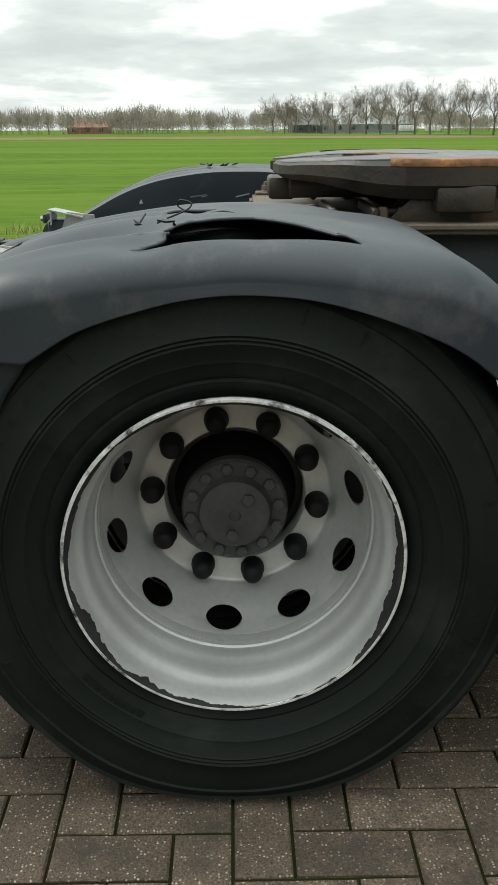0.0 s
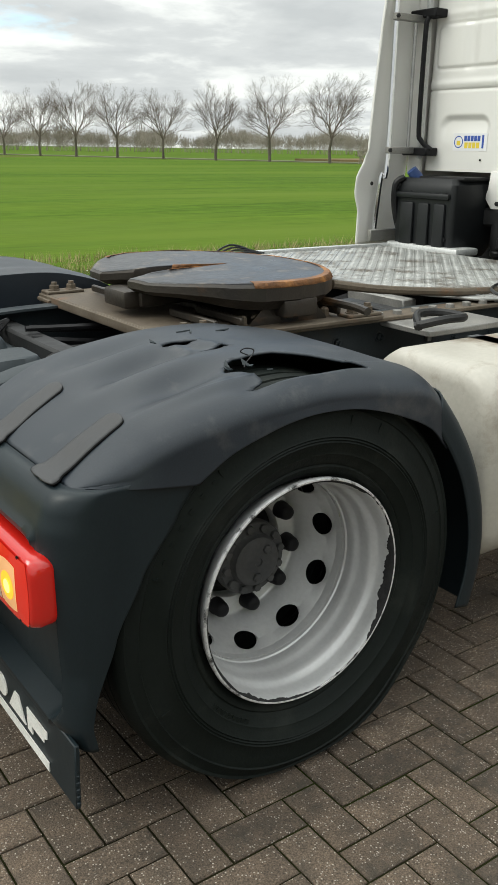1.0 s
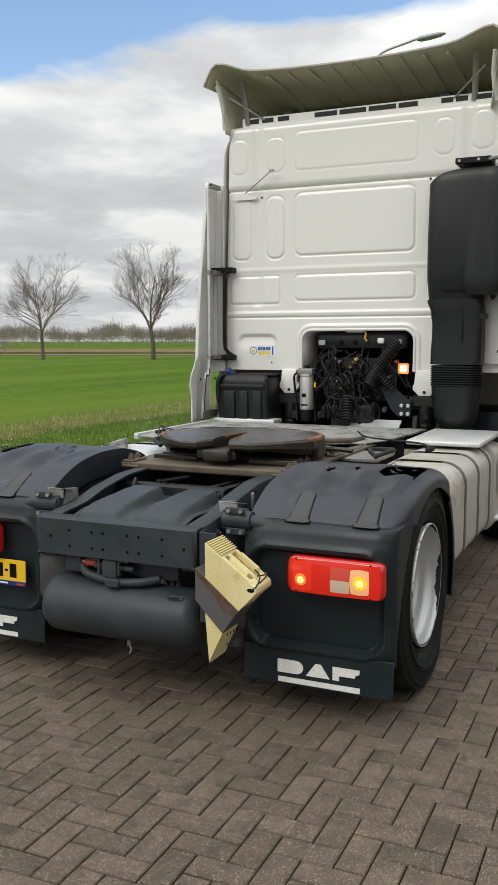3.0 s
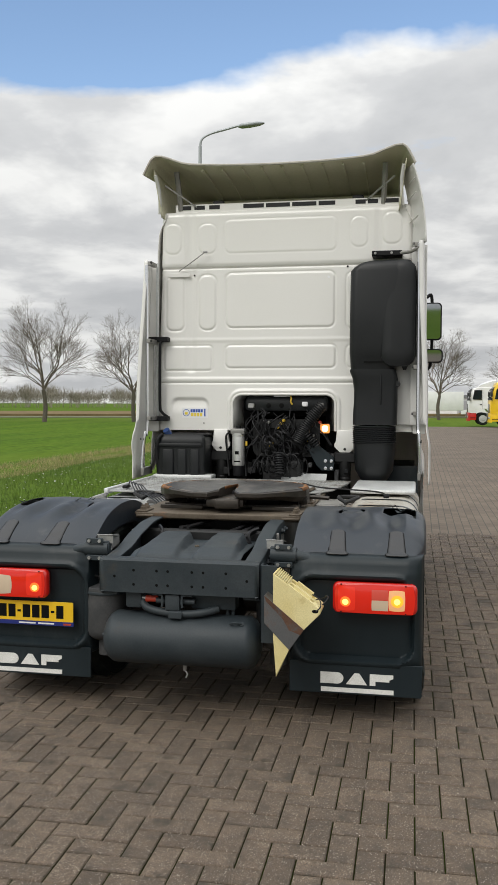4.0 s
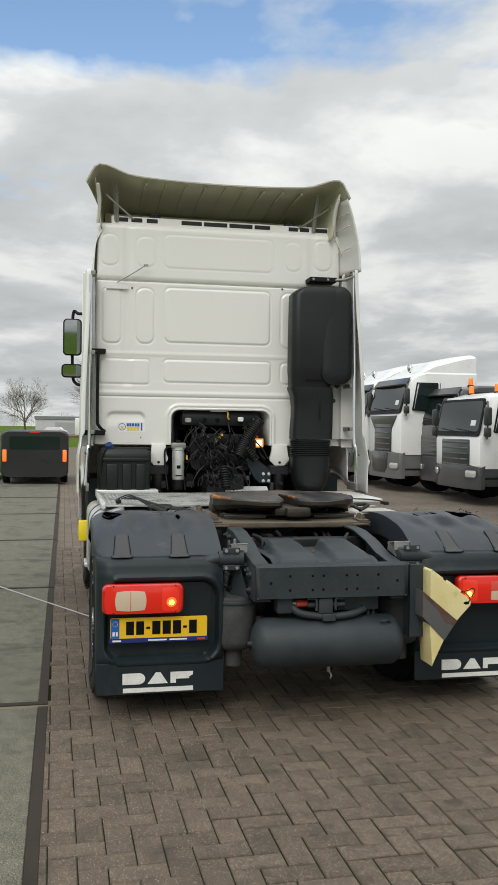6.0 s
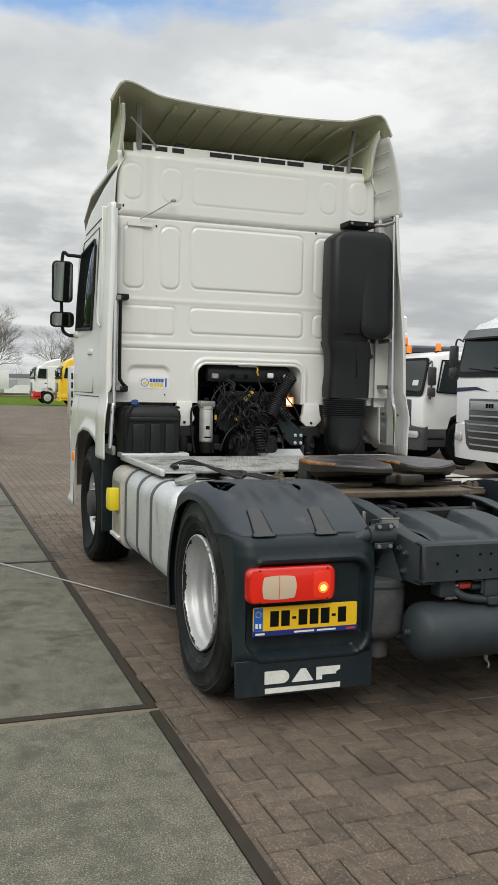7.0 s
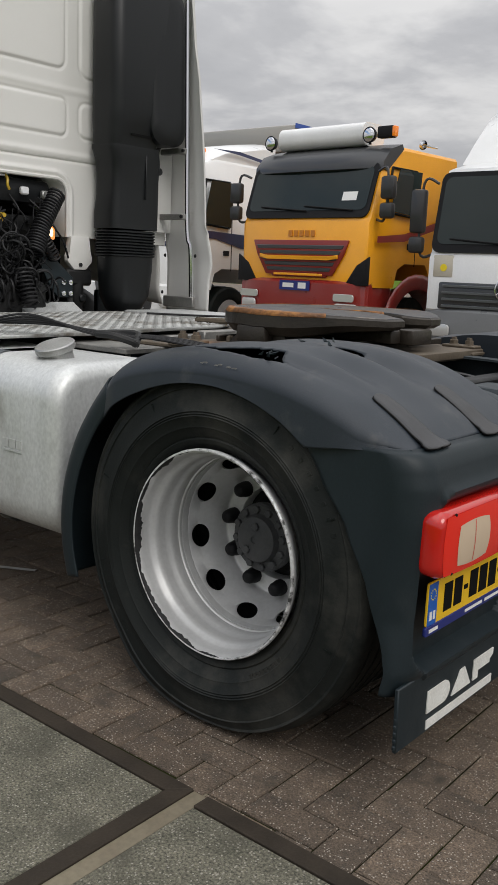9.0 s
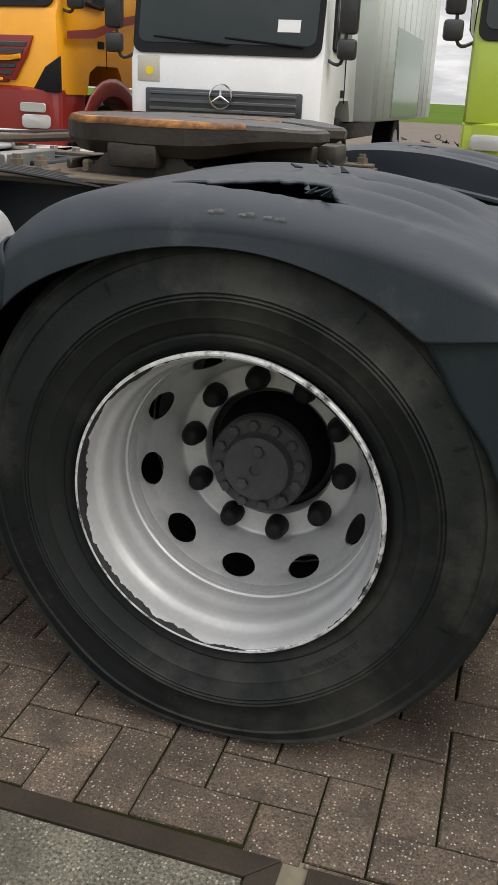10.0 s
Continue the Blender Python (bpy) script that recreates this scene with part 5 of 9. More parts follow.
def wheel_chock():
    """Faded yellow wheel chock, upside down in its rusting holder, beside the crossbeam."""
    # steel side plate
    pl = part("chock_holder", box(-0.700, -0.692, -0.52, -0.435, 0.46, 0.86, 0.002, 1), CHASSIS, TRUCK, "grey steel plate and rusting bracket that hold a wheel chock")
    part("holder_flange", box(-0.700, -0.62, -0.442, -0.435, 0.46, 0.86, 0.002, 1), CHASSIS, pl)
    # the wedge hangs toe down: its side outline across the truck, swept forward
    side = [(0.516, 0.841), (0.60, 0.797), (0.683, 0.737), (0.753, 0.671), (0.754, 0.646), (0.675, 0.572), (0.601, 0.473), (0.533, 0.317), (0.518, 0.52)]
    m = Matrix(((0, 0, -1, 0), (-1, 0, 0, 0), (0, 1, 0, 0), (0, 0, 0, 1)))
    deep, back = 0.80, 0.64
    # the body under the slope is sunk between the cheeks
    p, q = Vector(side[0]), Vector(side[3])
    d = (q - p).normalized()
    n = Vector((-d.y, d.x))
    sunk = [tuple(v) for v in (p + d * 0.10, p + d * 0.105 - n * 0.042, p + d * 0.225 - n * 0.030, p + d * 0.25)]
    ch = part("wheel_chock", prism([side[0]] + sunk + side[3:], back, deep, m, 0.003, seg=1), YELLOW, TRUCK, "faded yellow plastic wheel chock hung in a holder", sharp=35)
    # ribs over the upper slope, then two raised cheeks with a channel between
    def slope(name, s0, s1, h, x0, x1, mat, low=0.004):
        pts = [p + d * s0 - n * low, p + d * s1 - n * low, p + d * s1 + n * h, p + d * s0 + n * h]
        return part(name, prism([tuple(v) for v in pts], x0, x1, m, 0.0015, seg=1), mat, ch, smooth=False)
    for k in range(8):
        slope("chock_rib", 0.006 + k * 0.011, 0.012 + k * 0.011, 0.010, back + 0.004, deep - 0.004, YELLOW)
    for x0, x1 in ((back + 0.001, back + 0.024), (0.712, 0.738), (deep - 0.024, deep - 0.001)):
        slope("chock_cheek", 0.095, 0.262, 0.002, x0, x1, YELLOW, 0.046)
    for x0, x1 in ((back + 0.020, back + 0.040), (deep - 0.044, deep - 0.020)):
        slope("chock_cheek", 0.125, 0.225, 0.016, x0, x1, YELLOW, 0.010)
    for k in range(4):
        slope("nose_slot", 0.276, 0.279, 0.0006, back + 0.025 + 0.034 * k, back + 0.034 + 0.034 * k, INK, 0.002)
    hole = m @ Matrix.Translation((side[3][0] - 0.025, side[3][1] - 0.012, deep + 0.0003))
    part("chock_hole", lathe([(0.011, 0), (0.010, 0.0006)], hole @ Matrix.Diagonal((1.5, 0.8, 1, 1)), 14, cap=True), INK, ch, smooth=False)
    # rusting steel band round the middle of the wedge
    lo = [(side[8][0] - 0.045, side[8][1] + 0.21), (side[8][0] + 0.155, side[8][1] + 0.045), (side[8][0] + 0.082, side[8][1] - 0.06), (side[8][0] + 0.0, side[8][1] + 0.025), (side[8][0] - 0.045, side[8][1] + 0.07)]
    part("band", prism(lo, back - 0.008, deep + 0.006, m, 0.002, seg=1), CHOCK_STEEL, pl, "rust-streaked steel band", smooth=False)
    rust = [lo[0], lo[1], (lo[1][0] - 0.018, lo[1][1] - 0.026), (lo[1][0] - 0.075, lo[1][1] - 0.004), (lo[1][0] - 0.105, lo[1][1] + 0.050), (lo[0][0] + 0.01, lo[0][1] - 0.030)]
    part("rust_streak", prism(rust, deep + 0.0055, deep + 0.0068, m), RUST_STREAK, pl, "brown rust run down from the band's edge", smooth=False)
    for k in range(4):
        for j in range(2):
            part("toe_hole", lathe([(0.006, 0), (0.005, 0.0006)], Matrix.Translation((-0.67 - 0.03 * k, -side[6][0] - 0.001, side[6][1] - 0.03 - 0.04 * j)) @ Matrix.Rotation(radians(90), 4, "X"), 10, cap=True), INK, ch, smooth=False)
    nx, nz = -side[3][0], side[3][1]
    part("chock_wire", tube([(-0.72, nx + 0.03, nz + 0.03), (-0.74, nx - 0.012, nz + 0.045), (-0.76, nx - 0.028, nz + 0.06), (-0.775, nx - 0.035, nz + 0.05), (-0.79, nx - 0.01, nz + 0.02)], 0.0035, 6), HOSE, ch, "bent black wire hook")
    part("chock_wire", tube([(-0.70, nx + 0.05, nz + 0.05), (-0.74, nx + 0.01, nz + 0.035), (-0.79, nx + 0.0, nz + 0.01), (-0.805, nx + 0.02, nz - 0.01)], 0.0035, 6), HOSE, ch)


wheel_chock()


def fifth_wheel():
    cx, cy, ox, oz = 0.52, -0.03, 0.12, -0.03
    def dense(pts):
        out = []
        for p, q in zip(pts, pts[1:] + pts[:1]):
            n = 3
            out += [(p[0] + (q[0] - p[0]) * k / n, p[1] + (q[1] - p[1]) * k / n) for k in range(n)]
        return out
    def outline(inset=0.0):
        # rounded front, two blunt angular rear horns and a narrow throat that opens backwards
        half = [(cx + 0.02 + (0.38 - inset) * math.cos(radians(a)), (0.475 - inset) * math.sin(radians(a))) for a in range(10, 91, 10)]
        half += [(0.40, 0.474 - inset), (0.29 + inset * 0.3, 0.425 - inset), (0.185 + inset, 0.320 - inset * 0.5), (0.105 + inset, 0.200), (0.090 + inset, 0.100), (0.20 + inset, 0.050 + inset * 0.3), (0.44, 0.034)]
        pts = [(cx + 0.40 - inset, cy)] + [(x, cy + y) for x, y in half] + [(0.58, cy)] + [(x, cy - y) for x, y in reversed(half)]
        return [(x + 0.004 * noise.noise((x * 17, y * 17, 1.0)), y + 0.004 * noise.noise((x * 17, y * 17, 6.0))) for x, y in dense(pts)]
    def layer(inset, down):
        # the casting thins towards the horns, which slope down like ramps
        out = []
        for x, y in outline(inset):
            thick = 0.046 + 0.044 * step(x, 0.12, 0.40)
            top = 1.1425 - 0.012 * (1 - step(x, 0.08, 0.30)) + 0.0025 * noise.noise((x * 9, y * 9, 3.0))
            out.append(((x - cx) * 0.94 + cx + ox, (y - cy) * 1.02 + cy, top - thick * down))
        return out
    fw = part("fifth_wheel", loft([layer(0.045, 1.0), layer(0.030, 0.97), layer(0.010, 0.72), layer(0.0, 0.62), layer(0.0, 0.16), layer(0.010, 0.02)], cap=True), COUPLING, TRUCK, "greasy cast iron fifth wheel coupling with rust along its edge", sharp=24)
    part("top_plate", loft([layer(0.009, 0.025), layer(0.010, -0.01), layer(0.020, -0.03)]), GREASE, fw, "worn shiny top plate smeared with grease", sharp=24)
    # bright rust along the rim towards the front
    rows = [layer(i, d) for i, d in ((-0.0012, 0.42), (-0.0012, 0.16), (0.0098, -0.018), (0.030, -0.042))]
    bm = bmesh.new()
    grid = [[bm.verts.new(p) for p in row] for row in rows]
    n = len(rows[0])
    for k in range(n):
        q = rows[1][k]
        if q[0] > 0.46 or (abs(q[1] - cy) > 0.40 and q[0] > 0.36):
            for r in range(3):
                if r > 0 and noise.noise((q[0] * 6, q[1] * 6, 5.0)) > -0.45:
                    bm.faces.new((grid[r][k], grid[r][(k + 1) % n], grid[r + 1][(k + 1) % n], grid[r + 1][k]))
    for v in [v for v in bm.verts if not v.link_faces]:
        bm.verts.remove(v)
    part("rust_edge", bm, RUST_EDGE, fw, "chamfered edge orange with rust", sharp=25, solid=0.0015)
    # stiffening ribs and bearing lugs on the rim of the casting
    for s in (-1, 1):
        part("side_lug", box(0.60, 0.74, cy + s * 0.452 - 0.030, cy + s * 0.452 + 0.030, 1.025, 1.088, 0.012), COUPLING, fw)
        for x in (0.36, 0.46, 0.86):
            part("rib", box(x, x + 0.016, cy + s * 0.30 - 0.14, cy + s * 0.30 + 0.14, 0.99 + 0.02, 1.035, 0.004, 1), COUPLING, fw)
    part("skirt", prism([(0.50, cy - 0.38), (0.86, cy - 0.34), (0.92, cy - 0.2), (0.92, cy + 0.2), (0.86, cy + 0.34), (0.50, cy + 0.38)], 1.006, 1.03, None, 0.008), COUPLING, fw)
    for s in (-1, 1):
        y = cy + s * 0.37
        ped = [(-0.21, 0.0), (0.21, 0.0), (0.15, 0.02), (0.085, 0.09), (0.06, 0.115), (-0.06, 0.115), (-0.085, 0.09), (-0.15, 0.02)]
        m = Matrix.Translation((0.66, y + 0.06, 0.985)) @ Matrix.Rotation(radians(90), 4, "X")
        p = part("pedestal", prism(ped, 0.0, 0.12, m, 0.008), COUPLING, fw, "rust-brown pedestal bearing of the coupling")
        part("bearing_pin", rod((0.66, y - 0.075, 1.06), (0.66, y + 0.075, 1.06), 0.035, seg=18), COUPLING, p)
        part("window", prism(rounded(0.07, 0.05, 0.012, 3), -0.0635, 0.0635, Matrix.Translation((0.66, y, 1.03)) @ Matrix.Rotation(radians(90), 4, "X")), DARK, p, smooth=False)
        for dx in (-0.17, -0.12, 0.12, 0.17):
            part("bolt", lathe([(0.02, 0), (0.02, 0.004), (0.016, 0.005), (0.016, 0.024), (0.01, 0.03)], Matrix.Translation((0.66 + dx, y + s * 0.035, 1.004)), 6, cap=True), RUST, p, smooth=False)
    part("lock_jaw", box(0.62, 0.76, cy - 0.09, cy + 0.09, 1.04, 1.11, 0.01), DARK, fw)
    part("throat_guide", prism([(0.28, cy - 0.12), (0.62, cy - 0.08), (0.62, cy + 0.08), (0.28, cy + 0.12)], 1.035, 1.085, None, 0.008), COUPLING, fw)
    part("lock_bar", box(0.225, 0.30, cy - 0.10, cy + 0.055, 1.03, 1.09, 0.012), COUPLING, fw)
    part("handle", tube([(0.84, cy - 0.3, 1.05), (0.86, cy - 0.50, 1.05), (0.85, cy - 0.60, 1.045)], 0.014, 8), COUPLING, fw, "release handle")
    mp = part("mount_plate", prism([(0.20, -0.53), (1.02, -0.53), (1.02, 0.53), (0.20, 0.53)], 0.988, 1.002, None, 0.003, seg=1), RUST, TRUCK, "dirty brown coupling mount plate bolted to the frame")
    part("plate_lip", prism([(0, 0), (0.02, 0.0), (0.02, -0.04), (0.0, -0.03)], -0.52, 0.52, Matrix.Translation((0.19, 0, 1.0)) @ Matrix.Rotation(radians(90), 4, "X"), 0.002, seg=1), RUST, mp)
    for s in (-1, 1):
        for x in (0.24, 0.31, 0.91, 0.98):
            part("bolt", lathe([(0.024, 0), (0.024, 0.004), (0.019, 0.005), (0.019, 0.02), (0.013, 0.021), (0.012, 0.032)], Matrix.Translation((x, s * 0.485, 1.012)), 6, cap=True), RUST, mp, smooth=False)
        part("bolt_pad", box(0.20, 0.35, s * 0.485 - 0.035, s * 0.485 + 0.035, 1.002, 1.013, 0.003, 1), RUST, mp)
        part("bolt_pad", box(0.87, 1.02, s * 0.485 - 0.035, s * 0.485 + 0.035, 1.002, 1.013, 0.003, 1), RUST, mp)
    part("grease_pipe", tube([(0.95, -0.33, 1.09), (1.15, -0.36, 1.06), (1.5, -0.40, 1.03), (1.75, -0.42, 1.02)], 0.016, 8), RUST, TRUCK, "rusty strut beside the coupling")


fifth_wheel()


def clutter_on_frame():
    rnd = random.Random(3)
    # crossmembers, hoses and cables between the rails
    for x in (0.0, 0.55, 1.25, 1.9, 2.5):
        part("crossmember", box(x - 0.04, x + 0.04, -0.415, 0.415, 0.74, 0.93, 0.01, 1), DARK, TRUCK)
    part("drive_shaft", rod((0.35, 0, 0.62), (2.6, 0, 0.72), 0.055, seg=16), DARK, TRUCK)
    for k in range(9):
        y = rnd.uniform(-0.33, 0.33)
        z = rnd.uniform(0.84, 0.95)
        pts = [(0.02 + 0.32 * i + rnd.uniform(-0.05, 0.05), y + rnd.uniform(-0.06, 0.06), z + rnd.uniform(-0.04, 0.04)) for i in range(9)]
        part("cable_run", tube(pts, rnd.choice((0.008, 0.011, 0.014)), 6), HOSE, TRUCK)
    for s in (-1, 1):
        for k in range(4):
            pts = [(-0.02, s * 0.30, 0.95), (-0.10 - 0.02 * k, s * (0.26 - 0.02 * k), 0.93 - 0.02 * k), (-0.12, s * 0.28, 0.86), (-0.05, s * (0.33 + 0.01 * k), 0.80), (0.2, s * 0.34, 0.80)]
            part("cable_loop", tube(pts, 0.010, 6), HOSE, TRUCK)
    for k in range(7):
        x = 0.98 + 0.11 * k
        part("valve_block", box(x, x + rnd.uniform(0.05, 0.10), rnd.uniform(-0.42, -0.2), rnd.uniform(-0.15, 0.2), 0.94, rnd.uniform(0.97, 1.01), 0.006, 1), rnd.choice((DARK, TIN, DARK)), TRUCK)
    for s in (-1, 1):
        part("side_cross_tray", box(1.05, 1.45, s * 0.60 - 0.12, s * 0.60 + 0.12, 0.955, 0.975, 0.003, 1), TIN, TRUCK)
        part("hose_reel", tube([(0.98, s * 0.72, 1.0), (1.03, s * 0.80, 1.03), (1.12, s * 0.80, 1.03), (1.12, s * 0.70, 1.03), (1.03, s * 0.68, 1.03), (0.98, s * 0.74, 1.0)], 0.014, 8), DARK, TRUCK, "bent tow loop")
    # cable bundle and plug lying across the deck edge
    for k in range(5):
        y0 = 0.62 + 0.025 * k
        part("loose_cable", tube([(1.55, y0 + 0.3, 1.045), (1.35, y0 + 0.22, 1.05 + 0.01 * k), (1.12, y0 + 0.1, 1.03), (0.95, y0 - 0.05, 1.02), (0.72, y0 - 0.2, 0.98)], 0.005, 6), HOSE, TRUCK)
    part("cable_plug", box(1.44, 1.54, 1.0, 1.04, 1.02, 1.045, 0.008), NUT, TRUCK, "black plastic cable plug")
    part("cable_plug", box(1.16, 1.26, -1.02, -0.98, 1.02, 1.045, 0.008), NUT, TRUCK)
    part("loose_cable", tube([(2.0, -0.3, 1.04), (1.6, -0.5, 1.045), (1.35, -0.9, 1.05), (1.2, -1.0, 1.04)], 0.006, 6), HOSE, TRUCK)


clutter_on_frame()


# ---- tanks and deck ----
def fuel_tank(side, x0, x1, material, label):
    prof = rounded(0.52, 0.60, 0.13, 8, 0.965, 0.665)
    def ring(x, s):
        return [(x, side * (0.965 + (y - 0.965) * s), 0.665 + (z - 0.665) * s) for y, z in prof]
    secs = [ring(x0, 0.80), ring(x0 + 0.004, 0.90), ring(x0 + 0.022, 0.965), ring(x0 + 0.06, 1.0), ring(x1 - 0.06, 1.0), ring(x1 - 0.022, 0.965), ring(x1, 0.88)]
    t = part("fuel_tank", loft(secs), material, TRUCK, label, sharp=60)
    n = 3
    for k in range(n):
        x = x0 + (0.45 if side > 0 else 0.36) + (x1 - x0 - (0.55 if side > 0 else 0.52)) * k / (n - 1)
        line = [(0.965 + (y - 0.965) * 1.012, 0.665 + (z - 0.665) * 1.012) for y, z in prof]
        outer = [p for p in line if p[0] > 0.80]
        outer.sort(key=lambda p: -math.atan2(p[1] - 0.665, p[0] - 0.80))
        secs2 = [[(x - 0.028, side * y, z), (x + 0.028, side * y, z), (x + 0.028, side * (y - 0.006), z), (x - 0.028, side * (y - 0.006), z)] for y, z in outer]
        part("tank_strap", loft(secs2), TANK_BAND, t, "dark grey rubber-lined tank strap")
        part("strap_bracket", tube([(x, side * 1.02, 0.37), (x, side * 1.06, 0.35), (x, side * 1.10, 0.35), (x, side * 1.12, 0.372)], 0.010, 6), TIN, t)
        part("strap_bracket", box(x - 0.03, x + 0.03, side * 0.92 - 0.15, side * 0.92 + 0.15, 0.325, 0.362, 0.006, 1), DARK, t)
    return t


LEFT_TANK = fuel_tank(1, 0.83, 2.16, ALU, "silver aluminium fuel tank with black straps and a filler cap")
cap_m = Matrix.Translation((1.02, 1.06, 0.955)) @ Matrix.Rotation(radians(-18), 4, "X")
cap = part("filler_cap", lathe([(0.055, -0.03), (0.055, 0.035), (0.068, 0.036), (0.07, 0.04), (0.07, 0.056), (0.066, 0.06), (0.012, 0.062)], cap_m, 28, cap=True), STEEL, LEFT_TANK, "round ribbed metal filler cap")
bars(LEFT_TANK, ALU, [(-0.05, -0.02, 0, 0.03), (-0.012, 0.018, 0, 0.03), (0.026, 0.055, 0, 0.03), (-0.05, 0.055, -0.012, -0.005)], Matrix.Translation((1.06, 1.226, 0.66)) @ Matrix.Rotation(radians(90), 4, "X") @ Matrix.Rotation(radians(180), 4, "Y"), "pressed_mark", 0.003)
RIGHT_TANK = fuel_tank(-1, 0.80, 2.16, CREAM, "cream white side tank with black straps")


def side_step(side, material):
    """Panel with a foot hole ahead of the tank."""
    secs = []
    for x, s in ((2.19, 0.94), (2.20, 1.0), (2.54, 1.0), (2.58, 0.95)):
        secs.append([(x, side * (1.0 + (y - 1.0) * s), 0.655 + (z - 0.655) * s) for y, z in rounded(0.46, 0.60, 0.09, 5, 1.0, 0.655)])
    st = part("side_step", loft(secs), material, TRUCK, "pale entry step housing ahead of the tank")
    m = Matrix.Translation((2.375, side * 1.228, 0.73)) @ Matrix.Rotation(radians(-90 * side), 4, "X")
    part("foot_hole", prism(rounded(0.26, 0.24, 0.04, 4), -0.0, 0.004, m), TIN, st, smooth=False)
    part("tread", box(2.23, 2.53, side * 1.22 - 0.03, side * 1.22 + 0.03, 0.42, 0.455, 0.008, 1), ALU, st)
    return st


step_l = side_step(1, CREAM)
ck = part("yellow_chock", prism([(-0.075, -0.085), (0.065, -0.085), (0.085, 0.0), (0.055, 0.075), (-0.075, 0.085)], -0.05, 0.05, Matrix.Translation((2.36, 1.25, 0.72)) @ Matrix.Rotation(radians(90), 4, "X"), 0.008), SAFETY, TRUCK, "bright yellow wheel chock on the step housing")
side_step(-1, CREAM)


def deck():
    dk = part("deck_plate", prism([(1.44, 0.05), (1.46, -0.28), (1.56, -0.47), (1.78, -0.57), (2.3, -0.63), (2.62, -0.65), (2.62, 1.14), (1.36, 1.14), (1.36, 0.55)], 1.0, 1.012, None, 0.004, seg=1), CHECKER, TRUCK, "aluminium tread plate deck behind the cab")
    # raised tread: short alternating ridges
    verts, faces = [], []
    def ridge(x, y, a):
        c, s = math.cos(a), math.sin(a)
        base = len(verts)
        for u, v, h in ((-0.014, 0, 0), (0, -0.0045, 0), (0.014, 0, 0), (0, 0.0045, 0), (-0.006, 0, 0.003), (0.006, 0, 0.003)):
            verts.append((x + u * c - v * s, y + u * s + v * c, 1.0122 + h))
        for f in ((0, 1, 4), (1, 5, 4), (1, 2, 5), (2, 3, 5), (3, 4, 5), (3, 0, 4)):
            faces.append([base + i for i in f])
    for i in range(42):
        for j in range(66):
            x, y = 1.26 + i * 0.032, -0.97 + j * 0.032
            if x < 1.39 or (y < 0.45 and x < 1.47) or y < -0.62 or (y < -0.2 and x < 1.47 + (-0.2 - y) * 0.55) or (y < -0.48 and x < 1.62 + (-0.48 - y) * 5):
                continue
            ridge(x, y, radians(45 if (i + j) % 2 else -45))
    me = bpy.data.meshes.new("tread")
    me.from_pydata(verts, [], faces)
    me.materials.append(CHECKER)
    ob = new("tread_pattern", me)
    ob.parent = dk
    tagged(ob, kind="stuff")
    part("deck_lip", box(1.34, 2.62, 1.12, 1.155, 0.985, 1.03, 0.010), ALU, dk)
    part("deck_upstand", prism([(0, 0), (0.05, 0.0), (0.13, 0.055), (0.13, 0.075), (0.04, 0.02), (0, 0.02)], 0.02, 0.42, Matrix.Translation((2.62, 0.0, 0.985)) @ Matrix.Rotation(radians(90), 4, "X"), 0.002, seg=1), ALU, dk, "bright upturned front edge")
    part("deck_upstand", box(2.60, 2.78, 0.60, 1.15, 1.0, 1.04, 0.012), ALU, dk)
    part("white_panel", box(1.78, 2.62, -1.2, -0.70, 0.985, 1.02, 0.015), ALU, dk, "pale metal step plate beside the deck")


deck()


# ---- cab ----
CAB_X, CAB_TOP, CAB_LOW = 2.885, 3.45, 1.435


def half_width(z):
    return 1.185 - 0.042 * step(z, 1.6, 3.45)


PANELS = [  # centre y, centre z, half width, half height, corner, height of the pressing
    (0.012, 3.205, 0.497, 0.152, 0.06, 0.014), (0.668, 3.19, 0.086, 0.138, 0.075, 0.016), (0.985, 3.195, 0.082, 0.140, 0.075, 0.016), (-0.677, 3.213, 0.077, 0.135, 0.07, 0.016), (-0.958, 3.235, 0.088, 0.14, 0.08, 0.016),
    (0.015, 2.625, 0.485, 0.25, 0.06, 0.018), (0.67, 2.61, 0.081, 0.252, 0.07, 0.018), (0.965, 2.605, 0.085, 0.25, 0.06, 0.016), (-0.66, 2.61, 0.09, 0.26, 0.07, 0.018),
    (0.012, 2.112, 0.492, 0.104, 0.045, 0.018), (0.85, 2.10, 0.222, 0.114, 0.03, 0.016), (-0.66, 2.11, 0.09, 0.10, 0.05, 0.016)]


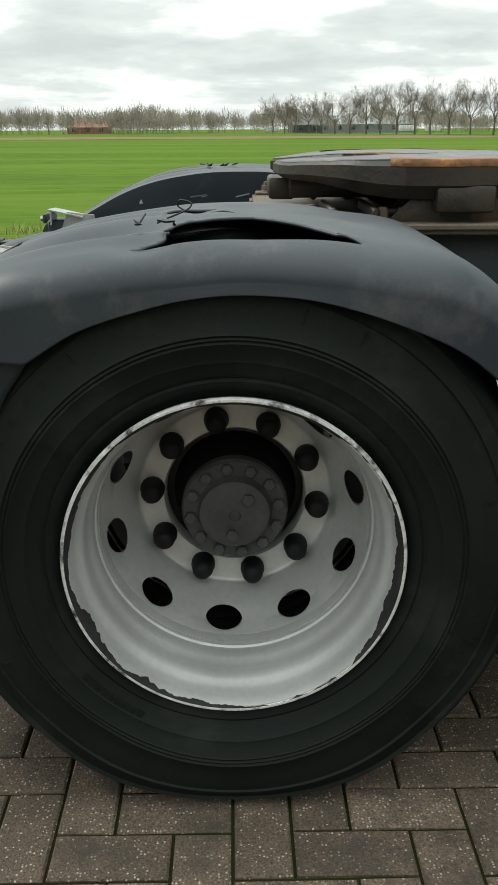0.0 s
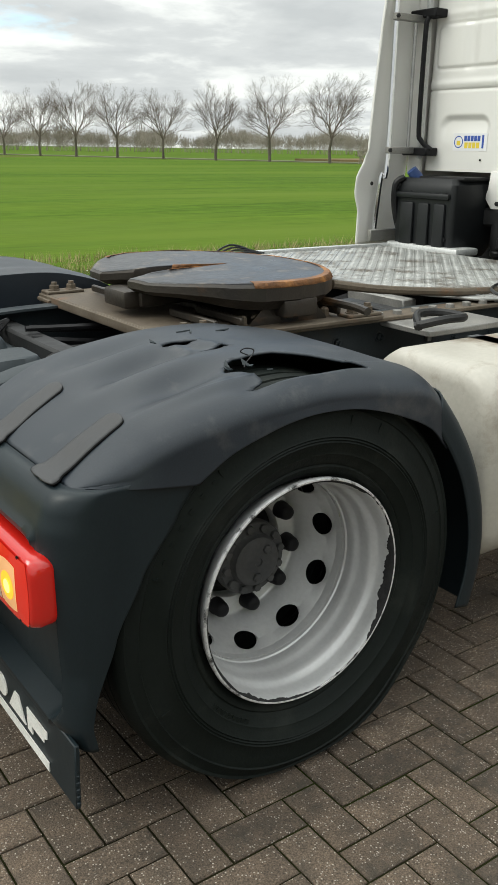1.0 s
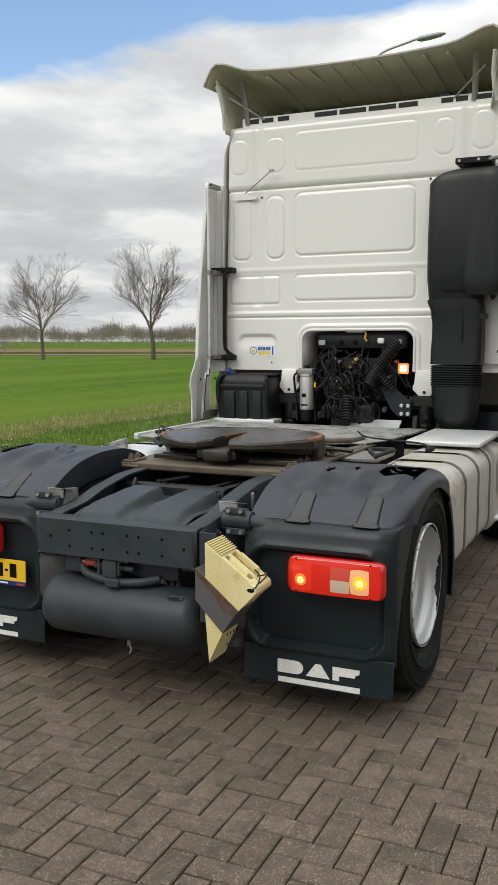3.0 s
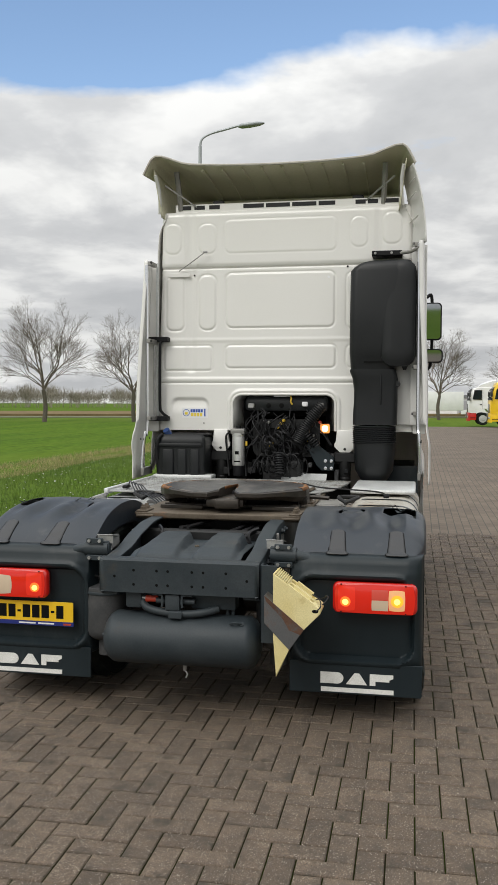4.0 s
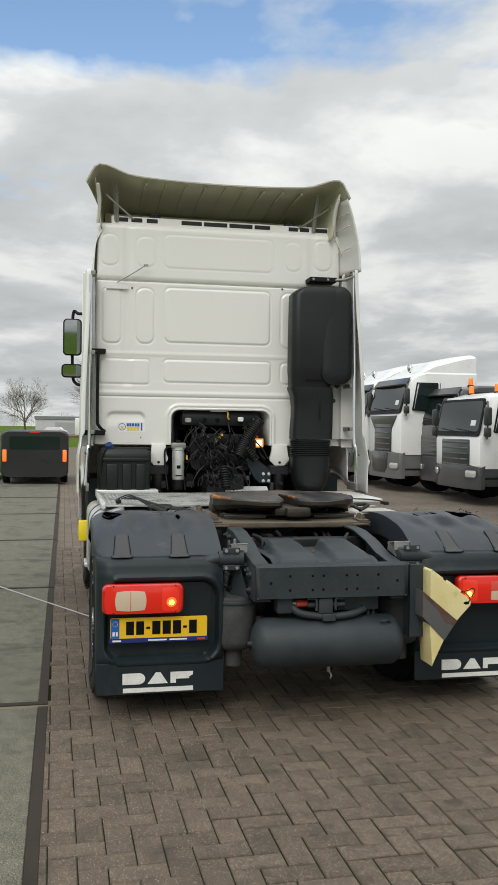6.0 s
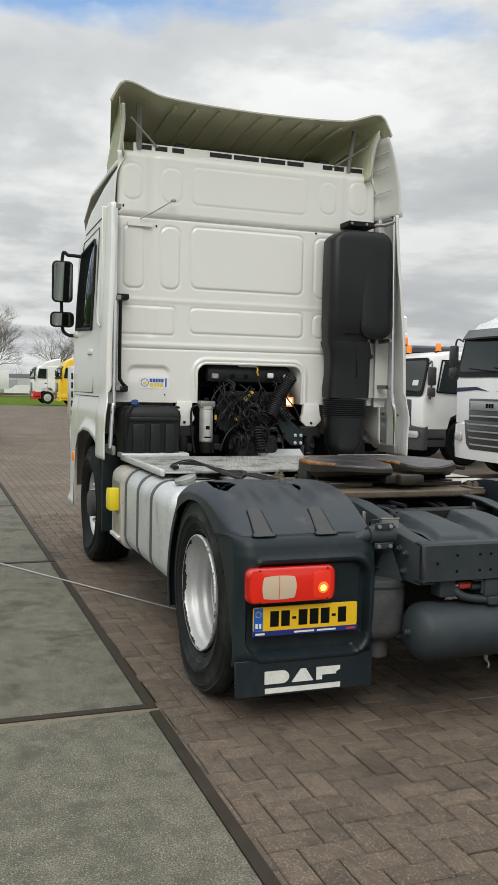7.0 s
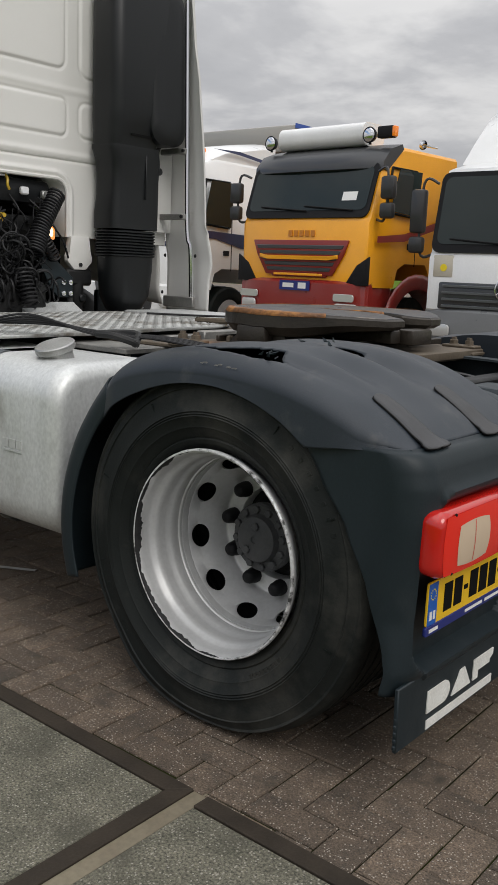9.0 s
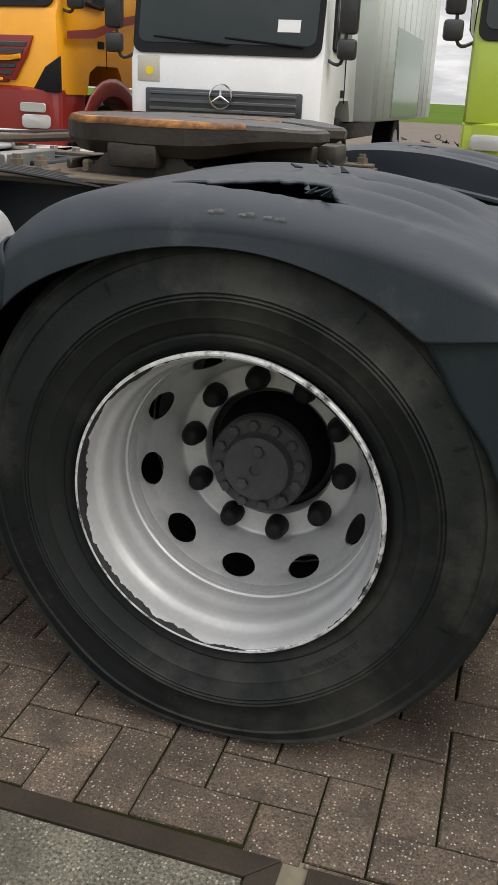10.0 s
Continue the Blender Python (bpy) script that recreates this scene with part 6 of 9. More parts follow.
def cab_back():
    oy, oz, ohw, ohh = -0.004, 1.50, 0.475, 0.268
    panels = [(cy * 1.03 + 0.018, cz, hw * 1.03, hh, r, h) for cy, cz, hw, hh, r, h in PANELS]
    def f(u, v):
        z = CAB_LOW + (CAB_TOP - CAB_LOW) * v
        w = half_width(z)
        y = -w + 2 * w * u
        x = CAB_X
        # rolled outer corners and roof edge
        x += 0.05 * (1 - math.sqrt(max(0.0, 1 - max(0.0, (abs(y) - w + 0.05) / 0.05) ** 2)))
        x += 0.06 * (1 - math.sqrt(max(0.0, 1 - max(0.0, (z - CAB_TOP + 0.06) / 0.06) ** 2)))
        for cy, cz, hw, hh, r, h in panels:
            if abs(y - cy) > hw + 0.03 or abs(z - cz) > hh + 0.03:
                continue
            d = rr_dist(y, z, cy, cz, hw, hh, r)
            x -= h * (1 - step(d, -0.018, 0.0)) * (0.16 if z > 2.95 else 0.30)
            x += h * (0.12 if z > 2.95 else 0.30) * (1 - step(abs(d - 0.002), 0.0, 0.013))
        # horizontal joints and ledges
        x += 0.016 * (1 - step(abs(z - 2.925), 0.0, 0.012)) - 0.012 * step(z, 2.925, 2.97) + 0.010 * (1 - step(abs(z - 1.872), 0.0, 0.009))
        x -= 0.007 * (1 - step(abs(z - 1.905), 0.0, 0.03)) + 0.004 * (1 - step(abs(z - 2.265), 0.0, 0.03))
        # upright folds of the corner columns
        x += 0.010 * step(abs(y), 0.80, 0.86) * step(z, 1.95, 2.0) - 0.010 * step(abs(y), 0.87, 0.93) * step(z, 1.95, 2.0)
        # recess with the sticker
        d = rr_dist(y, z, 0.875, 1.62, 0.19, 0.125, 0.08)
        x += 0.022 * (1 - step(d, -0.04, 0.0)) * step(z, 1.58, 1.72)
        # bead round the opening
        d = rr_dist(y, z, oy, oz, ohw, ohh, 0.09)
        x -= 0.012 * (1 - step(abs(d - 0.03), 0.0, 0.025))
        return (x, y, z)
    def keep(u, v):
        z = CAB_LOW + (CAB_TOP - CAB_LOW) * v
        w = half_width(z)
        return rr_dist(-w + 2 * w * u, z, oy, oz, ohw, ohh, 0.09) > -0.003
    cab = part("cab", sheet(320, 280, f, keep=keep), WHITE, TRUCK, "white pressed-steel sleeper cab", sharp=55)
    rim = [(CAB_X - 0.004, y, z) for y, z in rounded(2 * ohw, 2 * ohh, 0.09, 8, oy, oz) if z > CAB_LOW - 0.01]
    rim.sort(key=lambda p: math.atan2(p[1] - oy, p[2] - 1.40))
    rim = [(CAB_X - 0.004, oy - ohw, CAB_LOW)] + rim + [(CAB_X - 0.004, oy + ohw, CAB_LOW)]
    part("opening_rim", tube(rim, 0.012, 8, 1), WHITE, cab)
    secs = [[(x, p[1] + (oy - p[1]) * k, p[2] - 0.0) for x, k in ((CAB_X - 0.002, 0), (CAB_X + 0.10, 0.05), (CAB_X + 0.26, 0.17))] for p in rim]
    bm = bmesh.new()
    rows = [[bm.verts.new(p) for p in s] for s in secs]
    for a, b in zip(rows, rows[1:]):
        for i in range(2):
            bm.faces.new((a[i], b[i], b[i + 1], a[i + 1]))
    part("opening_tunnel", bm, WHITE, cab, solid=0.004)
    return cab


CAB = cab_back()


def cab_shell():
    """Roof and nose; the sides are panels of their own."""
    secs = []
    for x, dz, dw in ((CAB_X + 0.06, 0, 0), (3.3, 0.0, 0.0), (4.2, -0.03, 0.0), (4.75, -0.14, -0.03), (4.95, -0.34, -0.10)):
        w = half_width(3.4) + dw - 0.004
        ring = []
        for k in range(13):
            a = radians(180 * k / 12)
            ring.append((x, w * (abs(math.cos(a)) ** 0.35) * (1 if math.cos(a) >= 0 else -1), 3.33 + dz + 0.115 * math.sin(a) ** 0.6))
        secs.append(ring)
    part("roof", loft(secs, closed=False), WHITE, CAB, solid=0.01)
    front = []
    for z, x, w in ((0.55, 5.02, 1.2), (1.1, 5.05, 1.22), (1.6, 5.03, 1.2), (2.0, 4.98, 1.17), (2.8, 4.82, 1.12), (3.2, 4.72, 1.08)):
        front.append([(x - 0.22 * (abs(k) / 8) ** 3, w * k / 8, z) for k in range(-8, 9)])
    part("nose", loft(front, closed=False), WHITE, CAB, solid=0.02)


cab_shell()


def side_y(x, z):
    return 1.220 + 0.02 * (1 - step(z, 1.3, 1.5)) - 0.045 * step(z, 1.6, 3.0) - 0.02 * step(z, 3.0, 3.4) - 0.10 * step(x, 4.55, 4.95) ** 2


def cab_side(side):
    """Side skin with wheel arch, and on it the door, its window and the gaps round them."""
    ARCH = [(2.55, 1.04), (2.75, 1.03), (3.02, 1.05), (3.10, 1.10), (3.22, 1.13), (3.45, 1.165), (3.72, 1.17), (4.0, 1.12), (4.15, 1.0), (4.23, 0.8), (4.26, 0.42), (5.0, 0.42)]
    TOPZ = [(2.9, 3.42), (3.4, 3.37), (4.0, 3.27), (4.5, 3.12), (4.9, 2.85)]
    def f(u, v):
        x = CAB_X - 0.02 + 2.05 * u
        lo, hi = lerp_at(ARCH, x), lerp_at(TOPZ, x)
        z = lo + (hi - lo) * v
        y = side_y(x, z) + 0.03 * (1 - step(z - lo, 0.0, 0.10)) - 0.07 * step(v, 0.90, 1.0) ** 2
        return (x, side * y, z)
    p = part("cab_side", sheet(60, 70, f), WHITE, CAB, "glossy white cab side", solid=0.006)
    def at(x, z, off=0.004):
        return (x, side * (side_y(x, z) + off), z)
    def skin(name, outline, off, mat, label=""):
        """A panel cut to an outline and laid on the side."""
        bm = bmesh.new()
        bm.faces.new([bm.verts.new(at(x, z, off)) for x, z in outline])
        bmesh.ops.triangulate(bm, faces=bm.faces[:])
        return part(name, bm, mat, p, label, solid=0.004, sharp=20)
    skin("door_window", [(3.63, 2.06), (4.52, 2.10), (4.50, 2.35), (4.36, 2.80), (3.70, 2.84), (3.63, 2.78)], 0.007, GLASS, "dark door glass")
    seal = [(3.63, 2.06), (4.52, 2.10), (4.50, 2.35), (4.36, 2.80), (3.70, 2.84), (3.63, 2.78), (3.63, 2.06)]
    part("window_seal", tube([at(x, z, 0.008) for x, z in seal], 0.016, 6, 1), NUT, p)
    gap = [(3.50, 1.50), (3.50, 2.92), (4.30, 2.90), (4.60, 2.35), (4.66, 1.50), (3.50, 1.50)]
    part("door_gap", tube([at(x, z, 0.004) for x, z in gap], 0.005, 4, 1), HUB, p)
    part("body_gap", tube([at(x, 1.47, 0.004) for x in (2.92, 3.3, 3.8, 4.3, 4.7)], 0.005, 4, 1), HUB, p)
    part("roof_gap", tube([at(x, z, 0.004) for x, z in ((2.90, 2.98), (3.5, 2.98), (4.2, 2.96))], 0.006, 4, 1), HUB, p)
    # pressed field behind the door
    part("pressing", tube([at(x, z, 0.001) for x, z in ((3.10, 2.10), (3.10, 2.80), (3.38, 2.80), (3.38, 2.10), (3.10, 2.10))], 0.010, 6, 2), WHITE, p)
    part("door_handle", box(3.56, 3.76, side * 1.222 - 0.014, side * 1.222 + 0.014, 1.83, 1.88, 0.010), WHITE, p)
    part("marker_lamp", box(4.27, 4.33, side * 1.255 - 0.02, side * 1.255 + 0.02, 0.84, 0.93, 0.008), ORANGE_LENS, p, "orange side marker lamp")
    # mirror arm with two housings
    arm = part("mirror_arm", tube([(4.50, side * 1.16, 2.80), (4.60, side * 1.28, 2.82), (4.63, side * 1.34, 2.80), (4.63, side * 1.34, 2.2), (4.62, side * 1.30, 2.06), (4.52, side * 1.18, 2.04)], 0.017, 8), NUT, p, "black mirror arm with two mirrors")
    for z0, z1, w in ((2.36, 2.76, 0.10), (2.12, 2.27, 0.115)):
        c = [(z0 + z1) / 2, (z1 - z0)]
        secs = [[(x, side * 1.345 + y * s, c[0] + (z - c[0]) * s) for y, z in rounded(2 * w, c[1], 0.045, 5, 0, c[0])] for x, s in ((4.56, 0.94), (4.57, 1.0), (4.63, 0.95), (4.68, 0.6))]
        h = part("mirror_housing", loft(secs), NUT, arm)
        part("mirror_glass", prism(rounded(2 * w - 0.03, c[1] - 0.03, 0.035, 5), 0, 0.002, Matrix.Translation((4.552, side * 1.345, c[0])) @ Matrix.Rotation(radians(-3), 4, "Y") @ REAR_FACE), MIRROR, arm, smooth=False)
    part("mirror_foot", box(4.38, 4.56, side * 1.19 - 0.05, side * 1.19 + 0.05, 2.02, 2.08, 0.02), WHITE, arm)
    part("arch_liner", sheet(20, 6, lambda u, v: (3.72 + 0.56 * math.cos(math.pi * u), side * (0.80 + 0.38 * v), 0.56 + 0.57 * math.sin(math.pi * u))), DARK, CAB, solid=0.006)
    part("wheel_flap", box(3.08, 3.12, side * 1.05 - 0.16, side * 1.05 + 0.16, 0.35, 1.12, 0.01), PLASTIC, CAB, "dark flap behind the front wheel")
    lv = part("louvre_panel", box(4.60, 4.95, side * 1.215 - 0.02, side * 1.215 + 0.02, 1.2, 1.75, 0.02), WHITE, CAB, "white louvred corner panel")
    for k in range(5):
        part("louvre", box(4.598, 4.66, side * 1.237 - 0.006, side * 1.237 + 0.006, 1.26 + 0.09 * k, 1.32 + 0.09 * k, 0.004, 1), DARK, lv)


for s in (-1, 1):
    cab_side(s)


def cab_legs():
    for y0, y1 in ((0.488, 0.662), (-0.662, -0.472)):
        c = (y0 + y1) / 2
        leg = part("cab_bracket", prism([(y0 - c + 0.02, 0.2), (y1 - c - 0.02, 0.2), (y1 - c - 0.02, 0.10), (y1 - c, 0.08), (y1 - c, 0.05), (0.045, 0.0), (-0.045, 0.0), (y0 - c, 0.05), (y0 - c, 0.08), (y0 - c + 0.02, 0.10)], -0.02, 0.02,
                                        Matrix.Translation((CAB_X, c, 1.245)) @ REAR_FACE, 0.006), WHITE, CAB, "white bracket on the cab's rear mount")
        part("bolt", lathe([(0.013, 0), (0.013, 0.008), (0.006, 0.01)], Matrix.Translation((CAB_X - 0.02, c, 1.275)) @ REAR_FACE, 6, cap=True), DARK, leg)
        m = Matrix.Translation((CAB_X + 0.03, c, 0.92))
        part("spring_strut", lathe([(0.03, 0), (0.03, 0.06), (0.045, 0.07), (0.05, 0.09), (0.045, 0.1), (0.052, 0.12), (0.052, 0.26), (0.03, 0.28), (0.03, 0.34)], m, 20, cap=True), DARK, CAB, "black cab suspension strut")
        part("strut_bracket", box(CAB_X - 0.02, CAB_X + 0.12, c - 0.10, c + 0.10, 1.15, 1.25, 0.015, 1), DARK, CAB)


cab_legs()


def sticker():
    m = Matrix.Translation((CAB_X - 0.0005, 0.826, 1.595)) @ REAR_FACE @ Matrix.Diagonal((1.1, 1.1, 1, 1))
    st = part("sticker", prism(rounded(0.225, 0.085, 0.004, 2), 0, 0.0015, m), STICKER, CAB, "small blue and yellow advertising sticker", smooth=False)
    f = m @ Matrix.Translation((0, 0, 0.0017))
    part("sticker_ring", lathe([(0.030, 0), (0.030, 0.0006), (0.025, 0.0006), (0.025, 0)], f @ Matrix.Translation((-0.075, 0, 0)), 24), LOGO_B, st, smooth=False)
    bars(st, LOGO_Y, [(-0.087, -0.063, -0.016, 0.006)], f, "sticker_bar", 0.0008)
    bars(st, LOGO_B, [(-0.038, -0.020, 0.004, 0.03), (-0.016, 0.002, 0.004, 0.03), (0.006, 0.024, 0.004, 0.03), (0.028, 0.046, 0.004, 0.03), (0.050, 0.068, 0.004, 0.03), (0.080, 0.092, -0.03, 0.034)], f, "sticker_bar", 0.0008)
    bars(st, LOGO_Y, [(-0.034, -0.012, -0.03, -0.002), (-0.007, 0.013, -0.03, -0.002), (0.018, 0.038, -0.03, -0.002), (0.043, 0.064, -0.03, -0.002)], f, "sticker_bar", 0.0008)


sticker()


def wall_plugs():
    for y, z, r, mat in ((-0.409, 2.819, 0.012, STICKER), (-0.578, 2.909, 0.009, INK), (0.99, 2.855, 0.008, INK), (0.83, 2.86, 0.008, INK), (0.74, 1.50, 0.006, INK)):
        part("wall_plug", lathe([(r, 0), (r * 0.9, 0.004), (0.001, 0.005)], Matrix.Translation((CAB_X - 0.002, y, z)) @ REAR_FACE, 14, cap=True), mat, CAB)


wall_plugs()


def roof_rail():
    """Slotted white strip along the roof's rear edge."""
    r = part("roof_rail", box(CAB_X + 0.03, CAB_X + 0.05, -1.06, 1.02, 3.44, 3.515, 0.004, 1), WHITE, CAB)
    for a, b in ((0.98, 0.87), (0.84, 0.74), (0.70, 0.60), (0.38, 0.19), (0.17, -0.05), (-0.07, -0.29), (-0.31, -0.46), (-0.64, -0.73), (-0.75, -0.84), (-0.90, -1.02)):
        part("rail_slot", box(CAB_X + 0.0275, CAB_X + 0.0305, b, a, 3.465, 3.502), DARK, r, smooth=False)
    for y in (0.62, -0.66):
        part("roof_clamp", box(CAB_X + 0.05, CAB_X + 0.16, y - 0.05, y + 0.05, 3.50, 3.55, 0.01, 1), DARK, r)


roof_rail()


def roof_spoiler():
    def sy(y):
        return 0.043 + 0.947 * y
    half = [(0.0, 3.790), (0.45, 3.796), (0.80, 3.812), (0.90, 3.828), (1.00, 3.862), (1.09, 3.892), (1.16, 3.896), (1.20, 3.87), (1.24, 3.80), (1.275, 3.735)]
    line = [(-y, z) for y, z in reversed(half)] + half[1:]
    def f(u, v):
        i = u * (len(line) - 1)
        k = min(int(i), len(line) - 2)
        y = line[k][0] + (line[k + 1][0] - line[k][0]) * (i - k)
        z = line[k][1] + (line[k + 1][1] - line[k][1]) * (i - k)
        fwd = v
        x = 2.70 + 2.05 * fwd - 0.03 * (abs(y) / 1.2) ** 2
        zz = z * (1 - fwd) + fwd * 3.36 + 0.10 * math.sin(math.pi * fwd)
        yy = sy(y) * (1 - 0.20 * min(1.0, fwd * 1.5) * step(abs(y), 0.0, 1.0))
        if abs(y) > 1.19:
            zz -= 0.0
        return (x, yy, zz)
    sp = part("roof_spoiler", sheet(90, 24, f), [OLIVE, WHITE], CAB, "white roof air deflector with a dull olive underside", solid=0.0)
    # outer skin
    def g(u, v):
        p = Vector(f(u, v))
        return (p.x, p.y, p.z + 0.012)
    part("outer_skin", sheet(90, 24, g), WHITE, sp)
    edge = [(f(i / 60, 0)[0] - 0.004, f(i / 60, 0)[1], f(i / 60, 0)[2] + 0.004) for i in range(61)]
    part("rear_lip", tube(edge, 0.011, 6, 1), CREAM, sp)
    for k in range(9):
        y = -0.72 + 0.18 * k
        pts = [(2.74, y, 3.775), (3.1, y, 3.765), (3.5, y, 3.72), (4.0, y, 3.60)]
        part("underside_rib", tube(pts, 0.012, 5), OLIVE, sp)
    # side cheeks closing the gap between roof and deflector
    for s in (-1, 1):
        def c(u, v, s=s):
            z = 3.38 + (3.80 - 3.38) * v
            x = 2.80 - 0.07 * v + 1.30 * u
            return (x, sy(s * (1.135 + 0.06 * v - 0.16 * u)), z - 0.22 * u * v)
        part("cheek", sheet(14, 8, c), OLIVE, sp, solid=0.008)
        part("strut", tube([(2.93, sy(s * 0.98), 3.46), (2.90, sy(s * 0.99), 3.62), (2.84, sy(s * 1.0), 3.80)], 0.026, 6), TIN, sp)
        part("stay", tube([(2.93, sy(s * 0.80), 3.48), (2.76, sy(s * 1.09), 3.66)], 0.008, 6, 1), STEEL, sp)
        part("ear_edge", tube([(2.70, sy(s * 1.17), 3.74), (2.77, sy(s * 1.15), 3.60), (2.83, sy(s * 1.165), 3.42)], 0.016, 6), FAIRING, sp)
    part("back_wall", box(3.55, 3.58, -1.05, 1.05, 3.40, 3.68), OLIVE, sp)
    part("wiper_slot", box(3.50, 3.54, -0.35, 0.35, 3.47, 3.49), INK, sp)


roof_spoiler()


def side_fairing(side):
    top = 2.975 if side > 0 else 3.075
    def f(u, v):
        z = 1.0 + (top - 1.0) * v
        rear = lerp_at([(1.0, 2.50), (1.20, 2.505), (1.30, 2.475), (1.40, 2.475), (1.50, 2.52), (2.2, 2.56), (2.6, 2.60), (3.1, 2.66)] if side > 0 else [(1.0, 2.48), (1.2, 2.475), (1.3, 2.455), (1.4, 2.46), (1.5, 2.475), (1.9, 2.495), (2.4, 2.535), (2.66, 2.575), (3.1, 2.62)], z)
        x = rear + (CAB_X - 0.03 - rear) * u
        y = 1.235 + 0.025 * step(-z, -1.5, -1.3) - 0.045 * step(z, 1.6, 3.0) + 0.012 * math.sin(u * 3.0)
        y -= 0.03 * (1 - step(u, 0.0, 0.05)) * step(z, 1.5, 1.55)
        y += 0.045
        return (x, side * y, z)
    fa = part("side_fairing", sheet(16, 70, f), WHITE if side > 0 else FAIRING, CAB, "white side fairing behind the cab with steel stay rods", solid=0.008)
    part("front_flange", box(CAB_X - 0.035, CAB_X - 0.012, side * 1.22 - 0.055, side * 1.22 + 0.055, 1.42, top, 0.004, 1), WHITE, fa)
    part("hinge_strip", box(2.836, 2.862, side * 1.175 - 0.012, side * 1.175 + 0.012, 1.5, top, 0.003, 1), ALU, fa)
    part("stay_rod", tube([(2.63, 1.21, top - 0.05), (2.63, 1.21, 1.52), (2.60, 1.225, 1.40), (2.585, 1.245, 1.08)] if side > 0 else [(2.64, -1.205, top - 0.02), (2.61, -1.208, 2.1), (2.59, -1.21, 1.52), (2.57, -1.222, 1.40), (2.565, -1.235, 1.08)], 0.0155, 8), CHROME, fa, "bright vertical stay rod")
    for z in (top - 0.03, 2.245 if side > 0 else 2.0, 1.545 if side > 0 else 1.60):
        br = part("stay_bracket", box(2.60 if z < 2.9 else 2.64, 2.80 if z > 2.9 else 2.86, side * 1.185 - 0.02, side * 1.185 + 0.02, z - 0.018, z + 0.018, 0.004, 1), TIN, fa)
        part("bracket_bolt", lathe([(0.012, 0), (0.012, 0.01)], Matrix.Translation((2.60, side * 1.165, z)) @ Matrix.Rotation(radians(90 * side), 4, "X"), 6, cap=True), DARK, br)
    part("corner_plate", box(2.53, 2.80, side * 1.225 - 0.014, side * 1.225 + 0.014, 1.03, 1.10, 0.005, 1), TIN, fa)
    for x, z in ((2.55, 1.36), (2.82, 1.36), (2.84, 1.12)):
        part("fixing", lathe([(0.012, 0), (0.009, 0.004)], Matrix.Translation((x, side * 1.245, z)) @ Matrix.Rotation(radians(90 * side), 4, "X"), 10, cap=True), DARK, fa)
    if side > 0:
        part("stay_rod", tube([(2.75, 1.175, 2.22), (2.75, 1.175, 1.56)], 0.010, 8, 1), STEEL, fa)
        part("grab_rod", tube([(2.84, 1.105, 2.275), (2.80, 1.13, 2.245), (2.79, 1.135, 2.14), (2.79, 1.135, 1.68), (2.80, 1.12, 1.60), (2.83, 1.065, 1.55)], 0.014, 8), NUT, fa, "black bent grab rod")
        for z in (2.272, 1.54):
            part("rod_foot", box(2.79, 2.885, 1.065, 1.265, z - 0.022, z + 0.022, 0.006, 1), NUT, fa)
        ant = part("wire_arm", tube([(2.86, 0.97, 2.90), (2.83, 0.85, 2.97), (2.81, 0.72, 3.055)], 0.005, 6), STEEL, CAB, "thin bent wire arm on the cab wall")
        part("arm_tip", box(2.80, 2.82, 0.69, 0.73, 3.05, 3.07, 0.005, 1), STEEL, ant)
        part("arm_plate", box(2.862, 2.872, 0.87, 1.07, 2.845, 2.88, 0.002, 1), WHITE, ant)
    else:
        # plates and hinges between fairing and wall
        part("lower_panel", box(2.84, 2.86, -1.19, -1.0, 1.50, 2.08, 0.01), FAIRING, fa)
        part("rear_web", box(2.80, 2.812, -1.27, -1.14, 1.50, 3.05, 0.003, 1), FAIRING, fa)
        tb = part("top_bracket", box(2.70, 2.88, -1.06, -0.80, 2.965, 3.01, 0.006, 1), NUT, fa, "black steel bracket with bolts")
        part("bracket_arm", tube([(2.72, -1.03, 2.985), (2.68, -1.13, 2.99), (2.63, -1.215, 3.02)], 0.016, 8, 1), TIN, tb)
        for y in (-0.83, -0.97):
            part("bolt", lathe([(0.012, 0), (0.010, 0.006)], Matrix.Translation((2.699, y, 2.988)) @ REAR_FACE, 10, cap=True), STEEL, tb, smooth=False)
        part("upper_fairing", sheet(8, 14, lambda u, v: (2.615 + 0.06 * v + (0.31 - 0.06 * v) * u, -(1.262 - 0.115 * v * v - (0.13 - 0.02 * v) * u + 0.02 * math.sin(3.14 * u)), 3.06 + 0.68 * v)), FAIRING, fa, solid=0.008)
        for z in (3.30, 3.50, 3.62):
            part("fairing_rib", tube([(2.70, -1.20 + 0.10 * (z - 3.2), z), (2.90, -1.125 + 0.10 * (z - 3.2), z - 0.03)], 0.006, 6, 1), FAIRING, fa)


for s in (-1, 1):
    side_fairing(s)


